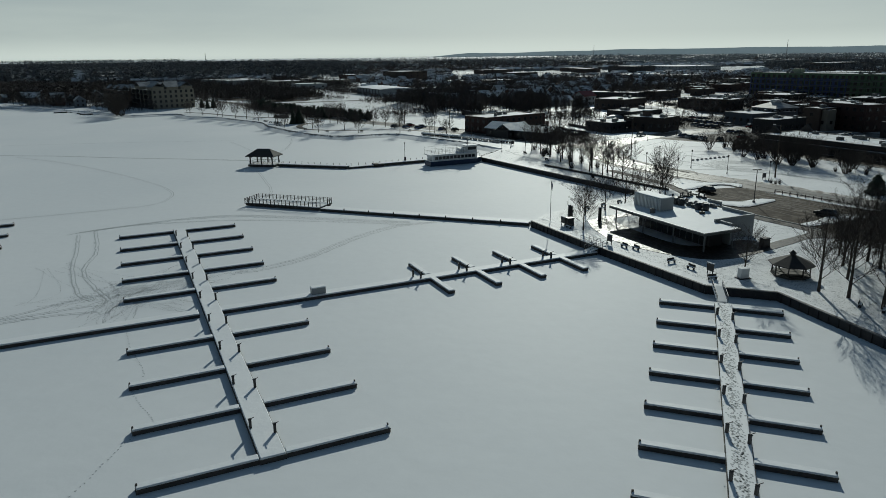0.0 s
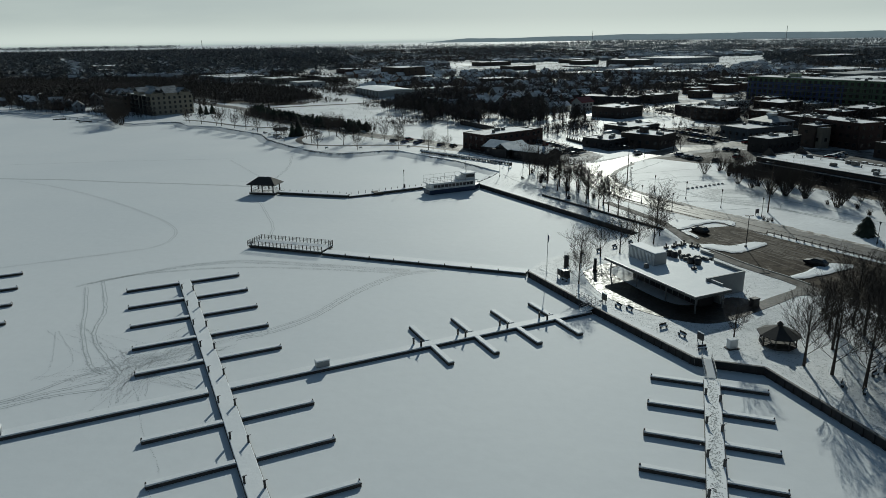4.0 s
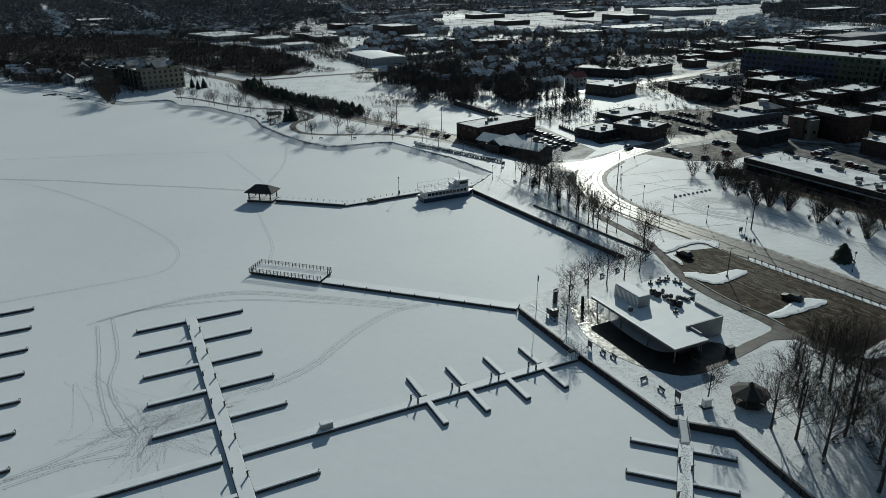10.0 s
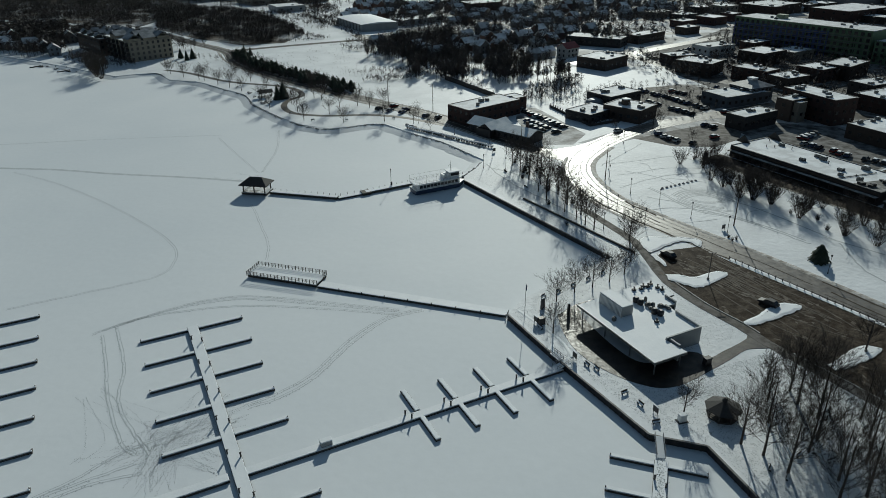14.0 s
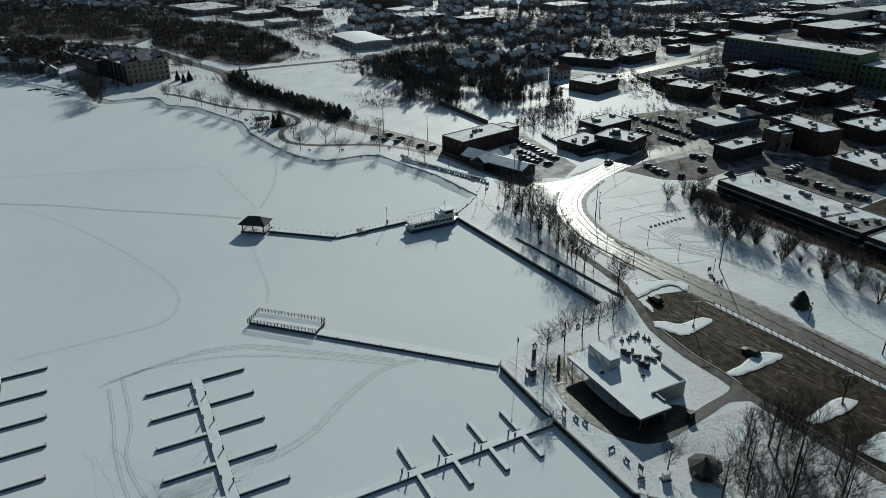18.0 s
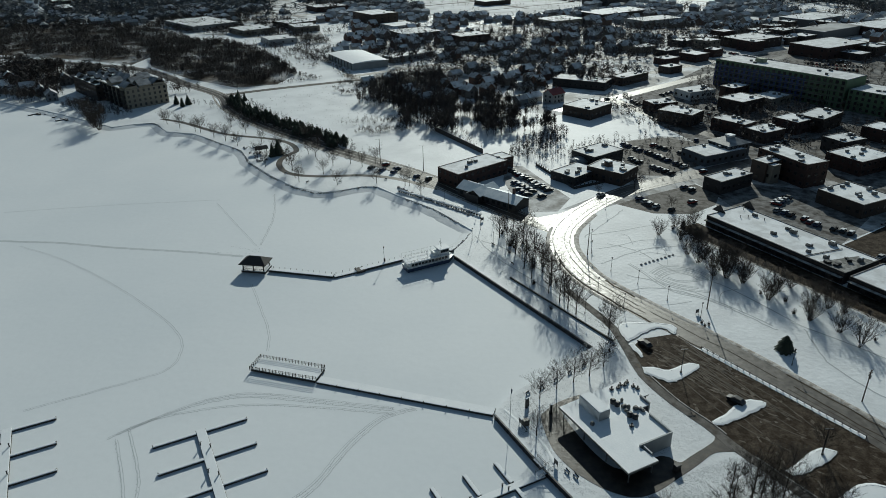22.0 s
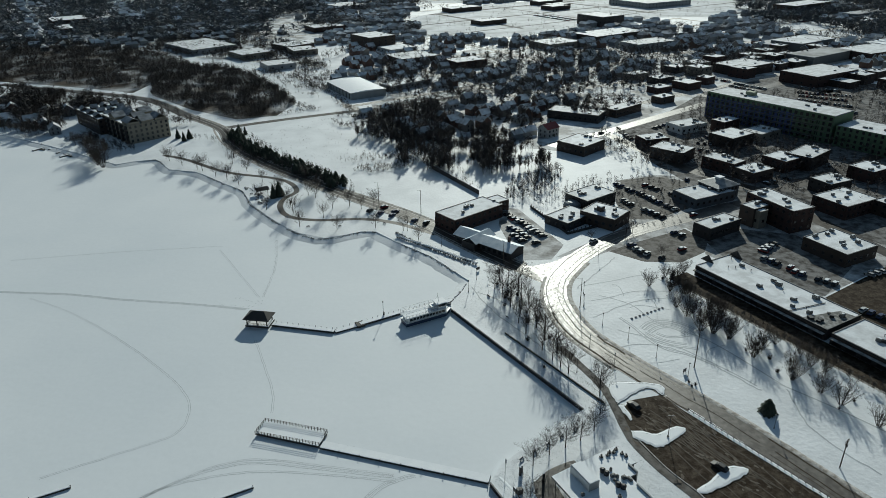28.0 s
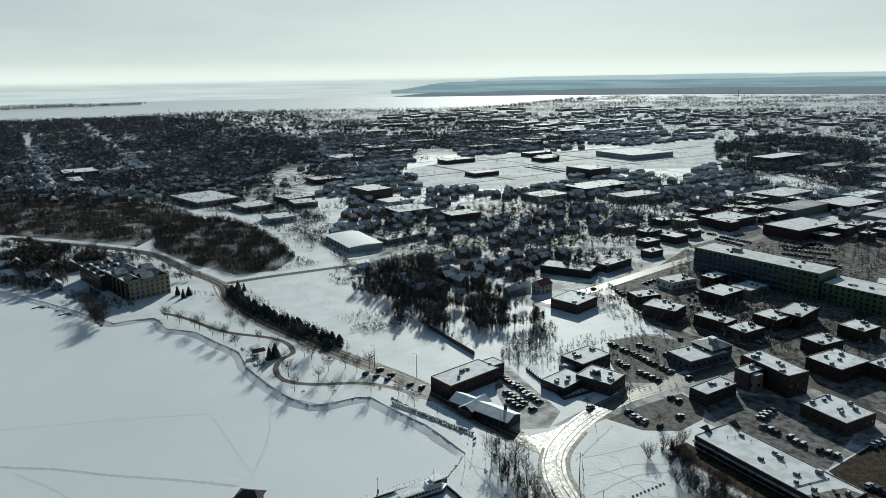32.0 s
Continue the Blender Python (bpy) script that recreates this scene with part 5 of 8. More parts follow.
def gable(gg, x, y, w, d, h, rise, over=0.5, k=0, along=True, thick=0.18):
    """A gabled roof over a w by d block; the ridge runs along x, or along y."""
    W, D = w / 2 + over, d / 2 + over
    if along:
        a = [(-W, -D, 0), (W, -D, 0), (W, 0, rise), (-W, 0, rise), (-W, D, 0), (W, D, 0)]
    else:
        a = [(-W, -D, 0), (-W, D, 0), (0, D, rise), (0, -D, rise), (W, -D, 0), (W, D, 0)]
        a = [a[1], a[0], a[3], a[2], a[5], a[4]]
    vs = [(x + p[0], y + p[1], h + p[2]) for p in a] + [(x + p[0], y + p[1], h + p[2] - thick) for p in a]
    return gg.add(vs, [(0, 1, 2, 3), (3, 2, 5, 4), (9, 8, 7, 6), (10, 11, 8, 9), (0, 6, 7, 1), (4, 5, 11, 10), (1, 7, 8, 2), (2, 8, 11, 5), (0, 3, 9, 6), (3, 4, 10, 9)], k)


wl_ = Geo().box(0, 0, 0, 31, 9.2, 3.4).box(-5.5, -2, 0, 7, 11, 3.4)
part("wall", wl_, "black_clad", rs)
part("roof", gable(Geo(), 5.5, 0, 20, 9.4, 3.4, 1.9), "blue_roof", rs, "snowy blue metal roof")
part("roof", gable(Geo(), -10.5, 0, 10.5, 9.4, 3.5, 2.3), "blue_roof", rs, "snowy blue metal roof")
part("roof", gable(Geo(), -4.8, -0.5, 6.5, 13, 3.6, 2.2, along=False), "blue_roof", rs, "snowy blue cross gable")
part("gable_end", Geo().add([(15.4, -4.5, 3.4), (15.4, 4.5, 3.4), (15.4, 0, 5.2)], [(0, 1, 2)]).add([(-15.4, -4.5, 3.4), (-15.4, 4.5, 3.4), (-15.4, 0, 5.7)], [(0, 2, 1)]).add([(-8, -6.4, 3.4), (-1.6, -6.4, 3.4), (-4.8, -6.4, 5.5)], [(0, 1, 2)]), "black_clad", rs)
part("chimney", Geo().box(9.5, 2.2, 4.0, 1.0, 1.0, 3.0), "brick", rs)
for j in range(10):
    part("window", Geo().box(-13.5 + j * 2.9, -4.64, 1.0, 1.5, 0.08, 1.4), "glass", rs)

# arena with a curved white roof, and its neighbour
ar = thing("arena", -46.8, 597.0, LAND, math.atan2(-51.4, 25.5), "large arena with a low white vaulted roof and pale walls", "building")
part("wall", Geo().box(0, 0, 0, 56, 31, 5.6), "grey_clad", ar)
gg = Geo()
k = 10
prof = [(-16 + 32 * i / k, 5.6 + 1.0 * math.sin(math.pi * i / k)) for i in range(k + 1)]
vs = [(-28.6, y, z) for y, z in prof] + [(28.6, y, z) for y, z in prof]
gg.add(vs, [(i, k + 1 + i, k + 2 + i, i + 1) for i in range(k)] + [tuple(range(k + 1)), tuple(range(2 * k + 1, k, -1))])
part("roof", gg, "snow", ar, "low white vaulted roof")
for j in range(8):
    part("buttress", Geo().box(-24.5 + j * 7, -15.7, 0, 0.8, 0.6, 5.4), "concrete", ar)
flat_building("arena_annex", (-24.5, 606.3), (-16.4, 591.6), (19.5, 620.4), 4.4, "grey_clad", "low pale hall with a snowy roof beside the arena", 1, 2, gap=6, seed=21)

# lakeside apartments, four storeys with steep dormers
ap, aw, ad = flat_building("lakeside_apartments", (-215, 487), (-185.3, 453.2), (-164.6, 471.3), 12.0, "apt_wall", "four-storey olive buff apartment block with steep snowy dormer roofs", 4, 0, win=(1.3, 1.6), gap=3.0, seed=22)
for j in range(3):
    for q in range(4):
        x, y = -aw / 2 + aw * (j + 0.5) / 3, -ad / 2 + ad * (q + 0.5) / 4
        if (j + q) % 2 == 0 or j == 1:
            dn = part("dormer", Geo().box(x, y, 12.0, aw / 3 - 1.6, ad / 4 - 1.0, 1.9), "apt_wall", ap)
            part("dormer_roof", gable(Geo(), x, y, aw / 3 - 1.6, ad / 4 - 1.0, 13.9, 2.8, along=bool((j + q // 2) % 2)), "slate", dn)
for f in range(4):
    for j in range(6):
        y = -ad / 2 + ad * (j + 0.5) / 6
        part("balcony", Geo().box(-aw / 2 - 0.8, y, f * 3.0 + 0.3, 1.6, 3.4, 0.14).box(-aw / 2 - 1.56, y, f * 3.0 + 0.4, 0.08, 3.4, 1.0).box(-aw / 2 - 0.8, y - 1.7, f * 3.0 + 0.3, 1.6, 0.12, 2.8), "dark_metal", ap)
ap2, aw2, ad2 = flat_building("lakeside_apartments", (-244, 512), (-214.5, 478.5), (-194, 496.5), 10.5, "brown_brick", "brown apartment wing with steep snowy dormers and balconies", 3, 0, win=(1.3, 1.6), gap=3.0, seed=23)
for j in range(4):
    for y in (-ad2 * 0.3, 0.0, ad2 * 0.3):
        x = -aw2 / 2 + 3 + j * (aw2 - 6) / 3
        dn = part("dormer", Geo().box(x, y, 10.5, 4.0, 5.0, 1.6), "dark_roof", ap2)
        part("dormer_roof", gable(Geo(), x, y, 4.0, 5.0, 12.1, 2.0, along=bool(j % 2)), "slate", dn)

# ---- vehicles ----


def car_model(paint, snowy):
    root = thing("car", 0, 0, -500, 0, "parked %s car%s" % (M[paint].name.split("_")[0], " with snow on its roof and bonnet" if snowy else " dusted with road salt"), "car", "parked cars")
    lo = [(-2.25, -.86, .3), (2.2, -.84, .3), (2.2, .84, .3), (-2.25, .86, .3), (-2.25, -.88, .82), (2.25, -.82, .7), (2.25, .82, .7), (-2.25, .88, .82), (-2.1, -.84, .95), (1.0, -.84, .95), (1.0, .84, .95), (-2.1, .84, .95)]
    body = part("body", Geo().add(lo, [(0, 1, 5, 4), (1, 2, 6, 5), (2, 3, 7, 6), (3, 0, 4, 7), (4, 5, 9, 8), (5, 6, 10, 9), (6, 7, 11, 10), (7, 4, 8, 11), (8, 9, 10, 11), (3, 2, 1, 0)]), paint, root)
    part("cabin_glass", Geo().add([(-2.0, -.8, .95), (1.05, -.8, .95), (1.05, .8, .95), (-2.0, .8, .95), (-1.5, -.64, 1.46), (.25, -.64, 1.46), (.25, .64, 1.46), (-1.5, .64, 1.46)], [(0, 1, 5, 4), (1, 2, 6, 5), (2, 3, 7, 6), (3, 0, 4, 7), (4, 5, 6, 7)]), "glass", root)
    part("roof", Geo().slab(-.62, 0, 1.45, 1.8, 1.32, 0.18 if snowy else 0.06, 0.04), "snow" if snowy else paint, root)
    if snowy:
        part("bonnet_snow", Geo().slab(1.6, 0, .86, 1.1, 1.45, 0.1, 0.03), "snow", root)
    for x in (-1.4, 1.4):
        for y in (-.82, .82):
            part("wheel", Geo().tube((x, y - .1, .33), (x, y + .1, .33), .33, .33, 10).tube((x, y - .12, .33), (x, y + .12, .33), .18, .18, 8), "rubber", root)
    return root


CARS = [car_model("car0", True), car_model("car1", False), car_model("car2", False), car_model("car0", False), car_model("car3", True), car_model("car4", True), car_model("car4", False)]
crng = random.Random(11)


def park(x, y, turn):
    ob = copy_thing(crng.choice([CARS[0], CARS[3], CARS[3], CARS[3], CARS[3], CARS[3], CARS[6], CARS[6], CARS[1], CARS[2], CARS[4], CARS[5]]), at(x + crng.uniform(-.2, .2), y + crng.uniform(-.2, .2), LAND + 0.06, turn + crng.uniform(-.05, .05)))
    return ob


def row(a, b, count, turn):
    for i in range(count):
        if crng.random() < 0.15:
            continue
        park(a[0] + (b[0] - a[0]) * i / max(count - 1, 1), a[1] + (b[1] - a[1]) * i / max(count - 1, 1), turn)


for a, b, count in (
    ((45.0, 314.7), (54.5, 290.7), 9), ((48.8, 307.5), (58.5, 285.5), 8), ((45.2, 295.9), (54.3, 278.8), 7), ((45.3, 287.2), (48.3, 281.0), 3),
    ((110.1, 349.7), (115.4, 339.1), 5), ((106.3, 328.7), (109.1, 320.2), 4), ((116.9, 338.2), (122.6, 325.8), 6), ((122.6, 324.2), (128.8, 311.9), 6), ((113.9, 312.5), (119.2, 303.0), 4), ((124.8, 346.7), (131.1, 337.8), 4), ((132.6, 337.6), (134.6, 332.9), 2),
    ((95.3, 272.7), (96.6, 268.7), 2), ((97.2, 265.9), (104.2, 259.5), 4), ((112.4, 273.6), (115.5, 266.6), 3), ((118.6, 284.4), (120.8, 281.1), 2),
    ((146.4, 255.2), (152.7, 246.1), 5), ((152.8, 242.8), (163.1, 231.3), 6), ((146.4, 260.4), (156.9, 269.0), 5), ((180.8, 237.8), (193.1, 243.0), 5), ((162.1, 211.5), (165.4, 206.7), 3),
    ((192.0, 432.3), (216.2, 435.1), 7), ((182.3, 421.2), (203.0, 409.5), 7), ((177.8, 406.0), (191.9, 396.8), 5), ((142.0, 442.3), (143.4, 433.9), 3), ((166.3, 457.5), (174.4, 463.8), 3),
    ((-21.5, 322.5), (6.0, 304.5), 6), ((-14.6, 326.8), (-9, 320), 2), ((190, 344), (204, 350), 4),
):
    row(a, b, count, math.atan2(b[1] - a[1], b[0] - a[0]) + math.pi / 2)
park(79.8, 278.5, 0.6), park(135, 304, 0.45), park(117.0, 440, 0.9), park(127, 449, 0.5), park(150.0, 353.5, 0.9), park(165, 384, 0.9), park(172, 322, 0.5)
for x, y, a in ((63.3, 162.9, 2.0), (78.0, 136.8, 2.2), (99.0, 98.0, 2.1), (102.0, 99.5, 2.1)):
    copy_thing(CARS[3], at(x, y, LAND + 0.06, a))
for ob in CARS:
    for o in [*ob.children_recursive, ob]:
        bpy.data.objects.remove(o)


# ---- trees ----
def bare_tree(seed, height, spread, limbs=9, fork=5, twigs=5, lean=0.004, open_=1.2):
    """Trunk and a crown of limbs, branches and twigs, for a tree of that height."""
    r = random.Random(seed)
    tr, cr = Geo(), Geo()
    p, rad = Vector((0, 0, -0.1)), height * 0.022
    spine = [p]
    for i in range(6):
        q = p + Vector((r.uniform(-lean, lean) * height, r.uniform(-lean, lean) * height, height * 0.135))
        nr = rad * 0.83
        tr.tube(p, q, rad, nr, 7, cap=False)
        p, rad = q, nr
        spine.append(p)
    tr.tube(p, p + Vector((0, 0, height * 0.18)), rad, 0.02, 5)
    for i in range(limbs):
        f = 0.2 + 0.54 * i / limbs
        s = f * 6
        base = spine[min(int(s), 5)].lerp(spine[min(int(s) + 1, 6)], s - int(s)) if s < 6 else spine[6]
        a = i * 2.4 + r.uniform(-.4, .4)
        ln = spread * (1.5 - 0.75 * f) * r.uniform(0.8, 1.15)
        out = Vector((math.cos(a), math.sin(a), 0))
        d = (out * open_ * (1.0 - 0.4 * f) + Vector((0, 0, r.uniform(0.85, 1.35)))).normalized()
        q1 = base + d * ln * 0.45
        q2 = q1 + (d + Vector((0, 0, 0.5)) + Vector((r.uniform(-.2, .2), r.uniform(-.2, .2), 0))).normalized() * ln * 0.75
        r0 = height * 0.0042 * (1.15 - 0.5 * f)
        cr.tube(base, q1, r0, r0 * 0.7, 4, cap=False).tube(q1, q2, r0 * 0.7, r0 * 0.22, 4, cap=False)
        for j in range(fork):
            t = 0.25 + 0.75 * (j + 0.5) / fork
            b0 = base.lerp(q1, t * 2) if t < 0.5 else q1.lerp(q2, t * 2 - 1)
            sa = r.uniform(0, 6.28)
            bd = (d + Vector((math.cos(sa), math.sin(sa), 0)) * 0.8 + Vector((0, 0, r.uniform(0.15, 0.5)))).normalized()
            bl = ln * 0.52 * r.uniform(0.6, 1.1)
            b1 = b0 + bd * bl
            cr.tube(b0, b1, r0 * 0.42, r0 * 0.18, 3, cap=False)
            for k in range(twigs):
                c0 = b0.lerp(b1, 0.15 + 0.85 * (k + r.random()) / twigs)
                cd = (bd + Vector((r.uniform(-.85, .85), r.uniform(-.85, .85), r.uniform(-.2, 0.5)))).normalized()
                c1 = c0 + cd * bl * r.uniform(0.35, 0.7)
                cr.twig(c0, c1, height * 0.0017)
                for _ in range(4):
                    e0 = c0.lerp(c1, r.uniform(0.25, 0.9))
                    cr.twig(e0, e0 + (cd + Vector((r.uniform(-.8, .8), r.uniform(-.8, .8), r.uniform(-.2, 0.6)))).normalized() * bl * r.uniform(0.22, 0.42), height * 0.001)
    return tr.mesh("trunk", "bark"), cr.mesh("crown", "twig")


TREES = [bare_tree(s, 10.0, 3.7 + 0.35 * (s % 3), 12 + s % 3, 8, 7) for s in range(6)]
THIN = [bare_tree(s + 20, 10.0, 2.6, 12, 7, 7, open_=0.8) for s in range(3)]
BUSH = []
for s in range(3):
    r = random.Random(s + 60)
    gg = Geo()
    for i in range(150):
        a, t = r.uniform(0, 6.28), r.uniform(0.05, 0.75)
        b = Vector((r.uniform(-.6, .6), r.uniform(-.6, .6), 0))
        e = b + Vector((math.cos(a) * math.sin(t), math.sin(a) * math.sin(t), math.cos(t))) * r.uniform(1.6, 3.6)
        gg.twig(b, e, 0.022)
        for _ in range(2):
            m = b.lerp(e, r.uniform(.4, .9))
            gg.twig(m, m + Vector((r.uniform(-.5, .5), r.uniform(-.5, .5), r.uniform(.1, .6))), 0.015)
    BUSH.append(gg.mesh("twig_mass", "twig"))


def thicket(seed, stems=20):
    r = random.Random(seed)
    st, cr = Geo(), Geo()
    for i in range(stems):
        a, t = i * 2.4 + r.uniform(-.4, .4), 0.1 + 0.55 * (i / stems) + r.uniform(-.06, .06)
        b = Vector((math.cos(a), math.sin(a), 0)) * r.uniform(0.1, 0.7)
        d = Vector((math.cos(a) * math.sin(t), math.sin(a) * math.sin(t), math.cos(t)))
        ln = r.uniform(5.5, 8.5)
        q = b + d * ln * 0.5
        e = q + (d + Vector((0, 0, 0.25))).normalized() * ln * 0.5
        st.tube(b - Vector((0, 0, .1)), q, 0.07, 0.045, 5, cap=False).tube(q, e, 0.045, 0.012, 4, cap=False)
        for j in range(9):
            f = 0.25 + 0.72 * j / 9
            c0 = b.lerp(q, f * 2) if f < 0.5 else q.lerp(e, f * 2 - 1)
            bd = (d + Vector((r.uniform(-.9, .9), r.uniform(-.9, .9), r.uniform(-.2, .4)))).normalized()
            c1 = c0 + bd * ln * 0.28 * r.uniform(.7, 1.2)
            cr.twig(c0, c1, 0.017)
            for _ in range(13):
                m = c0.lerp(c1, r.uniform(.2, .95))
                m1 = m + (bd + Vector((r.uniform(-.7, .7), r.uniform(-.7, .7), r.uniform(-.1, .5)))).normalized() * r.uniform(.5, 1.3)
                cr.twig(m, m1, 0.012)
                cr.twig(m.lerp(m1, .5), m.lerp(m1, .5) + (bd + Vector((r.uniform(-.9, .9), r.uniform(-.9, .9), .2))).normalized() * r.uniform(.3, .7), 0.009)
    return st.mesh("trunk", "bark"), cr.mesh("crown", "twig")


THICKET = [thicket(s + 80) for s in range(3)]


def conifer_mesh(seed, height=8.0, width=2.2, taper=0.85):
    r = random.Random(seed)
    gg = Geo()
    for i in range(26):
        f = i / 26
        z, rad = height * (0.08 + 0.9 * f), width * (1 - f) ** taper * r.uniform(0.75, 1.2) + 0.15
        n = int(9 + 8 * (1 - f))
        for j in range(n):
            a = 6.283 * (j + r.random()) / n
            ln = rad * r.uniform(0.65, 1.15)
            o = Vector((math.cos(a), math.sin(a), 0))
            w = Vector((-math.sin(a), math.cos(a), 0)) * ln * 0.32
            c = Vector((0, 0, z))
            gg.add([c, c + o * ln * 0.6 + w - Vector((0, 0, ln * .12)), c + o * ln - Vector((0, 0, ln * .38)), c + o * ln * 0.6 - w - Vector((0, 0, ln * .12)), c + o * ln * .5 + Vector((0, 0, ln * .1))], [(0, 4, 1), (1, 4, 2), (2, 4, 3), (3, 4, 0)])
    return gg.mesh("foliage", "needle"), Geo().tube((0, 0, -.1), (0, 0, height * 0.97), 0.16, 0.02, 6).mesh("trunk", "bark")


CONIFER = [conifer_mesh(s, 8.0, 2.0 + 0.4 * s) for s in range(3)]
ROUND = [conifer_mesh(s + 10, 8.0, 3.2 + 0.6 * s, 0.5) for s in range(3)]
trng = random.Random(5)


def plant_tree(x, y, h, kind="wide", group="park trees", label="bare deciduous tree standing in snow"):
    tr, cr = trng.choice({"wide": TREES, "thin": THIN, "stems": THICKET}[kind])
    ob = thing("bare_tree", x, y, LAND, trng.uniform(0, 6.28), label, "tree", group, h / 10.0)
    part("trunk", tr, None, ob)
    part("crown", cr, None, ob)


def plant_conifer(x, y, h, group="conifers"):
    b, t = trng.choice(CONIFER if group == "conifers" else ROUND)
    ob = thing("conifer", x, y, LAND, trng.uniform(0, 6.28), "dark green conifer standing in snow", "tree", group, h / 8.0)
    part("foliage", b, None, ob)
    part("trunk", t, None, ob)


def plant_bush(x, y, s, label="bare brown shrub poking out of the snow"):
    ob = thing("shrub", x, y, LAND, trng.uniform(0, 6.28), label, "shrub", "shrubs", s)
    part("twig_mass", trng.choice(BUSH), None, ob)
    return ob


for x, y, h in ((45.8, 100.0, 7), (60.9, 76.7, 13.5), (57.3, 84.4, 12.5), (55.2, 88.6, 12), (52.6, 91.4, 11), (63, 68, 12.5), (66, 58, 13), (64.5, 82.5, 12)):
    plant_tree(x, y, h, "wide", "park trees", "large bare tree beside the seawall, casting long shadows")
for x, y, h in ((59.6, 96.6, 10.5), (67.7, 105.3, 11.5), (67.3, 101.4, 12), (72.2, 102, 11.5), (68.8, 97.3, 11), (76.4, 96.8, 10), (80.1, 98.2, 9.5), (69, 74, 13), (71, 86, 12), (66, 92, 12)):
    plant_tree(x, y, h, "wide", "park trees", "bare broad-crowned tree in the snowy park")
for x, y, h in ((63, 89, 11.5), (62.5, 103, 9.5), (73, 107, 9), (65, 108.6, 8), (72, 78, 13), (75, 70, 13), (70, 64, 13), (85, 79, 12), (67, 79, 13), (75, 92, 11)):
    plant_tree(x, y, h, "thin", "park trees", "tall slender bare tree in the snowy park")
for x, y, h in ((29.8, 140.7, 7), (34.8, 144.5, 7.5), (39.7, 147.0, 8), (44.4, 149.5, 8), (49.1, 153.3, 7.5), (26.7, 127.2, 7.5), (54.6, 168.8, 7), (55.9, 173.4, 9), (52.5, 160, 6), (80.5, 113.5, 6), (89.7, 118.0, 7.5)):
    plant_tree(x, y, h, "wide", "promenade trees", "young bare tree on the snowy promenade")
for x, y in ((33, 231), (35, 223.4), (38.2, 218.3), (40.4, 213.5), (42.4, 208.8), (43.7, 200.1), (44.1, 188.3), (46, 184.5), (46.3, 191.8), (39.9, 236), (38, 204.7), (41.8, 194.3), (33.6, 244.8), (37.6, 247), (47.7, 180.8), (36, 228), (42, 225), (40, 229), (43.5, 217), (31, 238), (44.5, 205), (36.5, 212)):
    plant_tree(x, y, trng.uniform(7.5, 11.5), "wide" if trng.random() < .6 else "thin", "grove trees", "bare tree in the grove behind the seawall")
for _ in range(12):
    t = trng.random()
    plant_bush(44 - 10 * t + trng.uniform(-4, 5), 182 + 62 * t + trng.uniform(-3, 3), trng.uniform(0.45, 1.0))
for x, y in ((-148.5, 415), (-138, 405), (-123.2, 394.5), (-112.7, 383.5), (-104.5, 376), (-95.9, 366.8), (-96.3, 390), (-74, 329.4), (-65, 338), (-59.7, 323), (-54.1, 306), (-55.4, 348), (-51.2, 344), (-40.6, 328), (-32.3, 330.5), (-26.2, 326), (-18, 301.5), (-59.9, 375), (-51.2, 356), (-71.5, 358), (-80.6, 343.7), (-126.8, 397), (-36, 301), (-5, 297), (-84, 372), (-108, 405), (-44, 316), (-72, 349), (2, 286), (-20, 330)):
    plant_tree(x, y, trng.uniform(6.5, 9.5), "wide", "shore trees", "bare tree on the lakeside lawn")
for x, y, h in ((-187, 414, 14), (-205, 436, 12), (-212, 448, 9), (-152, 420, 6), (-222, 455, 8)):
    plant_tree(x, y, h, "wide", "shore trees", "bare spreading tree on the shore below the apartments")
for x, y, h in ((-185, 406, 13), (-193, 418, 12), (-200, 428, 11), (-190, 411, 12), (-196, 421, 10)):
    plant_tree(x, y, h, "stems", "shore trees", "large dark spreading tree on the shore below the apartments")
for x, y, h in ((-73.3, 346, 8), (-70.7, 348.6, 9), (-158, 465, 7), (-152, 458, 6.5), (-150, 464, 7), (-55.9, 715, 10), (-114, 470, 6), (-120, 478, 6)):
    plant_conifer(x, y, h)
for i in range(100):
    pts_h = [(-122, 466), (-100, 428), (-71, 396), (-40, 362)]
    s = trng.random() * 2.999
    p0, p1 = Vector(pts_h[int(s)]), Vector(pts_h[int(s) + 1])
    q = p0.lerp(p1, s - int(s)) + Vector((trng.uniform(-3.5, 4.5), trng.uniform(-3.5, 4.5)))
    plant_conifer(q.x, q.y, trng.uniform(2.6, 5.6), "roadside conifers")
for x, y, h in ((91.4, 236.2, 7), (97.5, 212.4, 8.5), (98.8, 202.7, 9), (102.4, 200.7, 9.5), (106.3, 196.8, 9), (109.6, 185.7, 9), (112, 188, 8), (116, 172.9, 8.5), (104, 205, 9), (101, 208, 8.5), (108, 200, 8), (121, 166, 8), (124, 160, 8.5), (129, 150, 8), (100.5, 215, 8), (96, 219, 7), (104, 240, 7), (108.5, 246, 6.5), (100, 243, 5.5), (133, 142, 7.5), (118.5, 178, 7)):
    plant_tree(x, y, h * 1.12, "stems", "slope trees", "bare many-stemmed tree on the slope below the shop row")
for x, y in ((83.6, 173.4), (85.2, 172.0), (83.9, 171.5)):
    plant_bush(x, y, 0.42, "tangled heap of cut brush beside the road")
for _ in range(9):
    t = trng.random()
    plant_bush(100 + 26 * t + trng.uniform(-4, 4), 214 - 54 * t + trng.uniform(-4, 4), trng.uniform(0.4, 0.8), "bare scrub on the snowy slope")
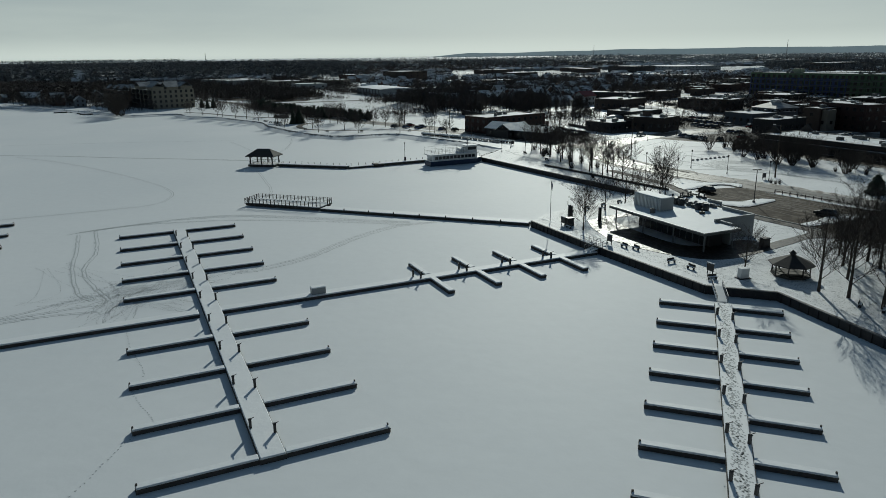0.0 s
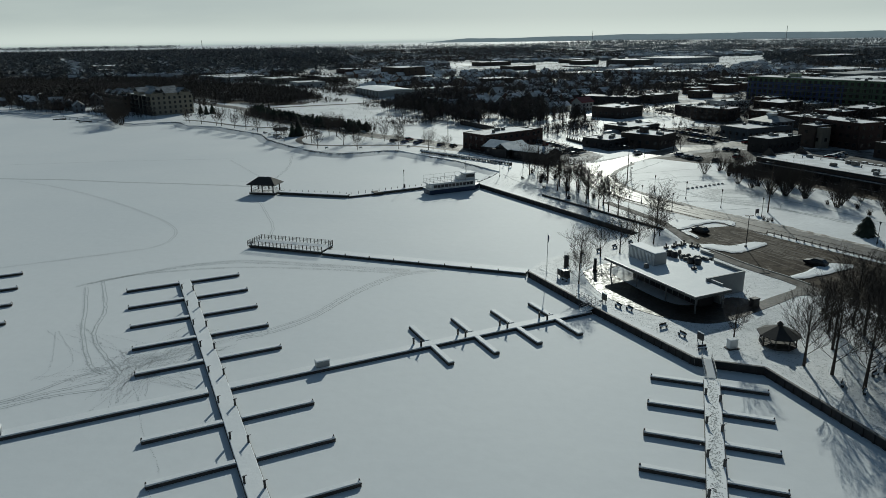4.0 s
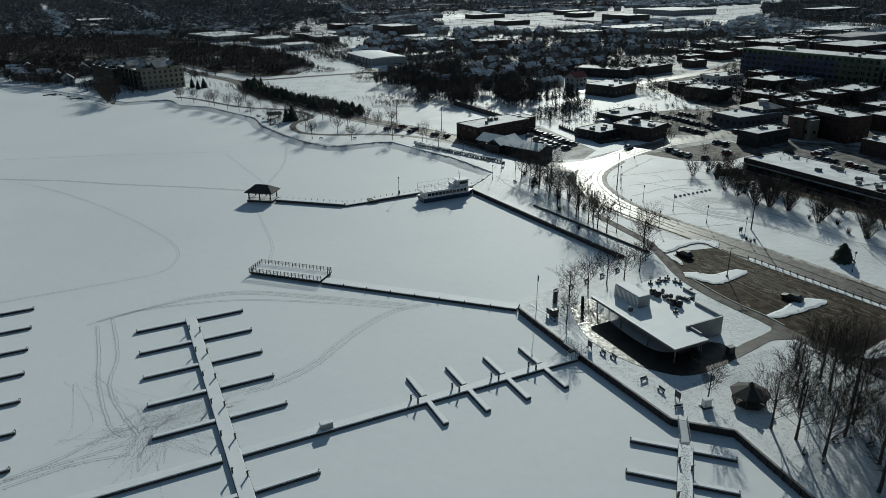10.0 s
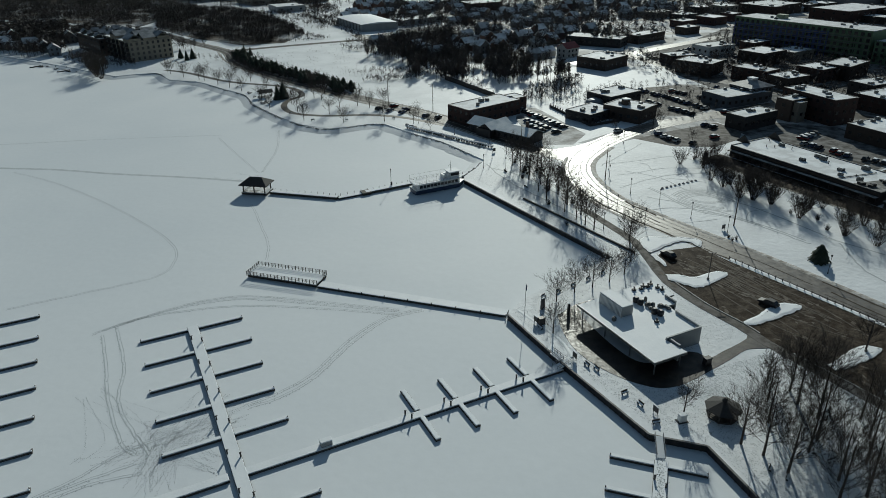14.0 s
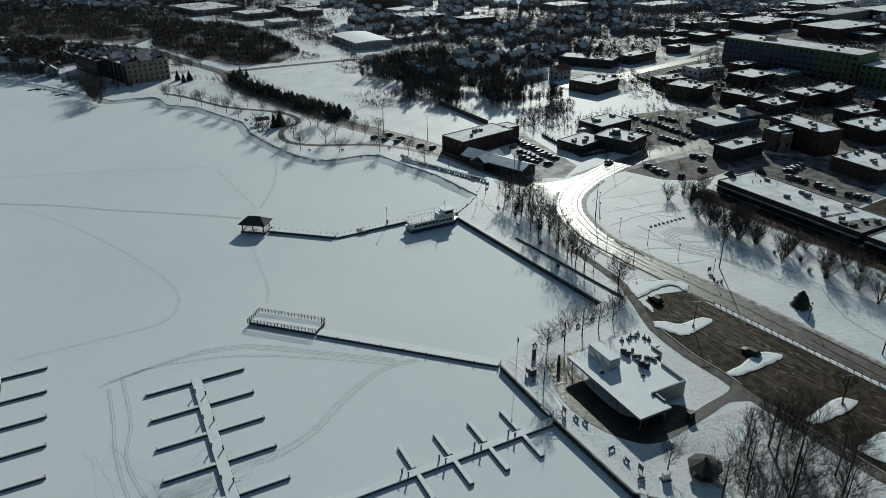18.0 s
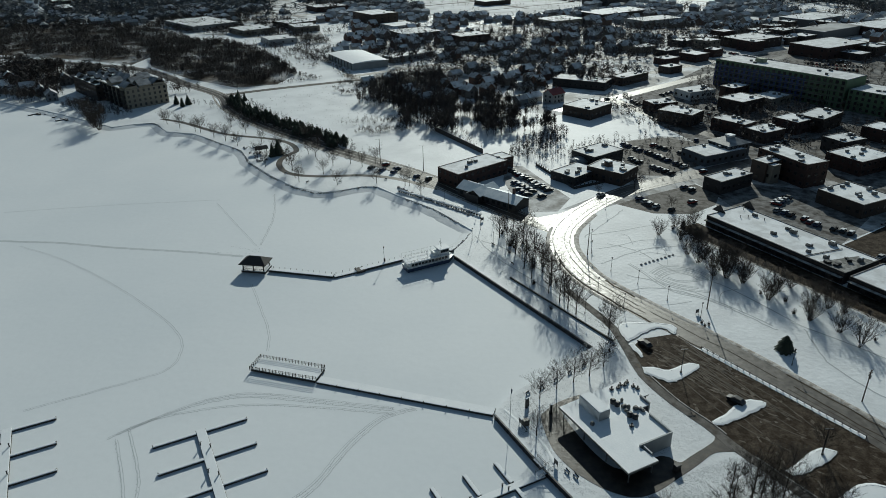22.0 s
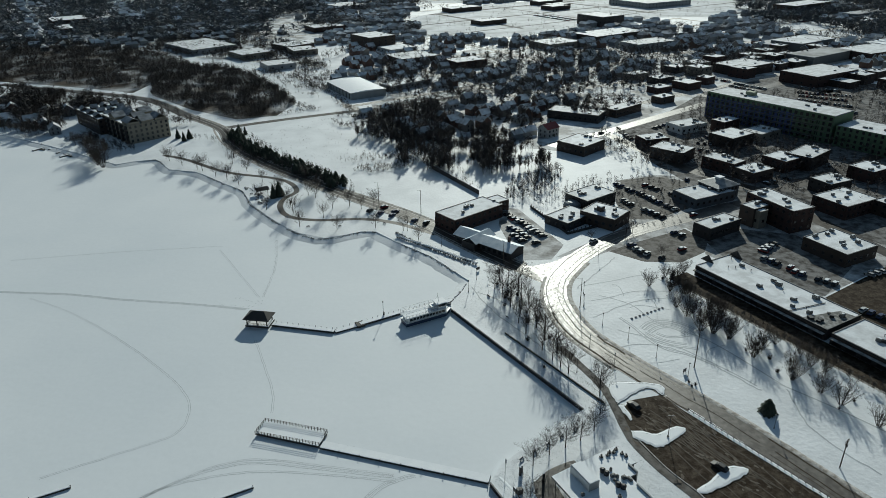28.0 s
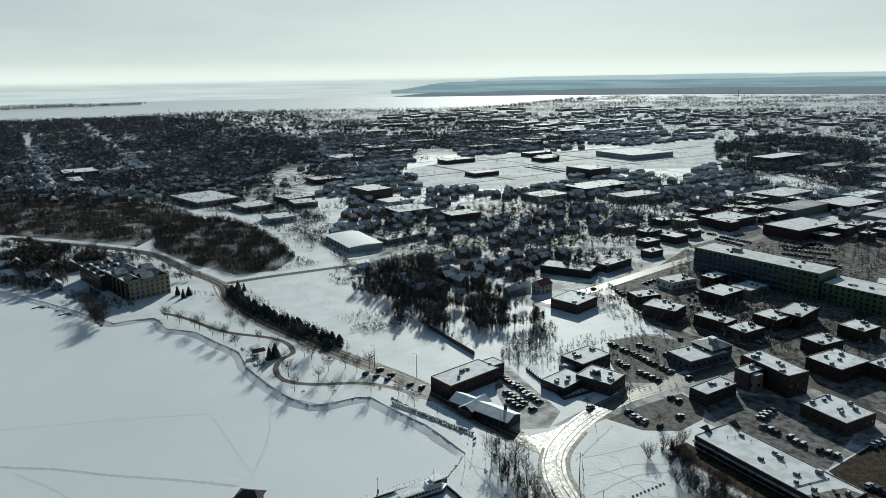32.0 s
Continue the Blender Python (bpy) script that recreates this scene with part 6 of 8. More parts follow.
for _ in range(8):
    plant_bush(103 + trng.uniform(-5, 5), 240 + trng.uniform(-6, 6), trng.uniform(0.6, 1.1), "tawny bare shrubs beside the parked cars")
for x, y, h in ((96.5, 285, 6.5), (105, 262, 5), (79, 280, 5), (100, 287, 6)):
    plant_tree(x, y, h, "wide", "street trees", "small bare street tree")

for _ in range(16):
    t = trng.random() ** 1.4
    q = Vector((109, 237)).lerp(Vector((177, 104)), t * 0.75) + Vector((-0.89, -0.457)) * trng.uniform(8, 14)
    plant_tree(q.x, q.y, trng.uniform(5.5, 8.5), "stems", "slope trees", "bare many-stemmed tree on the slope below the shop row")

# ---- woods too many to count ----


def woods(name, places, label, size=(7, 12), spikes=22, mat="far_twig", seed=3, conifers=0.0, girth=1.0):
    """Bare trees at the places, joined: each a trunk and a crown of slim spikes."""
    r = np.random.default_rng(seed)
    P = np.array(places, float).reshape(-1, 2)
    n = len(P)
    h = r.uniform(*size, n)
    V_, F_ = [], []
    k = spikes
    base = np.zeros((n, k, 3))
    tip = np.zeros((n, k, 3))
    f = r.uniform(0.25, 0.9, (n, k))
    a = r.uniform(0, 2 * np.pi, (n, k))
    up = r.uniform(0.12, 0.42, (n, k))
    reach = r.uniform(0.12, 0.34, (n, k)) * girth
    con = r.random(n) < conifers
    base[..., 2] = f * h[:, None]
    tip[..., 0], tip[..., 1] = np.cos(a) * reach * h[:, None] * (1.15 - 0.6 * f), np.sin(a) * reach * h[:, None] * (1.15 - 0.6 * f)
    tip[..., 2] = (f + up * (1.1 - f)) * h[:, None]
    tip[con, :, 2] = ((f - 0.08) * h[:, None])[con]
    tip[con, :, :2] *= (1.35 * (1.05 - f))[con][..., None]
    wid = (0.011 + 0.007 * r.random((n, k))) * h[:, None] * girth
    wid[con] *= 4.0
    side = np.stack([-np.sin(a), np.cos(a), np.zeros_like(a)], -1) * wid[..., None]
    lift_ = np.zeros_like(side)
    lift_[..., 2] = wid * 1.2
    off = np.concatenate([P, np.full((n, 1), LAND)], 1)[:, None]
    mid_ = (base + tip) / 2
    v = np.stack([base + off, mid_ + side + off, tip + off, mid_ - side + lift_ + off], 2).reshape(-1, 3)
    idx = np.arange(n * k)[:, None] * 4
    faces = np.concatenate([idx + [0, 1, 2], idx + [0, 2, 3]])
    ang = np.arange(3) * 2 * np.pi / 3
    ring = np.stack([np.cos(ang), np.sin(ang), 0 * ang], -1)
    tv = np.concatenate([ring[None] * (0.011 * h)[:, None, None] + off, (off + np.stack([0 * h, 0 * h, h * 0.95], -1)[:, None])], 1).reshape(-1, 3)
    ti = np.arange(n)[:, None] * 4 + len(v)
    faces = np.concatenate([faces, ti + [0, 1, 3], ti + [1, 2, 3], ti + [2, 0, 3]])
    me = bpy.data.meshes.new(name)
    vv = np.concatenate([v, tv])
    me.vertices.add(len(vv))
    me.vertices.foreach_set("co", vv.ravel())
    me.loops.add(len(faces) * 3)
    me.loops.foreach_set("vertex_index", faces.ravel().astype(np.int32))
    me.polygons.add(len(faces))
    me.polygons.foreach_set("loop_start", np.arange(len(faces), dtype=np.int32) * 3)
    me.update(calc_edges=True)
    me.materials.append(M[mat])
    return tagged(new(name, me), label, "woods", "", "stuff")


def scatter(poly, count, seed, avoid=(), patch=None):
    """Random places inside an outline; patch gives the size of the clumps."""
    r = random.Random(seed)
    xs, ys = [p[0] for p in poly], [p[1] for p in poly]
    out = []
    tries = 0
    while len(out) < count and tries < count * 30:
        tries += 1
        p = (r.uniform(min(xs), max(xs)), r.uniform(min(ys), max(ys)))
        if patch and noise.noise(Vector((p[0] / patch, p[1] / patch, seed))) + 0.35 * noise.noise(Vector((p[0] / patch * 4, p[1] / patch * 4, seed))) < -0.08:
            continue
        if inside(p, poly) and not any(inside(p, q) for q in avoid):
            out.append(p)
    return out


MARSH = [(-245, 673), (-219, 598), (-171, 545), (-129, 512), (-101, 520), (-92, 560), (-100, 580), (-135, 655), (-187, 725), (-225, 735)]
MARSH2 = [(-560, 745), (-382, 678), (-290, 640), (-240, 615), (-236, 650), (-226, 742), (-266, 798), (-354, 868), (-450, 930), (-560, 930)]
woods("marsh_scrub", scatter(MARSH, 5200, 1, patch=16), "dense brown bare scrub covering the marsh", (2.5, 6), 20, girth=1.5)
woods("marsh_scrub", scatter(MARSH2, 11000, 2, patch=24), "patchy brown bare scrub covering the marsh", (2.5, 6.5), 18, girth=1.7)
woods("marsh_trees", scatter(MARSH, 420, 13) + scatter(MARSH2, 800, 14), "taller bare saplings standing in the marsh", (6, 10), 20, girth=0.8)
INDUS = [(-423, 1050), (-359, 1102), (-205, 962), (-106, 814), (-80, 700), (-169, 751), (-268, 806), (-354, 868)]
woods("yard_brush", scatter(INDUS, 4600, 15, patch=22), "brush and bare trees round the commercial lots", (3, 8), 18, girth=1.5, conifers=0.08)
GROVE = [(-11, 444), (21, 448), (50, 459), (73, 430), (83, 380), (48, 374), (22, 368), (-8, 390)]
GROVE2 = [(-38, 455), (-10, 430), (20, 425), (25, 480), (20, 540), (-25, 520)]
woods("town_grove", scatter(GROVE, 640, 3, patch=20), "bare grove behind the snowy field", (6, 11), 60, girth=0.9)
woods("town_grove", scatter(GROVE2, 620, 4), "thick bare grove among the houses", (6, 11), 52, girth=1.0)
woods("brush_strip", scatter([(60, 330), (75, 345), (110, 365), (112, 352), (80, 330), (64, 320)], 120, 5), "thin bare brush along the car park", (2.5, 5), 20)
woods("brush_strip", scatter([(-45, 400), (-10, 405), (12, 392), (30, 350), (36, 345), (30, 375), (8, 402), (-30, 415)], 110, 6), "thin bare brush round the snowy field", (2, 4.5), 20)
woods("shore_wood", scatter([(-420, 580), (-300, 532), (-262, 520), (-250, 524), (-240, 560), (-330, 620), (-460, 660)], 1300, 7, patch=22), "bare trees among the lakeside houses", (7, 12), 34, girth=1.5)
LEFT_TOWN = [(-500, 830), (-300, 880), (-150, 880), (-100, 1000), (-150, 1300), (-250, 1900), (-300, 2300), (-440, 2950), (-730, 2930), (-1000, 2730), (-1400, 2550), (-2600, 2200), (-2400, 1300), (-900, 760)]
WOODED = [(-500, 880), (-300, 960), (-200, 1020), (-150, 1250), (-190, 1450), (-640, 2400), (-1000, 2730), (-1400, 2550), (-2600, 2200), (-2400, 1300), (-900, 800)]
ST_A = smooth_line([(-462, 922), (-612, 1200), (-816, 1564), (-1047, 1988)], 20)
ST_B = smooth_line([(-400, 1090), (-443, 1172), (-664, 1621), (-1067, 2400)], 20)
lane_geo = Geo().ribbon(ST_A, 16, LAND + 0.03).ribbon(ST_B, 16, LAND + 0.031).ribbon(smooth_line([(-640, 905), (-516, 899), (-449, 906), (-370, 887), (-294, 868), (-220, 855)], 15), 12, LAND + 0.029)
solid("suburb_streets", lane_geo, "land_snow", "straight snowy streets through the wooded suburb", "streets", kind="structure")


def off_street(places, gap=13):
    return [p for p in places if min((Vector(p) - q).length for q in ST_A + ST_B) > gap]


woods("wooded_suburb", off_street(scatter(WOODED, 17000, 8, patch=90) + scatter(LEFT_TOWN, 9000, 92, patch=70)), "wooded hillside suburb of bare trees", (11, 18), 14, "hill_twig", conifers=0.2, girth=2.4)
MID_TOWN = [(-20, 560), (20, 545), (120, 520), (300, 640), (420, 700), (300, 760), (120, 760), (-40, 690)]
woods("town_trees", scatter(MID_TOWN, 1500, 9), "bare trees among the town's houses", (6, 12), 24, girth=1.4, conifers=0.12)
woods("garden_trees", scatter([(24, 470), (60, 462), (92, 456), (125, 470), (190, 520), (120, 545), (20, 560), (10, 520)], 190, 91, patch=30), "dark bare garden trees behind the houses", (6, 11), 34, girth=1.5, conifers=0.12)
woods("town_trees", scatter([(-100, 700), (100, 760), (420, 700), (900, 800), (900, 1100), (600, 1250), (500, 1000), (100, 860), (-80, 850)], 2600, 10, patch=60), "bare trees among far streets", (7, 12), 14, girth=1.3, conifers=0.06)
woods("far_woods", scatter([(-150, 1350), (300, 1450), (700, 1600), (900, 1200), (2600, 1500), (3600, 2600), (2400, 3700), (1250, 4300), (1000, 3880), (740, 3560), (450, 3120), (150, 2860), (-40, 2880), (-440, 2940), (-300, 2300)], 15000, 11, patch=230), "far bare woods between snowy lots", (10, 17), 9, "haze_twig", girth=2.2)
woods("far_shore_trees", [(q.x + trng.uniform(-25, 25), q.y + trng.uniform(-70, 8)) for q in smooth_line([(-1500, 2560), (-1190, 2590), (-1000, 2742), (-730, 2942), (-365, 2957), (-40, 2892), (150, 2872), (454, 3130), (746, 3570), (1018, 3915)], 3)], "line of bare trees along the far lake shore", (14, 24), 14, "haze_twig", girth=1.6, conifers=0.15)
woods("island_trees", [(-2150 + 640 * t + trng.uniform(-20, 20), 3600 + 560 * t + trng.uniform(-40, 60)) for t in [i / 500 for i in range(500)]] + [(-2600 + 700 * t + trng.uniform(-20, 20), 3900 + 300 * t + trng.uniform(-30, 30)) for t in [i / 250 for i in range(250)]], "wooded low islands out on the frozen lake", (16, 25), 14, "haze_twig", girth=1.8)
woods("east_woods", scatter([(500, 500), (420, 300), (500, 100), (1500, 0), (2600, 1300), (1000, 1050), (640, 900)], 3500, 12), "bare woods and garden trees east of the town", (9, 15), 12, girth=1.6)

# far hills beyond the lake
gg = Geo()
line = []
for i in range(180):
    a = radians(91.2 - i * 0.5)
    wob = noise.noise(Vector((i * 0.11, 0, 0))) * 7 + noise.noise(Vector((i * 0.5, 4, 0))) * 2.5
    line.append((4690 * math.cos(a), 4690 * math.sin(a), 0, (30 + min(i, 40) * 0.45 + wob) * min(1, 0.35 + i * 0.09)))
n = len(line)
gg.add([(x, y, z) for x, y, z, _ in line] + [(x * 1.008, y * 1.008, t) for x, y, _, t in line] + [(x * 1.02, y * 1.02, t * 0.8) for x, y, _, t in line], [(j * n + i, j * n + i + 1, (j + 1) * n + i + 1, (j + 1) * n + i) for j in (0, 1) for i in range(n - 1)])
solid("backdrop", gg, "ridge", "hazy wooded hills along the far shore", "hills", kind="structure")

woods("lakeside_brush", scatter([(-160, 470), (-120, 455), (-95, 415), (-66, 388), (-40, 356), (-44, 352), (-72, 382), (-105, 412), (-130, 450)], 260, 51), "bare brush along the lakeside road", (2.5, 5), 18)
woods("downtown_trees", scatter([(120, 372), (150, 375), (200, 300), (330, 250), (430, 430), (400, 560), (230, 540)], 1300, 52), "bare street trees among downtown blocks", (4, 9), 26, girth=1.2)
for x, y, s, h in ((101.0, 158.0, 1.0, 4.8),):
    plant_conifer(x, y, h, "slope junipers")

woods("suburb_edge_trees", scatter([(-150, 880), (20, 890), (0, 1100), (140, 1290), (400, 1370), (300, 2300), (-300, 2300), (-250, 1900), (-120, 1250)], 4200, 53, patch=120), "bare trees between far houses and lots", (9, 15), 12, girth=1.9, conifers=0.08)
woods("suburb_edge_trees", scatter([(690, 1510), (560, 1040), (900, 800), (1600, 900), (1900, 2000), (900, 2400)], 3800, 54, patch=120), "bare trees between far houses and lots", (9, 15), 12, girth=1.9)
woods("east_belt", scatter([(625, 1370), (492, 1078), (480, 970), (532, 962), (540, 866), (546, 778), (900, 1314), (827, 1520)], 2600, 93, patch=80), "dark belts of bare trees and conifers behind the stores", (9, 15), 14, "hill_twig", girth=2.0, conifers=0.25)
woods("rail_brush", scatter([(-100, 615), (-68, 560), (-78, 640), (-110, 720), (-260, 760), (-400, 830), (-300, 740), (-190, 690)], 420, 55), "sparse brush beside the snowy track bed", (2.5, 5), 14)

woods("brush_strip", scatter([(47, 332), (54, 357), (84, 383), (86, 368), (72, 345), (55, 326)], 260, 71), "thin bare brush between the field and the car park", (3, 6), 26)
woods("lot_brush", scatter([(104, 352), (140, 372), (150, 345), (134, 330), (140, 310), (120, 298), (100, 300)], 70, 73), "small bare trees among parked cars", (3, 6), 30)
woods("field_brush", scatter([(-100, 470), (-60, 512), (-20, 470), (-10, 430), (-40, 390), (-70, 420)], 330, 74, patch=14), "tufts of bare brush on the snowy field", (0.4, 1.4), 14, girth=1.4)
woods("roadside_brush", scatter([(-134, 476), (-96, 418), (-60, 380), (-34, 350), (-30, 356), (-52, 388), (-86, 428), (-118, 480)], 420, 75), "brown brush among the roadside conifers", (2, 5), 20)

row_line = smooth_line([(-122, 466), (-100, 428), (-71, 396), (-40, 362)], 1.0)
woods("evergreen_belt", [(p.x + trng.uniform(-3.5, 4.5), p.y + trng.uniform(-3.5, 4.5)) for p in row_line for _ in range(3)], "thick belt of dark evergreens along the road", (3.0, 6.0), 26, "needle", seed=9, conifers=1.0, girth=1.2)

front = [Vector((109, 237)).lerp(Vector((177, 104)), i / 170) + Vector((-0.89, -0.457)) * trng.uniform(4.5, 8.5) for i in range(171)]
woods("lane_brush", [tuple(p) for p in front], "tangled brown brush along the lane below the shop row", (2.0, 4.2), 34, girth=1.4)
woods("shore_garden_trees", scatter([(-318, 512), (-262, 476), (-243, 492), (-262, 520), (-310, 545)], 170, 76), "bare garden trees round the lakeside houses", (6, 11), 50, girth=1.2)
woods("downtown_brush", scatter([(150, 390), (205, 420), (250, 405), (240, 372), (190, 350)], 160, 77), "bare trees behind the downtown shops", (4, 8), 34, girth=1.3)

woods("roadside_trees", scatter([(-340, 568), (-262, 540), (-246, 528), (-205, 512), (-168, 494), (-152, 506), (-185, 548), (-232, 580), (-300, 612)], 420, 81, patch=25), "bare trees and brush beside the lakeside road", (4, 9), 34, girth=1.3)
woods("court_trees", scatter([(-222, 478), (-190, 446), (-176, 440), (-196, 430), (-215, 446), (-236, 466)], 110, 82), "bare trees and hedges below the apartments", (3, 7), 44, girth=1.3)
woods("track_scrub", scatter([(-140, 694), (-112, 626), (-88, 566), (-74, 600), (-62, 650), (-84, 718), (-120, 745)], 900, 83, patch=16), "brown scrub beside the snowy track bed", (1.5, 4.5), 18, girth=1.5)
woods("field_edge_brush", scatter([(-64, 520), (-20, 470), (-4, 430), (-30, 392), (-44, 384), (-20, 380), (8, 396), (-4, 450), (-40, 520)], 620, 84, patch=14), "brown brush along the edge of the snowy field", (1.2, 3.5), 22, girth=1.4)
for line, count, size, lab in (([(-176, 680), (-163, 692), (-134, 686), (-103, 656), (-82, 610)], 260, (1.5, 4), "ragged brush along the snowy track bed"), ([(-145, 631), (-127, 629), (-104, 583), (-91, 552), (-78, 537)], 240, (1.5, 4), "ragged brush along the snowy track bed"), ([(-86, 654), (-74, 610), (-58, 562), (-45, 525)], 150, (2, 4.5), "dark hedge beside the arena"), ([(-110, 523), (-93, 526), (-73, 538)], 110, (1, 3), "low brush beside the side road"), ([(-56, 496), (-45, 483), (-36, 498)], 60, (1.5, 4), "brush at the field's edge")):
    run = smooth_line(line, 1.5)
    woods("edge_brush", [(q.x + trng.gauss(0, 2.2), q.y + trng.gauss(0, 2.2)) for q in (trng.choice(run) for _ in range(count))], lab, size, 22, girth=1.6)
woods("street_scrub", scatter([(100, 430), (140, 455), (150, 400), (130, 392), (112, 420)], 60, 85), "bare trees round the street corner", (4, 8), 34, girth=1.2)


# ---- houses ----
def house_model(i, w, d, h, rise, wall, snowy=True, wing=False, windows=True):
    colour = M[wall].name.split("_house")[0].replace("_", " ")
    root = thing("house", 0, 0, -500, 0, "%s-sided house with a steep snowy gable roof" % colour if snowy else "%s-sided house with a bare red roof" % colour, "house", "town houses")
    wl2 = Geo().box(0, 0, -0.1, w, d, h + 0.1).add([(-w / 2, -d / 2, h), (-w / 2, d / 2, h), (-w / 2, 0, h + rise)], [(0, 2, 1)]).add([(w / 2, -d / 2, h), (w / 2, d / 2, h), (w / 2, 0, h + rise)], [(0, 1, 2)])
    if wing:
        wl2.box(w * 0.2, -d / 2 - 1.6, -0.1, w * 0.45, 3.4, h * 0.75)
    wo = part("wall", wl2, wall, root)
    rf = gable(Geo(), 0, 0, w, d, h, rise, 0.45, thick=0.25)
    if wing:
        gable(rf, w * 0.2, -d / 2 - 1.6, w * 0.45, 3.6, h * 0.75, rise * 0.6, 0.35, along=False)
    part("roof", rf, "house_roof" if snowy else "red_roof", root)
    ch = part("chimney", Geo().box(w * 0.25, d * 0.12, h + rise * 0.4, 0.7, 0.7, rise * 0.9), "brick", root)
    for f in range((2 if h > 4.5 else 1) if windows else 0):
        for x in (-w * 0.3, 0.0, w * 0.3):
            o = part("window", window_mesh(1.0, 1.3), None, wo)
            o.location = (x, -d / 2 - 0.04, 0.9 + f * 2.7)
        for y in (-d * 0.22, d * 0.22):
            o = part("window", window_mesh(1.0, 1.3), None, wo)
            o.location, o.rotation_euler = (-w / 2 - 0.04, y, 0.9 + f * 2.7), (0, 0, -math.pi / 2)
    if windows:
        part("door", Geo().box(w * 0.12, -d / 2 - 0.05, 0, 0.95, 0.1, 2.05), "brown_brick", root)
    return root


HOUSES = [house_model(0, 10, 8, 5.4, 3.2, "house0"), house_model(1, 9, 7.5, 5.6, 3.6, "house1", wing=True), house_model(2, 11, 8, 3.4, 2.8, "house2"), house_model(3, 8.5, 8, 5.6, 3.4, "house3", wing=True), house_model(4, 10, 7, 4.8, 3.0, "house4")]
PLAIN = [house_model(0, 10, 8, 5.4, 3.2, "house0", windows=False), house_model(1, 9, 7.5, 5.6, 3.6, "house1", wing=True, windows=False), house_model(2, 11, 8, 3.4, 2.8, "house2", windows=False), house_model(3, 8.5, 8, 5.6, 3.4, "house3", wing=True, windows=False), house_model(4, 10, 7, 4.8, 3.0, "house4", windows=False)]
RED = house_model(5, 11, 8.5, 6.0, 3.0, "house2", snowy=False)
ROADS = [smooth_line(l, 8) for l in (MAIN, SHORE_ROAD, CROSS_ROAD, NORTH, STREET2, STREET3)]
GA = 0.54
gu, gv = Vector((math.cos(GA), math.sin(GA))), Vector((-math.sin(GA), math.cos(GA)))
CLEAR = [[(-100, 470), (-54, 515), (-10, 460), (-14, 420), (-40, 385)], [(-40, 360), (5, 385), (45, 345), (10, 300)], [(55, 320), (85, 350), (125, 390), (110, 300), (60, 290)], [(2, 1098), (138, 1274), (404, 1355), (690, 1508), (560, 1040), (355, 1039), (132, 881), (20, 900)], [(-185, 708), (-126, 612), (-72, 527), (-54, 515), (-69, 582), (-123, 686)], [(-85, 550), (-60, 640), (30, 650), (30, 610), (-20, 560)], MARSH, MARSH2, GROVE, [(270, 430), (300, 545), (420, 500), (340, 400)]]
hrng = random.Random(21)
spots = []
for i in range(-14, 75):
    for j in range(-8, 95):
        if j % 4 == 0:
            continue
        p = Vector((20, 430)) + gu * (i * 15.5 + hrng.uniform(-3, 3)) + gv * (j * 16.0 - 60 + hrng.uniform(-3, 3))
        if p.y < 400 or p.y > 1750 or hrng.random() < 0.22 or noise.noise(Vector((p.x * 0.009, p.y * 0.006, 3.0))) > 0.14:
            continue
        if any(inside(p, c) for c in CLEAR) or not inside(p, LAND_LINE):
            continue
        if p.x > 125 and p.y < 640 and p.y < 560 + 0.3 * p.x:
            continue
        if p.x < -70 and p.y < 850:
            continue
        if any((p - q).length < 11 for l in ROADS for q in l) or any((p - Vector(q)).length < 26 for q in taken):
            continue
        spots.append(p)
spots.sort(key=lambda p: p.length)
for x, y in ((-296, 513), (-284, 510), (-274.6, 506), (-277, 522), (-262, 500), (-262, 537), (-309, 548), (-318, 545), (-340, 540), (-249, 486), (-280, 545)):
    copy_thing(hrng.choice(HOUSES), at(x, y, LAND, GA + hrng.choice((0, 1.57))))
for k, p in enumerate(spots[:260]):
    copy_thing(hrng.choice(HOUSES if k < 70 else PLAIN), at(p.x, p.y, LAND, GA + hrng.choice((0, 0, 1.571, 3.1416)) + hrng.uniform(-.05, .05))).scale = (hrng.uniform(0.78, 1.0),) * 3
copy_thing(RED, at(91, 447, LAND, GA + 0.1))
for ob in HOUSES + PLAIN + [RED]:
    for o in [*ob.children_recursive, ob]:
        bpy.data.objects.remove(o)
far_w, far_r = Geo(), Geo()
more = [Vector(p) for p in scatter(LEFT_TOWN, 620, 31)] + [Vector(p) for p in scatter([(-150, 1350), (300, 1450), (700, 1600), (900, 1200), (1900, 1500), (1400, 2600), (300, 2500), (-250, 2200)], 700, 32)] + [Vector(p) for p in scatter([(430, 300), (480, 120), (900, 100), (1500, 900), (700, 900)], 220, 33)]
for p in spots[260:] + more:
    w, d, h, r_ = hrng.uniform(9, 14), hrng.uniform(7, 9), hrng.uniform(3.5, 6), hrng.uniform(2, 3.4)
    t = GA + hrng.choice((0, 1.571))
    far_w.box(p.x, p.y, LAND - 0.1, w, d, h, t)
    c, s = math.cos(t), math.sin(t)
    W, D = w / 2 + 0.4, d / 2 + 0.4
    vs = [(-W, -D, h), (W, -D, h), (W, 0, h + r_), (-W, 0, h + r_), (-W, D, h), (W, D, h)]
    far_r.add([(p.x + c * x - s * y, p.y + s * x + c * y, LAND - 0.15 + z) for x, y, z in vs], [(0, 1, 2, 3), (3, 2, 5, 4), (0, 3, 4), (1, 5, 2), (4, 5, 1, 0)])
big = Geo()
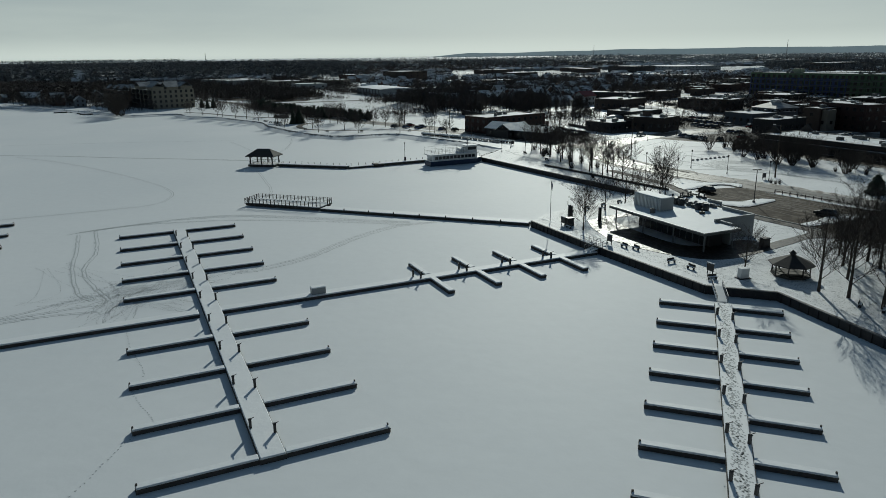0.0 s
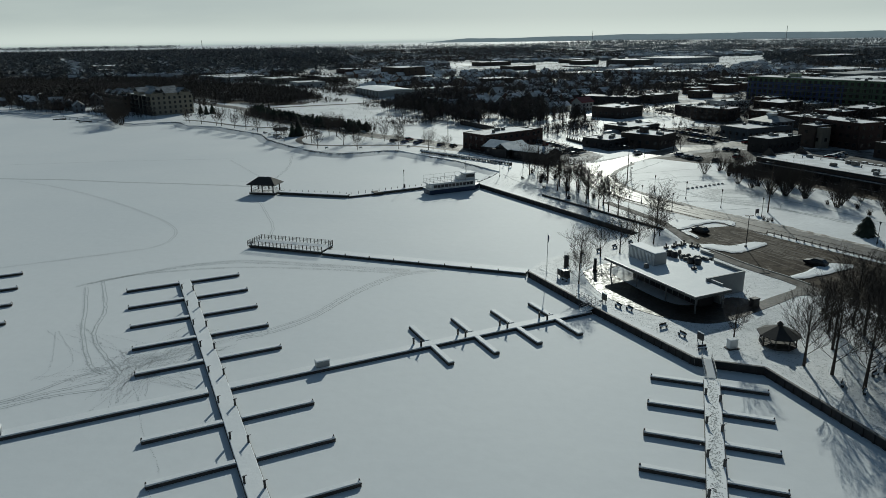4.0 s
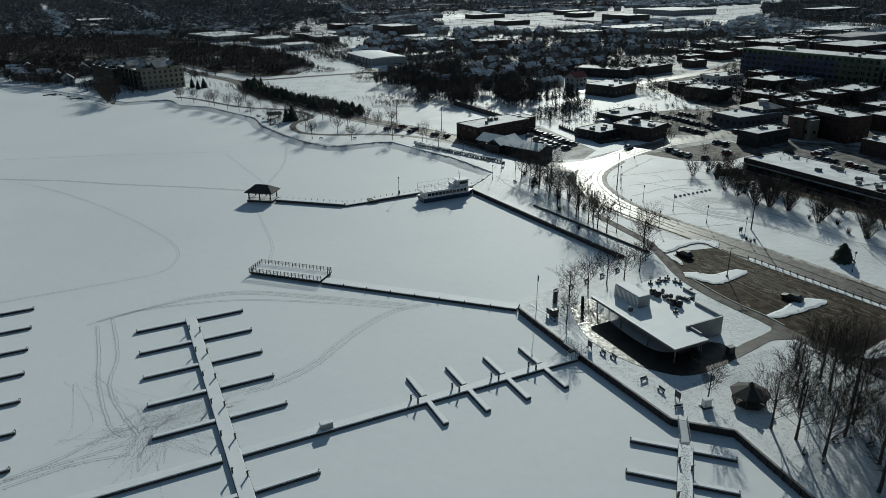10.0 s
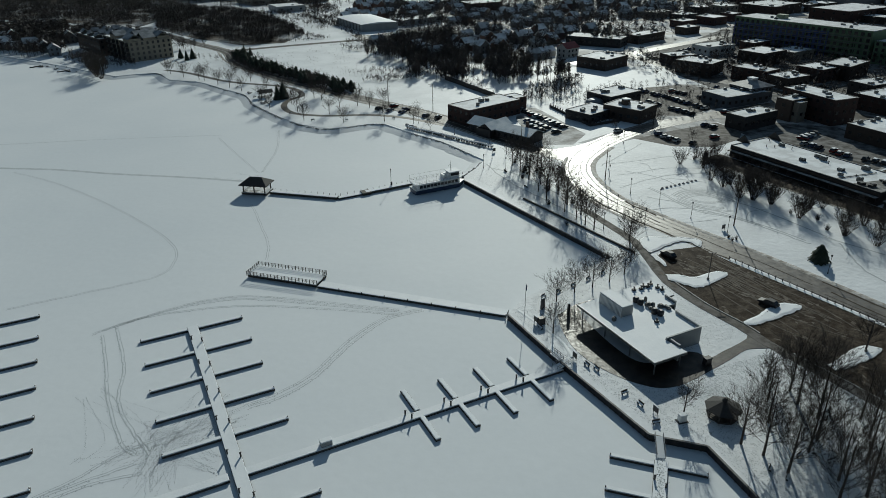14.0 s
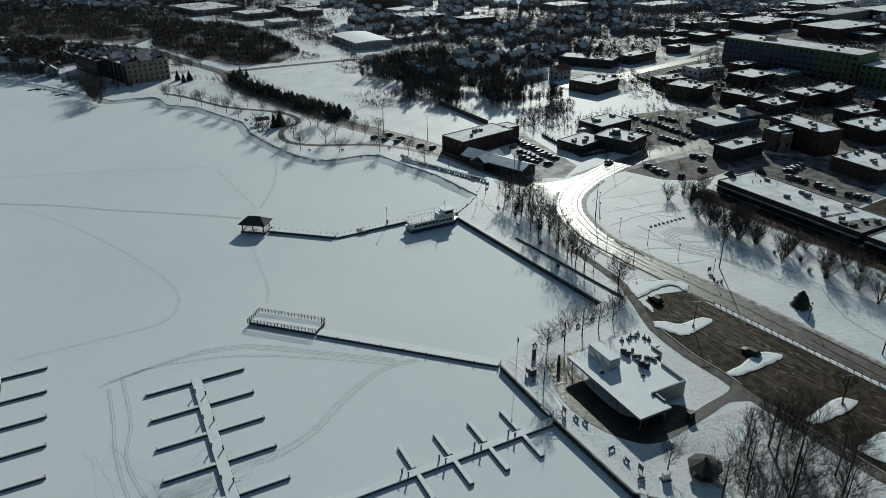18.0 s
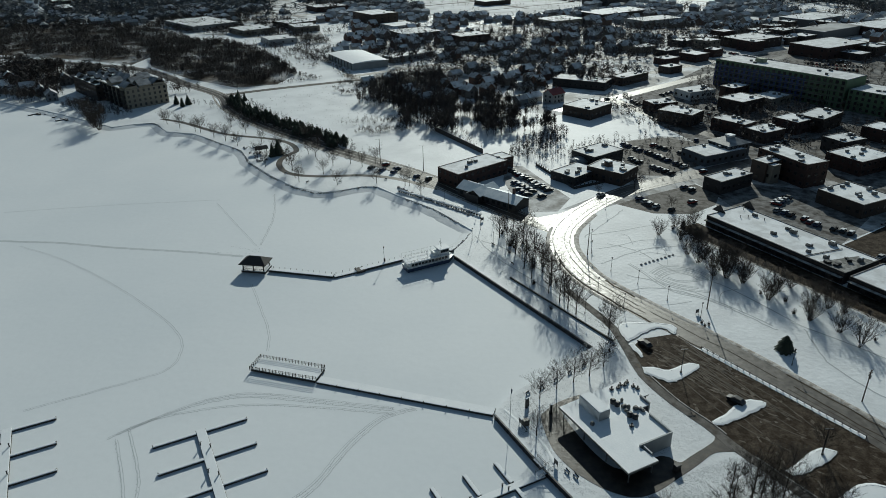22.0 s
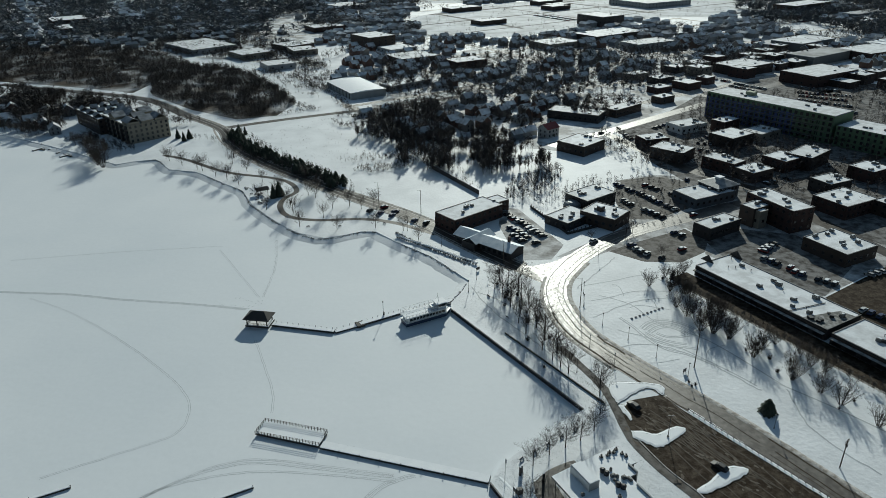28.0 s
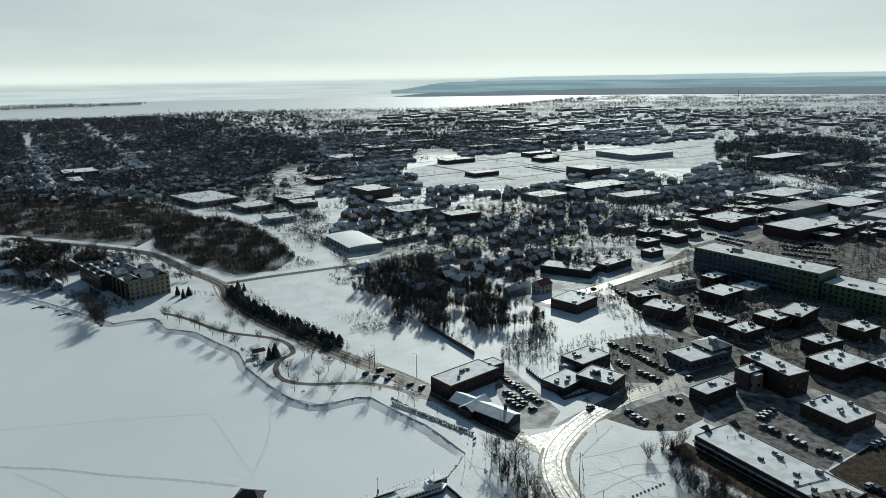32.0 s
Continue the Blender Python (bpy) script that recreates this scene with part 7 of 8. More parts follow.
for p in [Vector(q) for q in scatter([(-100, 1300), (700, 1550), (1500, 1900), (900, 3000), (0, 2900), (-200, 2000)], 170, 34)] + [Vector(q) for q in scatter([(420, 560), (700, 800), (900, 1100), (520, 1000), (380, 720)], 22, 35)]:
    w, d, h = hrng.uniform(25, 70), hrng.uniform(18, 40), hrng.uniform(5, 9)
    far_w.box(p.x, p.y, LAND - 0.1, w, d, h, GA)
    big.slab(p.x, p.y, LAND - 0.1 + h, w, d, 0.3, 0.1, GA)
solid("far_house_walls", far_w, "house_far", "walls of far suburban houses and sheds", "houses", kind="stuff")
solid("far_house_roofs", far_r, "far_roof", "snow-covered gable roofs of far houses", "houses", kind="stuff")
solid("far_flat_roofs", big, "far_roof", "snow-covered flat roofs of far sheds", "roofs", kind="stuff")

# lanes of the town grid
lanes = Geo()
for j in range(-8, 100, 4):
    a, b = Vector((20, 430)) + gv * (j * 16.0 - 60) - gu * 120, Vector((20, 430)) + gv * (j * 16.0 - 60) + gu * 900
    run = []
    for q in [a.lerp(b, i / 80) for i in range(81)]:
        ok = q.y > 415 and q.y < 1800 and not any(inside(q, c) for c in CLEAR) and not (q.x < -60 and q.y < 850) and not (q.x > 125 and q.y < 520)
        if ok:
            run.append(q)
        if (not ok or q == b) and len(run) > 1:
            lanes.ribbon(run, 6.5, LAND + 0.02)
        if not ok:
            run = []
for i in range(-8, 60, 8):
    a, b = Vector((20, 430)) + gu * (i * 15.5) - gv * 20, Vector((20, 430)) + gu * (i * 15.5) + gv * 1200
    run = []
    for q in [a.lerp(b, k / 90) for k in range(91)]:
        ok = q.y > 415 and q.y < 1800 and not any(inside(q, c) for c in CLEAR) and not (q.x < -60 and q.y < 850) and not (q.x > 125 and q.y < 520)
        if ok:
            run.append(q)
        if not ok and len(run) > 1:
            lanes.ribbon(run, 6.5, LAND + 0.024)
        if not ok:
            run = []
solid("town_lanes", lanes, "dirty_snow", "grey slushy lanes between the rows of houses", "streets", kind="structure")

# far open lots: rows of small trees, parked snow and drive lanes
open_field = CLEAR[3]
lots = Geo()
for k in range(4):
    a = Vector((30, 905)) + gv * (k * 97)
    run = [q for q in [a + gu * (i * 12) for i in range(0, 60)] if inside(q, open_field)]
    if len(run) > 2:
        lots.ribbon(run, 4.0 + (k % 3) * 3, LAND + 0.03)
for k in range(4):
    a = Vector((40, 890)) + gu * (k * 131)
    run = [q for q in [a + gv * (i * 12) for i in range(0, 60)] if inside(q, open_field)]
    if len(run) > 2:
        lots.ribbon(run, 4.0 + (k % 2) * 4, LAND + 0.035)
solid("lot_lanes", lots, "town_pave", "grey drive lanes across far snowy lots", "streets", kind="structure")
woods("lot_trees", scatter(open_field, 420, 61), "scattered small bare trees on far snowy lots", (3, 7), 12, girth=1.3)
for p in scatter(open_field, 6, 62):
    q = Vector(p)
    ww, dd, hh = hrng.uniform(22, 60), hrng.uniform(16, 30), hrng.uniform(5, 8)
    f = q - gu * ww / 2 - gv * dd / 2
    flat_building("far_store", tuple(f + gv * dd), tuple(f), tuple(f + gu * ww), hh, "brown_brick", "low far store with a flat snowy roof", 1, 1, gap=14, group="commercial blocks", seed=int(p[0]))

# far car parks, too many cars to count
fleet, fleet_rng = Geo(), random.Random(88)
for a, b, count in (((316, 551.2), (348.8, 533.8), 14), ((310.9, 539.9), (339.3, 518), 14), ((303.3, 525.5), (332.5, 499.3), 15), ((297.4, 511.7), (323, 483.7), 15), ((292.5, 498.4), (308, 472.7), 11), ((326.6, 566.6), (349.8, 551.5), 10), ((272.8, 581.3), (284.2, 554.7), 11), ((280.4, 589.4), (294.4, 566), 11), ((239.3, 608), (265.3, 614.6), 10), ((265.3, 614.6), (282.3, 593.7), 10), ((325.6, 872.8), (393.4, 896.6), 22), ((323.1, 845.9), (354.6, 820), 14), ((330, 862), (380, 850), 14), ((481.5, 1065.5), (571.1, 1086.2), 26), ((557, 1032.5), (617.8, 1056.7), 18), ((532.5, 961.6), (606.6, 992.1), 22), ((489.2, 826.8), (516, 801.7), 12), ((191.1, 1092.9), (228.5, 1021.5), 18), ((205, 1096), (240, 1030), 14), ((400, 900), (440, 850), 16), ((420, 930), (470, 880), 16)):
    a, b = Vector(a), Vector(b)
    t = math.atan2((b - a).y, (b - a).x) + math.pi / 2
    for i in range(count):
        if fleet_rng.random() < 0.12:
            continue
        p = a.lerp(b, i / (count - 1)) + Vector((fleet_rng.uniform(-.4, .4), fleet_rng.uniform(-.4, .4)))
        k = fleet_rng.choice((0, 0, 0, 1, 1, 2, 3, 4))
        fleet.box(p.x, p.y, LAND + 0.25, 4.4, 1.8, 0.7, t, k, 0.06).box(p.x - 0.3 * math.cos(t), p.y - 0.3 * math.sin(t), LAND + 0.95, 2.6, 1.6, 0.55, t, 5, 0.25).box(p.x - 0.3 * math.cos(t), p.y - 0.3 * math.sin(t), LAND + 1.5, 1.9, 1.1, 0.06, t, fleet_rng.choice((k, 6)))
        for ox in (-1.4, 1.4):
            fleet.box(p.x + ox * math.cos(t), p.y + ox * math.sin(t), LAND, 0.62, 1.84, 0.5, t, 7)
solid("far_parked_cars", fleet, ["car0", "car1", "car2", "car3", "car4", "glass", "snow", "rubber"], "rows of cars parked in far slushy lots", "cars", kind="stuff")
paved("town_lot", [(284, 494), (306, 464), (356, 530), (352, 560), (324, 572)], "slushy car park behind the unfinished apartments", "slush_lot", 0.02)

# downtown blocks to the east, on the street grid
wallset = ["brick", "brown_brick", "black_clad", "buff", "brown_brick"]
k = 0
for i in range(-1, 14):
    for j in range(-6, 9):
        p = Vector((215, 395)) + gu * (i * 27 + hrng.uniform(-3, 3)) + gv * (j * 25 + hrng.uniform(-2, 2))
        if hrng.random() < 0.22 or any((p - q).length < 19 for l in ROADS for q in l) or any((p - Vector(q)).length < 24 for q in taken):
            continue
        if p.x < 190 or p.y < 150 or inside(p, [(262, 385), (205, 495), (300, 560), (430, 520), (400, 440), (320, 370)]):
            continue
        w, d, h = hrng.uniform(11, 22), hrng.uniform(10, 18), hrng.uniform(4.5, 9)
        f = p - gu * (w / 2) - gv * (d / 2)
        wl3 = hrng.choice(wallset)
        flat_building("town_building", tuple(f + gv * d), tuple(f), tuple(f + gu * w), h, wl3, "%s downtown block with a flat snow-covered roof" % KIND[wl3], 2 if h > 6 else 1, 2, gap=5.0, group="commercial blocks", seed=100 + k)
        k += 1
        taken.append((p.x, p.y))

# ---- poles, lamps, fences, benches ----


def lamp_model(h):
    root = thing("street_lamp", 0, 0, -500, 0, "slim dark street lamp beside the road", "street lamp", "street lamps")
    part("base", Geo().tube((0, 0, 0), (0, 0, 0.6), 0.16, 0.12, 8), "dark_metal", root)
    part("pole", Geo().tube((0, 0, 0.5), (0, 0, h - 0.5), 0.075, 0.055, 6), "dark_metal", root)
    part("lantern", Geo().tube((0, 0, h - 0.55), (0, 0, h - 0.1), 0.12, 0.24, 6).tube((0, 0, h - 0.1), (0, 0, h + 0.12), 0.28, 0.04, 6), "dark_metal", root)
    return root


lm = lamp_model(5.2)
for x, y in ((72, 198.4), (65.7, 208.2), (57.8, 194.4), (63.1, 183.5), (78, 187.3), (62.2, 222), (50.5, 181), (64.5, 231.7), (84.5, 176.5), (99.5, 151), (48.4, 203.5), (46.5, 226), (45.5, 240), (25, 263), (12, 279), (-3, 297), (-18, 316), (77.8, 262), (95, 281), (118, 297), (84, 297), (106, 311), (128, 327), (151, 325), (30.5, 252), (24.5, 246), (20.5, 236), (28, 232)):
    copy_thing(lm, at(x, y))
tall = thing("light_pole", 0, 0, -500, 0, "tall dark light pole standing in snow", "light pole", "tall poles")
part("pole", Geo().tube((0, 0, -.1), (0, 0, 14), 0.2, 0.1, 8), "pole_wood", tall)
part("arm", Geo().tube((0, 0, 13.6), (-1.6, 0, 13.9), 0.05, 0.04, 5).box(-1.7, 0, 13.8, 0.7, 0.3, 0.15), "steel", tall)
for x, y, s in ((88.3, 181.2, 1.0), (60.6, 221, 0.9), (3.7, 317.1, 0.9), (-17.4, 329.7, 0.9), (37, 259, .8), (76, 324, .6)):
    o = copy_thing(tall, at(x, y))
    o.scale = (s,) * 3
lot_l = thing("parking_lamp", 0, 0, -500, 0, "tall parking-lot light with two heads", "light pole", "parking lamps")
part("pole", Geo().tube((0, 0, 0), (0, 0, 7.6), 0.11, 0.08, 7), "dark_metal", lot_l)
part("footing", Geo().tube((0, 0, -.1), (0, 0, 0.7), 0.3, 0.3, 9), "concrete", lot_l)
for s in (-1, 1):
    part("head", Geo().box(s * 0.55, 0, 7.5, 0.8, 0.35, 0.16), "dark_metal", lot_l)
copy_thing(lot_l, at(68.7, 149.2)), copy_thing(lot_l, at(89.1, 117.0))
util = thing("utility_pole", 109, 134.9, LAND, 0.6, "wooden utility pole with crossarms and a transformer", "utility pole")
part("pole", Geo().tube((0, 0, -.1), (0, 0, 9.5), 0.17, 0.11, 8), "pole_wood", util)
for z in (9.0, 8.3):
    part("crossarm", Geo().box(0, 0, z, 2.4, 0.14, 0.14), "pole_wood", util)
part("transformer", Geo().tube((0.35, 0, 6.8), (0.35, 0, 7.8), 0.28, 0.28, 10), "steel", util)
for o in [*lm.children_recursive, lm, *tall.children_recursive, tall, *lot_l.children_recursive, lot_l]:
    bpy.data.objects.remove(o)
flag = thing("flagpole", 21.6, 134.9, LAND, 0.3, "slim flagpole with a furled flag on the snowy quay", "flagpole")
part("pole", Geo().tube((0, 0, -.1), (0, 0, 8.2), 0.07, 0.04, 7), "steel", flag)
part("flag", Geo().add([(0.05, 0, 8.0), (0.35, 0.12, 7.6), (0.25, 0, 6.2), (0.06, 0, 6.6)], [(0, 1, 2, 3)]).add([(0.05, 0.05, 8.0), (0.3, -.1, 7.5), (0.22, -.05, 6.3), (0.06, 0, 6.6)], [(0, 1, 2, 3)]), "car4", flag)
pl = thing("pier_lamp", -11.9, 221.6, 0.9, 0, "lamp post with a lifebuoy box on the jetty", "street lamp")
part("pole", Geo().tube((0, 0, 0), (0, 0, 5.4), 0.08, 0.06, 7), "dark_metal", pl)
part("lantern", Geo().tube((0, 0, 5.3), (0, 0, 5.8), 0.14, 0.26, 6), "dark_metal", pl)
part("box", Geo().box(0.1, 0, 0, 0.6, 0.5, 1.2), "dark_metal", pl)

fence = thing("bollard_fence", 0, 0, 0, 0, "row of short dark posts beside the muddy lot", "fence")
fa, fb = Vector((78.5, 160.2)), Vector((102.2, 122.0))
for i in range(25):
    p = fa.lerp(fb, i / 24)
    part("post", Geo().box(p.x, p.y, LAND - .05, 0.24, 0.24, 1.0, 1.0, chamfer=0.03), "dock_wood", fence)
    if i < 24:
        q = fa.lerp(fb, (i + 0.5) / 24)
        part("rail", Geo().box(q.x, q.y, LAND + 0.55, 1.7, 0.1, 0.14, math.atan2((fb - fa).y, (fb - fa).x)), "dock_wood", fence)
bank([tuple(fa + Vector((0.3, 0.2))), tuple((fa + fb) / 2), tuple(fb)], 1.9, 0.35, "snow", "snow ridge under the post fence", 9)
ff = thing("timber_fence", 0, 0, 0, 0, "dark slatted timber fence along the snowy field", "fence")
fa, fb = Vector((11.3, 385.6)), Vector((34.6, 341.1))
n = 26
for i in range(n):
    p = fa.lerp(fb, (i + .5) / n)
    part("board_panel", Geo().box(p.x, p.y, LAND - .1, 1.85, 0.12, 2.5, math.atan2((fb - fa).y, (fb - fa).x)).box(p.x, p.y, LAND + 2.4, 1.9, 0.2, 0.08, math.atan2((fb - fa).y, (fb - fa).x)), "dock_wood", ff)
pf = thing("patio_fence", 0, 0, 0, 0, "dark patio wall with posts round the restaurant court", "fence")
for a, b in (((58.5, 321), (70, 286.8)), ((70, 286.8), (86.4, 294.6))):
    a, b = Vector(a), Vector(b)
    n = int((b - a).length / 2.2)
    for i in range(n):
        p = a.lerp(b, (i + .5) / n)
        ang = math.atan2((b - a).y, (b - a).x)
        part("panel", Geo().box(p.x, p.y, LAND - .1, (b - a).length / n - .05, 0.2, 1.3, ang).box(p.x, p.y, LAND + 1.2, 0.3, 0.3, 0.9, ang), "black_clad", pf)

bench = thing("bench", 0, 0, -500, 0, "park bench half buried in snow", "bench", "benches")
part("seat", Geo().box(0, 0, 0.42, 1.8, 0.5, 0.07), "dock_wood", bench)
part("backrest", Geo().box(0, 0.27, 0.5, 1.8, 0.07, 0.45), "dock_wood", bench)
part("seat_snow", Geo().slab(0, -.02, 0.49, 1.7, 0.42, 0.12, 0.04), "snow", bench)
for x in (-.75, .75):
    part("leg", Geo().box(x, 0, -.05, 0.08, 0.48, 0.48), "dark_metal", bench)
qa = math.atan2(-20.5, 9.5)
for x, y, a in ((36.6, 105.8, qa + 1.57), (38.5, 102.4, qa), (33, 113.7, qa), (31.4, 115.2, qa), (24.3, 129.3, qa), (54.9, 85.3, .9), (56.7, 83.2, .9), (27.2, 142.9, .75), (31.1, 145.2, .75), (35.3, 148.0, .75), (39.6, 151.0, .75), (44.0, 154.0, .75), (39.9, 97.2, .2), (61, 88, .6), (64, 89, 1.0), (65.5, 86.4, .3), (-86, 352, 1), (-78, 338, .8), (-62, 318, .8), (-50, 305, .5), (-35, 304, 0), (-14, 306, -.7), (-100, 374, 1), (28, 232, 2.1), (33, 216, 2.1)):
    copy_thing(bench, at(x, y, LAND, a)).scale = (0.82,) * 3
for o in [*bench.children_recursive, bench]:
    bpy.data.objects.remove(o)
sg = thing("info_board", 0, 0, -500, 0, "dark upright information board on the quay", "sign", "information boards")
part("board", Geo().box(0, 0, 0.5, 1.3, 0.14, 1.2), "dark_metal", sg)
for x in (-.5, .5):
    part("leg", Geo().box(x, 0, -.05, 0.1, 0.1, 0.6), "dark_metal", sg)
part("snow_top", Geo().slab(0, 0, 1.7, 1.4, 0.22, 0.1, 0.03), "snow", sg)
for x, y, a in ((29.4, 117.4, qa), (40.5, 99.8, qa), (23.6, 131.5, qa), (84.2, 178.6, .5), (26, 254, .5)):
    copy_thing(sg, at(x, y, LAND, a))
for o in [*sg.children_recursive, sg]:
    bpy.data.objects.remove(o)
for x, y, h in ((25.9, 137.5, 2.8), (31.5, 134.9, 2.8), (26.4, 138.4, 2.4)):
    t = thing("promenade_column", x, y, LAND, .3, "slim dark upright column on the promenade", "column", "promenade columns")
    part("column", Geo().box(0, 0, -.05, 0.55, 0.55, h, chamfer=0.06), "dark_metal", t)
    part("snow_top", Geo().slab(0, 0, h - .05, 0.44, 0.44, 0.12, 0.05), "snow", t)
kb = thing("utility_box", 44.6, 97.6, LAND, .25, "white utility cabinet on a dark plinth by the dock", "utility box", "", 0.8)
part("plinth", Geo().box(0, 0, -.05, 2.4, 1.7, 0.2), "dock_wood", kb)
part("cabinet", Geo().box(0, 0, 0.15, 1.7, 1.1, 1.7), "white_paint", kb)
part("snow_top", Geo().slab(0, 0, 1.85, 1.8, 1.2, 0.14, 0.05), "snow", kb)
for x, y in ((55.4, 114.5), (24.8, 131.2)):
    u = thing("waste_bin", x, y, LAND, .4, "dark waste container standing in the snow", "bin", "bins")
    part("body", Geo().box(0, 0, -.05, 1.5, 1.1, 1.5, chamfer=0.08), "dark_metal", u)
    part("lid", Geo().slab(0, 0, 1.45, 1.6, 1.2, 0.18, 0.08), "dark_metal", u)

# eight-sided park gazebo
gz2 = thing("park_gazebo", 52.3, 98.9, LAND, 0.2, "open eight-sided gazebo with a dark shingled roof", "gazebo", "", 0.82)
part("floor", Geo().tube((0, 0, -.05), (0, 0, 0.4), 3.3, 3.3, 8), "dock_wood", gz2)
gz2.scale = (0.84, 0.84, 0.7)
rf = Geo().tube((0, 0, 2.7), (0, 0, 4.5), 3.9, 0.5, 8).tube((0, 0, 2.55), (0, 0, 2.7), 3.9, 3.9, 8)
part("roof", rf, "dark_roof", gz2)
part("cupola", Geo().tube((0, 0, 4.4), (0, 0, 4.9), 0.5, 0.45, 8).tube((0, 0, 4.9), (0, 0, 5.6), 0.65, 0.03, 8), "dark_roof", gz2)
for i in range(8):
    a = i * math.pi / 4
    part("post", Geo().box(3.1 * math.cos(a), 3.1 * math.sin(a), 0.4, 0.2, 0.2, 2.2, a), "dock_wood", gz2)
    if i != 5:
        b = a + math.pi / 4
        part("railing", Geo().tube((3.1 * math.cos(a), 3.1 * math.sin(a), 1.3), (3.1 * math.cos(b), 3.1 * math.sin(b), 1.3), 0.06, 0.06, 4).tube((3.1 * math.cos(a), 3.1 * math.sin(a), 0.75), (3.1 * math.cos(b), 3.1 * math.sin(b), 0.75), 0.05, 0.05, 4), "dock_wood", gz2)

# boulders in rows
def boulder(x, y, s, group):
    r = random.Random(int(x * 31 + y * 7))
    bm = bmesh.new()
    bmesh.ops.create_icosphere(bm, subdivisions=1, radius=s)
    for v in bm.verts:
        v.co *= r.uniform(0.8, 1.15)
        v.co.z *= 0.7
    me = bpy.data.meshes.new("boulder")
    bm.to_mesh(me)
    bm.free()
    me.materials.append(M["rock"])
    ob = new("boulder", me)
    ob.location = (x, y, LAND + s * 0.25)
    tagged(ob, "grey boulder capped with snow", "boulder", group)


for i in range(9):
    boulder(77.4 + 13.4 * i / 8, 212 + 6.7 * i / 8, 0.55, "boulders across the lawn")
for i in range(26):
    t = i / 25
    boulder(-8.4 + 30.5 * t + hrng.uniform(-.6, .6), 294.5 - 35 * t + hrng.uniform(-.6, .6), hrng.uniform(0.5, 0.9), "boulders along the shore")
for i in range(22):
    x, y = hrng.choice(((-84, 346), (-82, 350), (-78, 340), (-92, 360)))
    boulder(x + hrng.uniform(-3, 3), y + hrng.uniform(-3, 3), hrng.uniform(0.4, 0.9), "boulders along the shore")
cap_r = random.Random(3)
cap_geo = Geo()
rings_ = [[(rad * math.cos(k * 0.785) * cap_r.uniform(.85, 1.15), rad * math.sin(k * 0.785) * cap_r.uniform(.85, 1.15), z) for k in range(8)] for rad, z in ((1.5, 0.0), (1.6, 0.35), (1.1, 0.8))]
cap_geo.add([v for ring in rings_ for v in ring] + [(0, 0, 1.0)], [(r * 8 + k, r * 8 + (k + 1) % 8, r * 8 + 8 + (k + 1) % 8, r * 8 + 8 + k) for r in (0, 1) for k in range(8)] + [(16 + k, 16 + (k + 1) % 8, 24) for k in range(8)])
SHRUB_CAP = cap_geo.mesh("snow_cap", "snow", True)
for i in range(34):
    t = i / 33
    bush = plant_bush(-7.5 + 33 * t, 290.0 - 30 * t + hrng.uniform(-.4, .4), 0.5, "snow-laden clipped shrub beside the lakeside path")
    cap = part("snow_cap", SHRUB_CAP, None, bush)
    cap.location, cap.scale = (0, 0, 1.5), (hrng.uniform(0.8, 1.2), hrng.uniform(0.8, 1.2), hrng.uniform(0.7, 1.2))
# private docks below the apartments
for a, b, fingers in (((-246.6, 447.8), (-238.7, 462.3), 2), ((-236.9, 449.4), (-231.7, 461.6), 1), ((-209.6, 431.2), (-230.3, 455.1), 4), ((-228.5, 441.2), (-220.2, 455.4), 2), ((-222.4, 432.4), (-211.8, 445.8), 2)):
    a, b = Vector(a), Vector(b)
    m, ln, ang = (a + b) / 2, (b - a).length, math.atan2((b - a).y, (b - a).x)
    dk = thing("private_dock", m.x, m.y, 0, ang, "small snowy timber dock below the lakeside houses", "dock", "private docks")
    part("deck", Geo().box(0, 0, 0, ln, 1.7, 0.55), "dock_wood", dk)
    part("snow_cap", Geo().slab(0, 0, 0.55, ln - .2, 1.2, 0.12, 0.05), "snow", dk)
    for k in range(fingers):
        part("finger", Geo().box(-ln / 2 + (k + .7) * ln / (fingers + .6), (1 if k % 2 else -1) * 3.2, 0, 1.1, 4.8, 0.6), "dock_wood", dk)
        part("pile", Geo().tube((-ln / 2 + (k + .7) * ln / (fingers + .6), (1 if k % 2 else -1) * 5.6, -.1), (-ln / 2 + (k + .7) * ln / (fingers + .6), (1 if k % 2 else -1) * 5.6, 1.6), 0.16, 0.14, 6), "dock_wood", dk)
sh = thing("shore_shelter", -80.5, 352.5, LAND, 0.5, "small open shelter with a dark roof near the shore", "shelter")
part("roof", gable(Geo(), 0, 0, 6, 4, 2.6, 1.2), "dark_roof", sh)
for x in (-2.6, 2.6):
    for y in (-1.7, 1.7):
        part("post", Geo().box(x, y, -.05, 0.2, 0.2, 2.75), "dock_wood", sh)
for x, y, h in ((640, 3000, 60), (1400, 2900, 70), (-820, 2500, 45)):
    m = thing("radio_mast", x, y, LAND, 0, "slim lattice radio mast on the skyline", "mast", "radio masts")
    gg = Geo()
    for a in range(3):
        gg.tube((1.2 * math.cos(a * 2.1), 1.2 * math.sin(a * 2.1), 0), (0.5 * math.cos(a * 2.1), 0.5 * math.sin(a * 2.1), h), 0.45, 0.35, 4)
    part("lattice", gg, "steel", m)

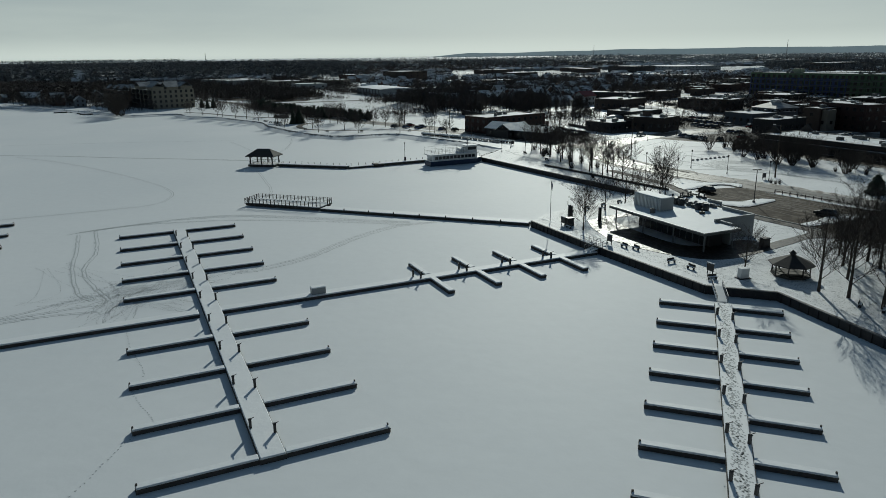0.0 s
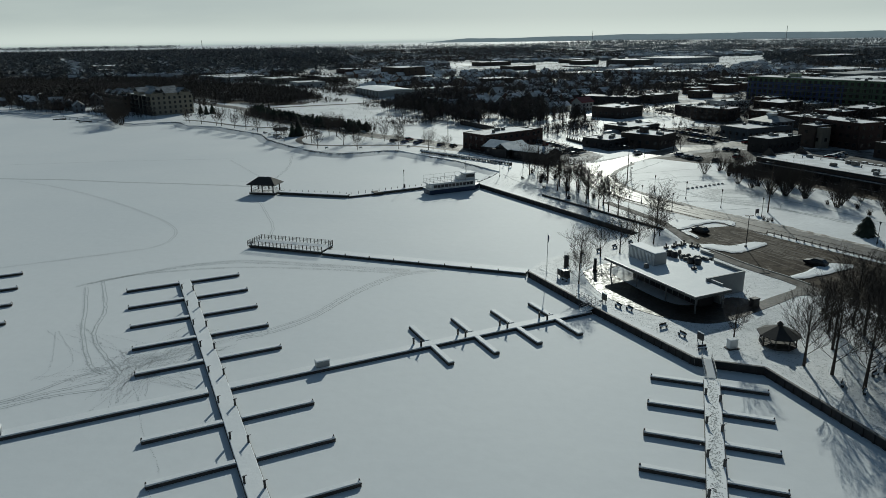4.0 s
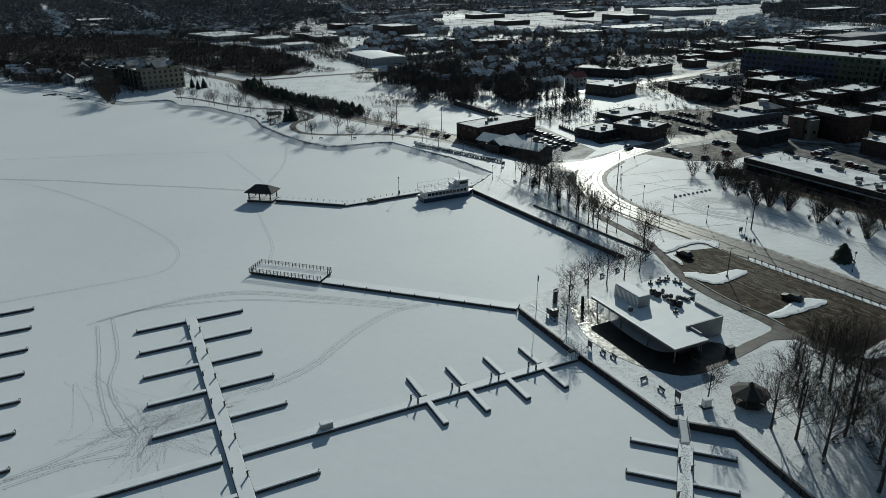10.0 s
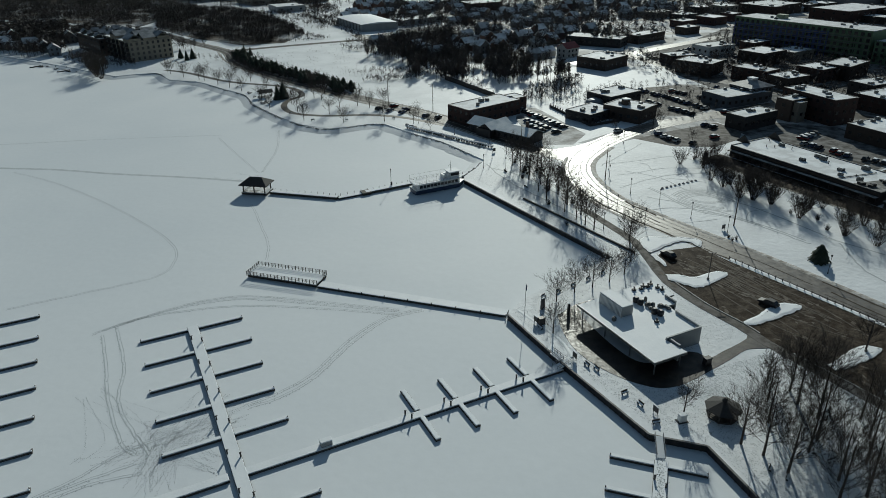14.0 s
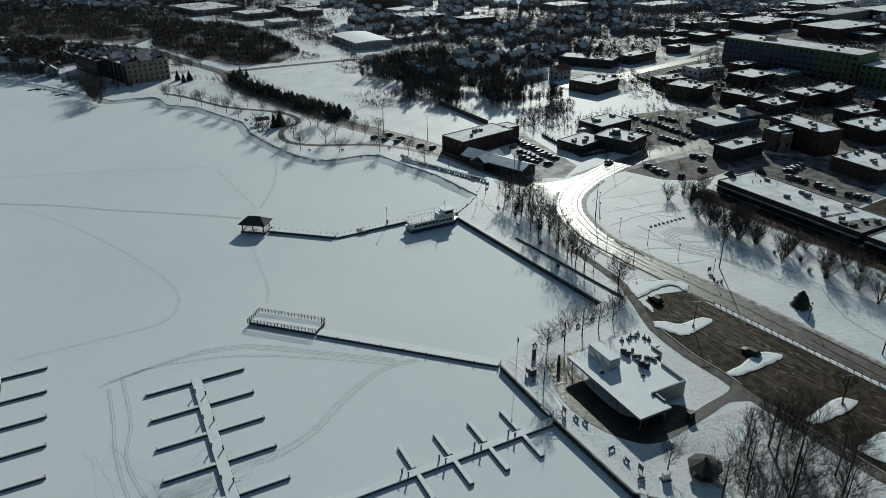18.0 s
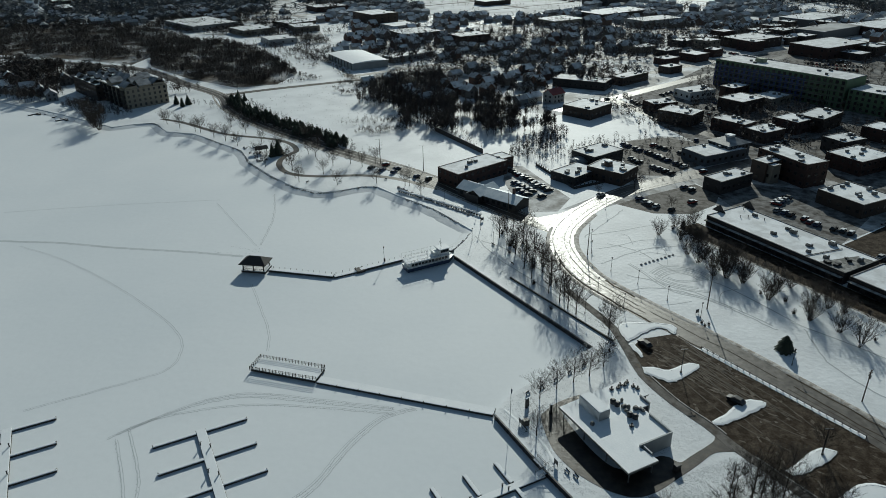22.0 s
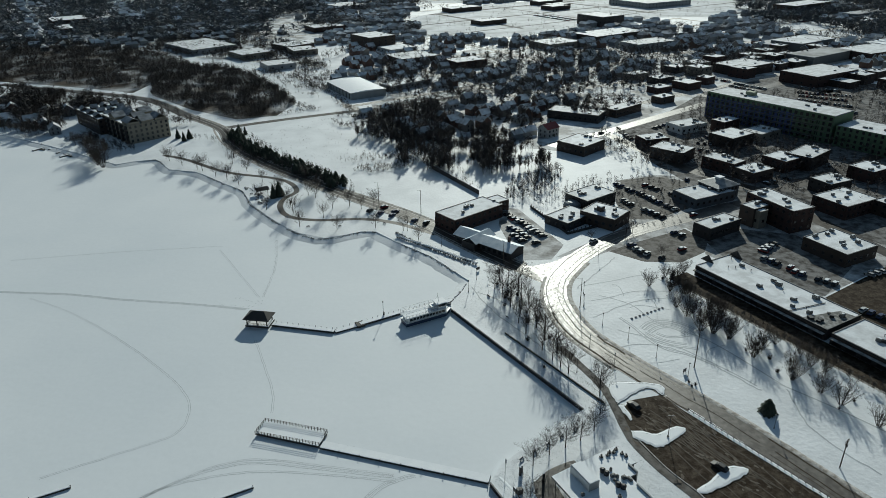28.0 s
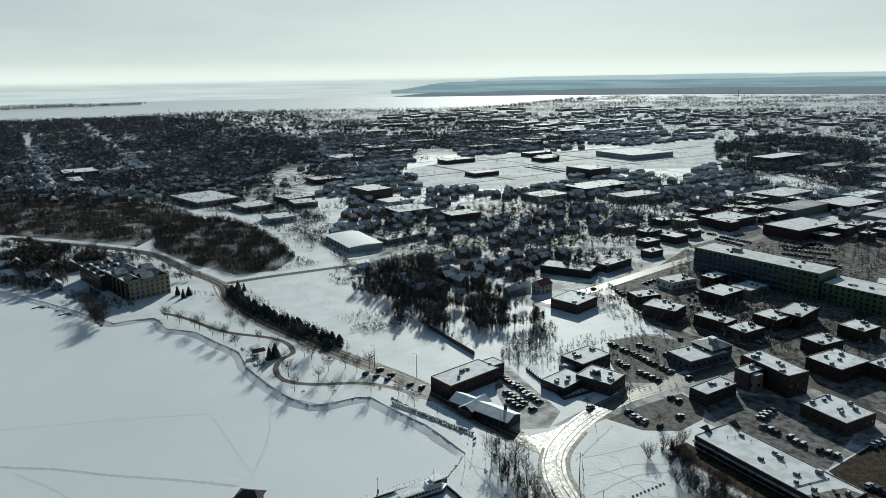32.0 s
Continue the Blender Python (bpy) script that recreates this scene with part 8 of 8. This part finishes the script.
# ---- tracks and footprints in the snow ----
TRACKS = [
    ([(-230, 262), (-160.2, 251.2), (-137.5, 248), (-114.2, 242.1), (-83.3, 235.9), (-63.8, 231)], 1.5),
    ([(-99.9, 145.2), (-90.9, 149.5), (-81.5, 154), (-69.3, 160.8), (-67.9, 170), (-71.8, 179.8), (-84.5, 194.6), (-108, 216.4), (-131.3, 234.4), (-151.3, 246.2)], 0.5),
    ([(-56.5, 208.9), (-50.1, 192.5), (-45.1, 178.2), (-43.7, 168.6)], 0.45),
    ([(-63.5, 294.6), (-59.3, 266.4), (-59.5, 240.1)], 0.5), ([(-60.6, 240.1), (-72.7, 261), (-86.6, 285.2)], 0.5),
    ([(-74.6, 133.3), (-64.2, 141), (-54.6, 145.6), (-43.9, 147.4), (-26.5, 144), (-6.9, 139.7)], 0.35), ([(-73, 134.8), (-63, 142), (-54, 147), (-43, 148.7), (-26.5, 145.2), (-6.9, 140.6)], 0.35),
    ([(-70.8, 136.9), (-61.6, 141.3), (-44.5, 144.1), (-26.3, 142.1), (-6.8, 138.3)], 0.35),
    ([(-34, 106), (-28.8, 108.8), (-22.8, 115.1), (-16.7, 126.7), (-9.5, 136.2), (-1.4, 139.8)], 0.4), ([(-34, 107.2), (-29.4, 110.2), (-23.6, 116.2), (-17.6, 127.6), (-10, 137.2), (-1.4, 140.6)], 0.4),
    ([(-64.5, 84.2), (-58.6, 88.7), (-53.4, 94.6), (-45, 100)], 0.35), ([(-63.5, 82.4), (-56.1, 87.2), (-47.8, 89.7)], 0.35), ([(-66, 83), (-59, 87), (-50, 92)], 0.3),
    ([(-176.1, 281.1), (-131.3, 286.2), (-86.3, 288.8)], 0.5), ([(-72.5, 132.8), (-66.7, 120.4), (-62.1, 109.9), (-54.7, 97.4), (-51, 94.2)], 0.35), ([(-71.2, 136.8), (-63, 120.3), (-59.2, 107.9), (-48.7, 94.1)], 0.35),
]
gg = Geo()
for line, wd in TRACKS:
    pts = [p + Vector((trng.uniform(-.12, .12), trng.uniform(-.12, .12))) for p in smooth_line(line, 1.5)]
    gg.ribbon(pts, wd if wd > 0.6 else 0.2, 0.012)
    if wd < 0.6:
        gg.ribbon(offset_line(pts, 0.55), 0.14, 0.014)
solid("ski_tracks", gg, "track", "ski and snowmobile tracks crossing the frozen lake", "tracks", kind="stuff")
feet = Geo()


def steps(line, wander=0.5, zz=0.02, gap=0.75, size=0.3):
    for i, p in enumerate(smooth_line(line, gap)):
        x, y = p.x + trng.uniform(-wander, wander), p.y + trng.uniform(-wander, wander)
        a = trng.uniform(0, 6.28)
        feet.add([(x + size * math.cos(a + b) * (1 if j % 2 else 0.55), y + size * math.sin(a + b) * (1 if j % 2 else 0.55), zz) for j, b in enumerate((0, 1.57, 3.14, 4.71))], [(0, 1, 2, 3)])


for line, wd in TRACKS[5:]:
    if wd < 0.5:
        steps(line, 0.3, size=0.2)
PATCH = [(-64.2, 110), (-53.6, 95), (-46.7, 91.1), (-49.1, 102.2), (-44.4, 105.6), (-38.5, 107.3), (-37, 101.8), (-42.8, 97.8), (-36.3, 91.5), (-45.9, 86.9), (-55, 92)]
prng = random.Random(17)
for _ in range(84):
    a = Vector(prng.choice(PATCH)) + Vector((prng.gauss(0, 2.4), prng.gauss(0, 2.0)))
    b = Vector(prng.choice(PATCH)) + Vector((prng.gauss(0, 2.4), prng.gauss(0, 2.0)))
    c = (a + b) / 2 * 0.6 + Vector((-50.5, 96.5)) * 0.4 + Vector((prng.uniform(-3, 3), prng.uniform(-3, 3)))
    steps([tuple(a), tuple(c), tuple(b)], 0.12, gap=0.34, size=0.11)
for p in scatter([(-56, 96), (-48, 90), (-42, 92), (-44, 99), (-50, 103)], 110, 41):
    steps([p, (p[0] + 0.4, p[1] + 0.4)], 0.3, size=0.16)
steps([(-41.6, 84.3), (-38.8, 78.7), (-34.7, 72.4), (-33.2, 69.6)], 0.08, size=0.12, gap=0.5)
steps([(-33.4, 66.5), (-30.9, 63.1), (-28.1, 59.4), (-29.1, 56.5), (-29.6, 53.2), (-29.9, 49.9), (-30.6, 46)], 0.08, size=0.12, gap=0.5)
steps([(-63.5, 294), (-59.3, 266), (-59.5, 240)], 0.5, size=0.25)
steps([(-75, 236), (-66, 232), (-60, 236), (-70, 240)], 1.2, size=0.3)
h2 = Vector((37.9, 87.8))
for _ in range(1300):
    q = h2 + V2 * prng.uniform(-1, 62) + U2 * prng.gauss(0, 0.38)
    a = prng.uniform(0, 6.28)
    feet.add([(q.x + 0.1 * math.cos(a + b), q.y + 0.13 * math.sin(a + b), 0.647) for b in (0, 1.57, 3.14, 4.71)], [(0, 1, 2, 3)])
QUAY_ZONE = [(40, 95), (47.4, 92), (53.4, 73), (64, 70), (74, 92), (62, 108), (46, 107), (36, 110), (29, 124), (27, 138), (50, 160), (48, 162), (23, 142), (19, 136), (28, 116)]
for p in scatter(QUAY_ZONE, 8500, 42):
    a = prng.uniform(0, 6.28)
    s = prng.uniform(0.06, 0.16)
    feet.add([(p[0] + s * math.cos(a + b) * (1 if j % 2 else 0.6), p[1] + s * math.sin(a + b) * (1 if j % 2 else 0.6), LAND + 0.015) for j, b in enumerate((0, 1.57, 3.14, 4.71))], [(0, 1, 2, 3)])
for zone, count in (([(44, 104), (52, 110.5), (60, 114.5), (70, 118), (80, 102), (78, 94), (64, 94), (58, 104)], 5200), ([(46, 119), (54, 119.5), (66, 124), (66.5, 129), (57, 148), (50, 150), (42, 141)], 1500), ([(33, 140), (56, 160), (56, 176), (30, 206), (28, 200), (48, 166), (26, 146)], 2600), ([(14, 227), (48, 170), (52, 178), (44, 206), (46, 240), (30, 250), (22, 240)], 2600)):
    for p in scatter(zone, count, 95 + count):
        a, s = prng.uniform(0, 6.28), prng.uniform(0.07, 0.2)
        feet.add([(p[0] + s * math.cos(a + b) * (1 if j % 2 else 0.6), p[1] + s * math.sin(a + b) * (1 if j % 2 else 0.6), LAND + 0.016) for j, b in enumerate((0, 1.57, 3.14, 4.71))], [(0, 1, 2, 3)])
solid("footprints", feet, "foot", "trodden footprints in the snow round the docks and quay", "footprints", kind="stuff")
# wheel ruts on the lawn and the roads
ruts = Geo()
for k, ln in enumerate([[(79.0, 205.6), (82.8, 209.0), (87.6, 210.3), (92.5, 208.3), (96.2, 204.4), (98.0, 199.2)], [(79.4, 204.4), (83.2, 207.7), (88.0, 209.0), (92.3, 206.7), (95.2, 202.9), (96.6, 198.5)], [(80.6, 203.5), (84.3, 206.4), (88.6, 207.3), (92.0, 204.7), (94.1, 201.0)], [(81.4, 202.3), (85.0, 204.8), (88.7, 205.3), (91.3, 202.8), (92.6, 200.0)], [(78.3, 202.1), (80.6, 197.4), (84.7, 194.1), (89.7, 192.3), (93.6, 191.0)], [(79.4, 203.2), (82.2, 198.8), (86.1, 195.9), (90.7, 194.1)], [(72.9, 213.0), (76.0, 206.2), (78.6, 198.3), (82.8, 191.7), (88.8, 188.1), (95.3, 181.6)], [(82.8, 201.8), (85.4, 199.3), (89.4, 198.7), (93.9, 199.5)]]):
    ruts.ribbon(smooth_line(ln, 1.2), 0.5, LAND + 0.012 + k * 0.002)
    ruts.ribbon(offset_line(smooth_line(ln, 1.2), 0.9), 0.28, LAND + 0.013 + k * 0.002)
for ln in ([(60, 190), (75, 196), (90, 188), (104, 168)], [(63, 236), (75, 250), (85, 262)], [(64, 214), (82, 224), (98, 226)], [(70, 205), (84, 196), (96, 182), (104, 170)], [(112, 168), (110, 150), (118, 132)], [(24, 236), (34, 226), (44, 206)], [(22, 240), (28, 222), (40, 200), (50, 180)]):
    ruts.ribbon([p + Vector((trng.uniform(-.3, .3), trng.uniform(-.3, .3))) for p in smooth_line(ln, 2)], 0.5, LAND + 0.034)
for k in range(9):
    p = Vector((62 + prng.uniform(0, 42), 236 - prng.uniform(0, 60)))
    if p.x > 58 + (240 - p.y) * 0.15 and p.x < 100 + (210 - p.y) * 0.4:
        d = Vector((math.cos(k * 0.9), math.sin(k * 0.9)))
        ruts.ribbon(smooth_line([p, p + d * 6 + Vector((prng.uniform(-2, 2), prng.uniform(-2, 2))), p + d * 13 + Vector((prng.uniform(-3, 3), prng.uniform(-3, 3)))], 1.5), 0.25, LAND + 0.04 + k * 0.0007)
ruts.ribbon(smooth_line([(70, 230), (80, 222), (86, 208), (99, 196), (112, 170)], 3), 0.45, LAND + 0.03)
ruts.ribbon(smooth_line([(66, 238), (78, 241), (92, 245), (98, 239)], 3), 0.45, LAND + 0.031)
ruts.ribbon(smooth_line([(110, 172), (122, 158), (135, 140)], 3), 0.5, LAND + 0.032)
ruts.ribbon(smooth_line([(66, 226), (74, 228), (84, 232), (97, 231)], 3), 0.4, LAND + 0.033)
solid("lawn_ruts", ruts, "lawn_track", "looping wheel ruts on the snowy lawn", "tracks", kind="stuff")
slush = Geo()
base = smooth_line(MAIN[1:12], 5)
for o, wd in ((-3.4, 0.4), (0.9, 0.25), (2.9, 0.4)):
    slush.ribbon([p + Vector((trng.uniform(-.12, .12), trng.uniform(-.12, .12))) for p in offset_line(base, o)], wd, LAND + 0.062 + abs(o) * 0.001)
base = smooth_line(SHORE_ROAD[3:], 5)
for o, wd in ((-3.2, 0.6), (0.1, 0.4), (3.1, 0.6)):
    slush.ribbon([p + Vector((trng.uniform(-.12, .12), trng.uniform(-.12, .12))) for p in offset_line(base, o)], wd, LAND + 0.042)
mud = Geo()
base = smooth_line(MAIN[8:16], 4)
for o, wd in ((-3.9, 0.6), (-1.2, 0.3), (0.6, 0.3), (3.9, 0.7)):
    off = offset_line(base, o)
    i = 0
    while i < len(off) - 4:
        k = prng.randint(4, 14)
        if prng.random() < 0.55:
            mud.ribbon([p + Vector((prng.uniform(-.3, .3), prng.uniform(-.3, .3))) for p in off[i:i + k]], wd * prng.uniform(.5, 1.5), LAND + 0.07 + abs(o) * 0.002)
        i += k
solid("road_mud", mud, "mud", "brown mud streaks along the wet road", "mud", kind="stuff")
solid("road_slush", slush, "dirty_snow", "strips of grey slush between the wheel tracks", "slush", kind="stuff")
lotr = Geo()
for k in range(20):
    a = Vector((63 + prng.uniform(0, 14), 164 - prng.uniform(0, 14)))
    d = Vector((25, -42)) + Vector((prng.uniform(-8, 8), prng.uniform(-8, 8)))
    ln = prng.uniform(0.3, 0.85)
    m = a + d * ln * 0.5 + Vector((prng.uniform(-5, 5), prng.uniform(-5, 5)))
    pts = [p for p in smooth_line([a, m, a + d * ln], 2) if inside(p, LOT)]
    if len(pts) > 3:
        lotr.ribbon(pts, 0.35, LAND + 0.066 + k * 0.0005)
patches = Geo()
for p in scatter(LOT, 150, 94):
    a0, ln, wd = math.atan2(-42, 25) + prng.uniform(-.7, .7), prng.uniform(0.3, 1.6), prng.uniform(0.15, 0.5)
    rim = [(ln * math.cos(t * 0.7854) * prng.uniform(.6, 1.15), wd * math.sin(t * 0.7854) * prng.uniform(.5, 1.2)) for t in range(8)]
    patches.add([(p[0] + x * math.cos(a0) - y * math.sin(a0), p[1] + x * math.sin(a0) + y * math.cos(a0), LAND + 0.079 + p[0] * 0.0001) for x, y in rim], [tuple(range(8))])
solid("slush_patches", patches, "lot_slush", "thin brown slush patches on the muddy lot", "slush", kind="stuff")
solid("lot_ruts", lotr, "rut", "curving slush ruts over the muddy lot", "ruts", kind="stuff")
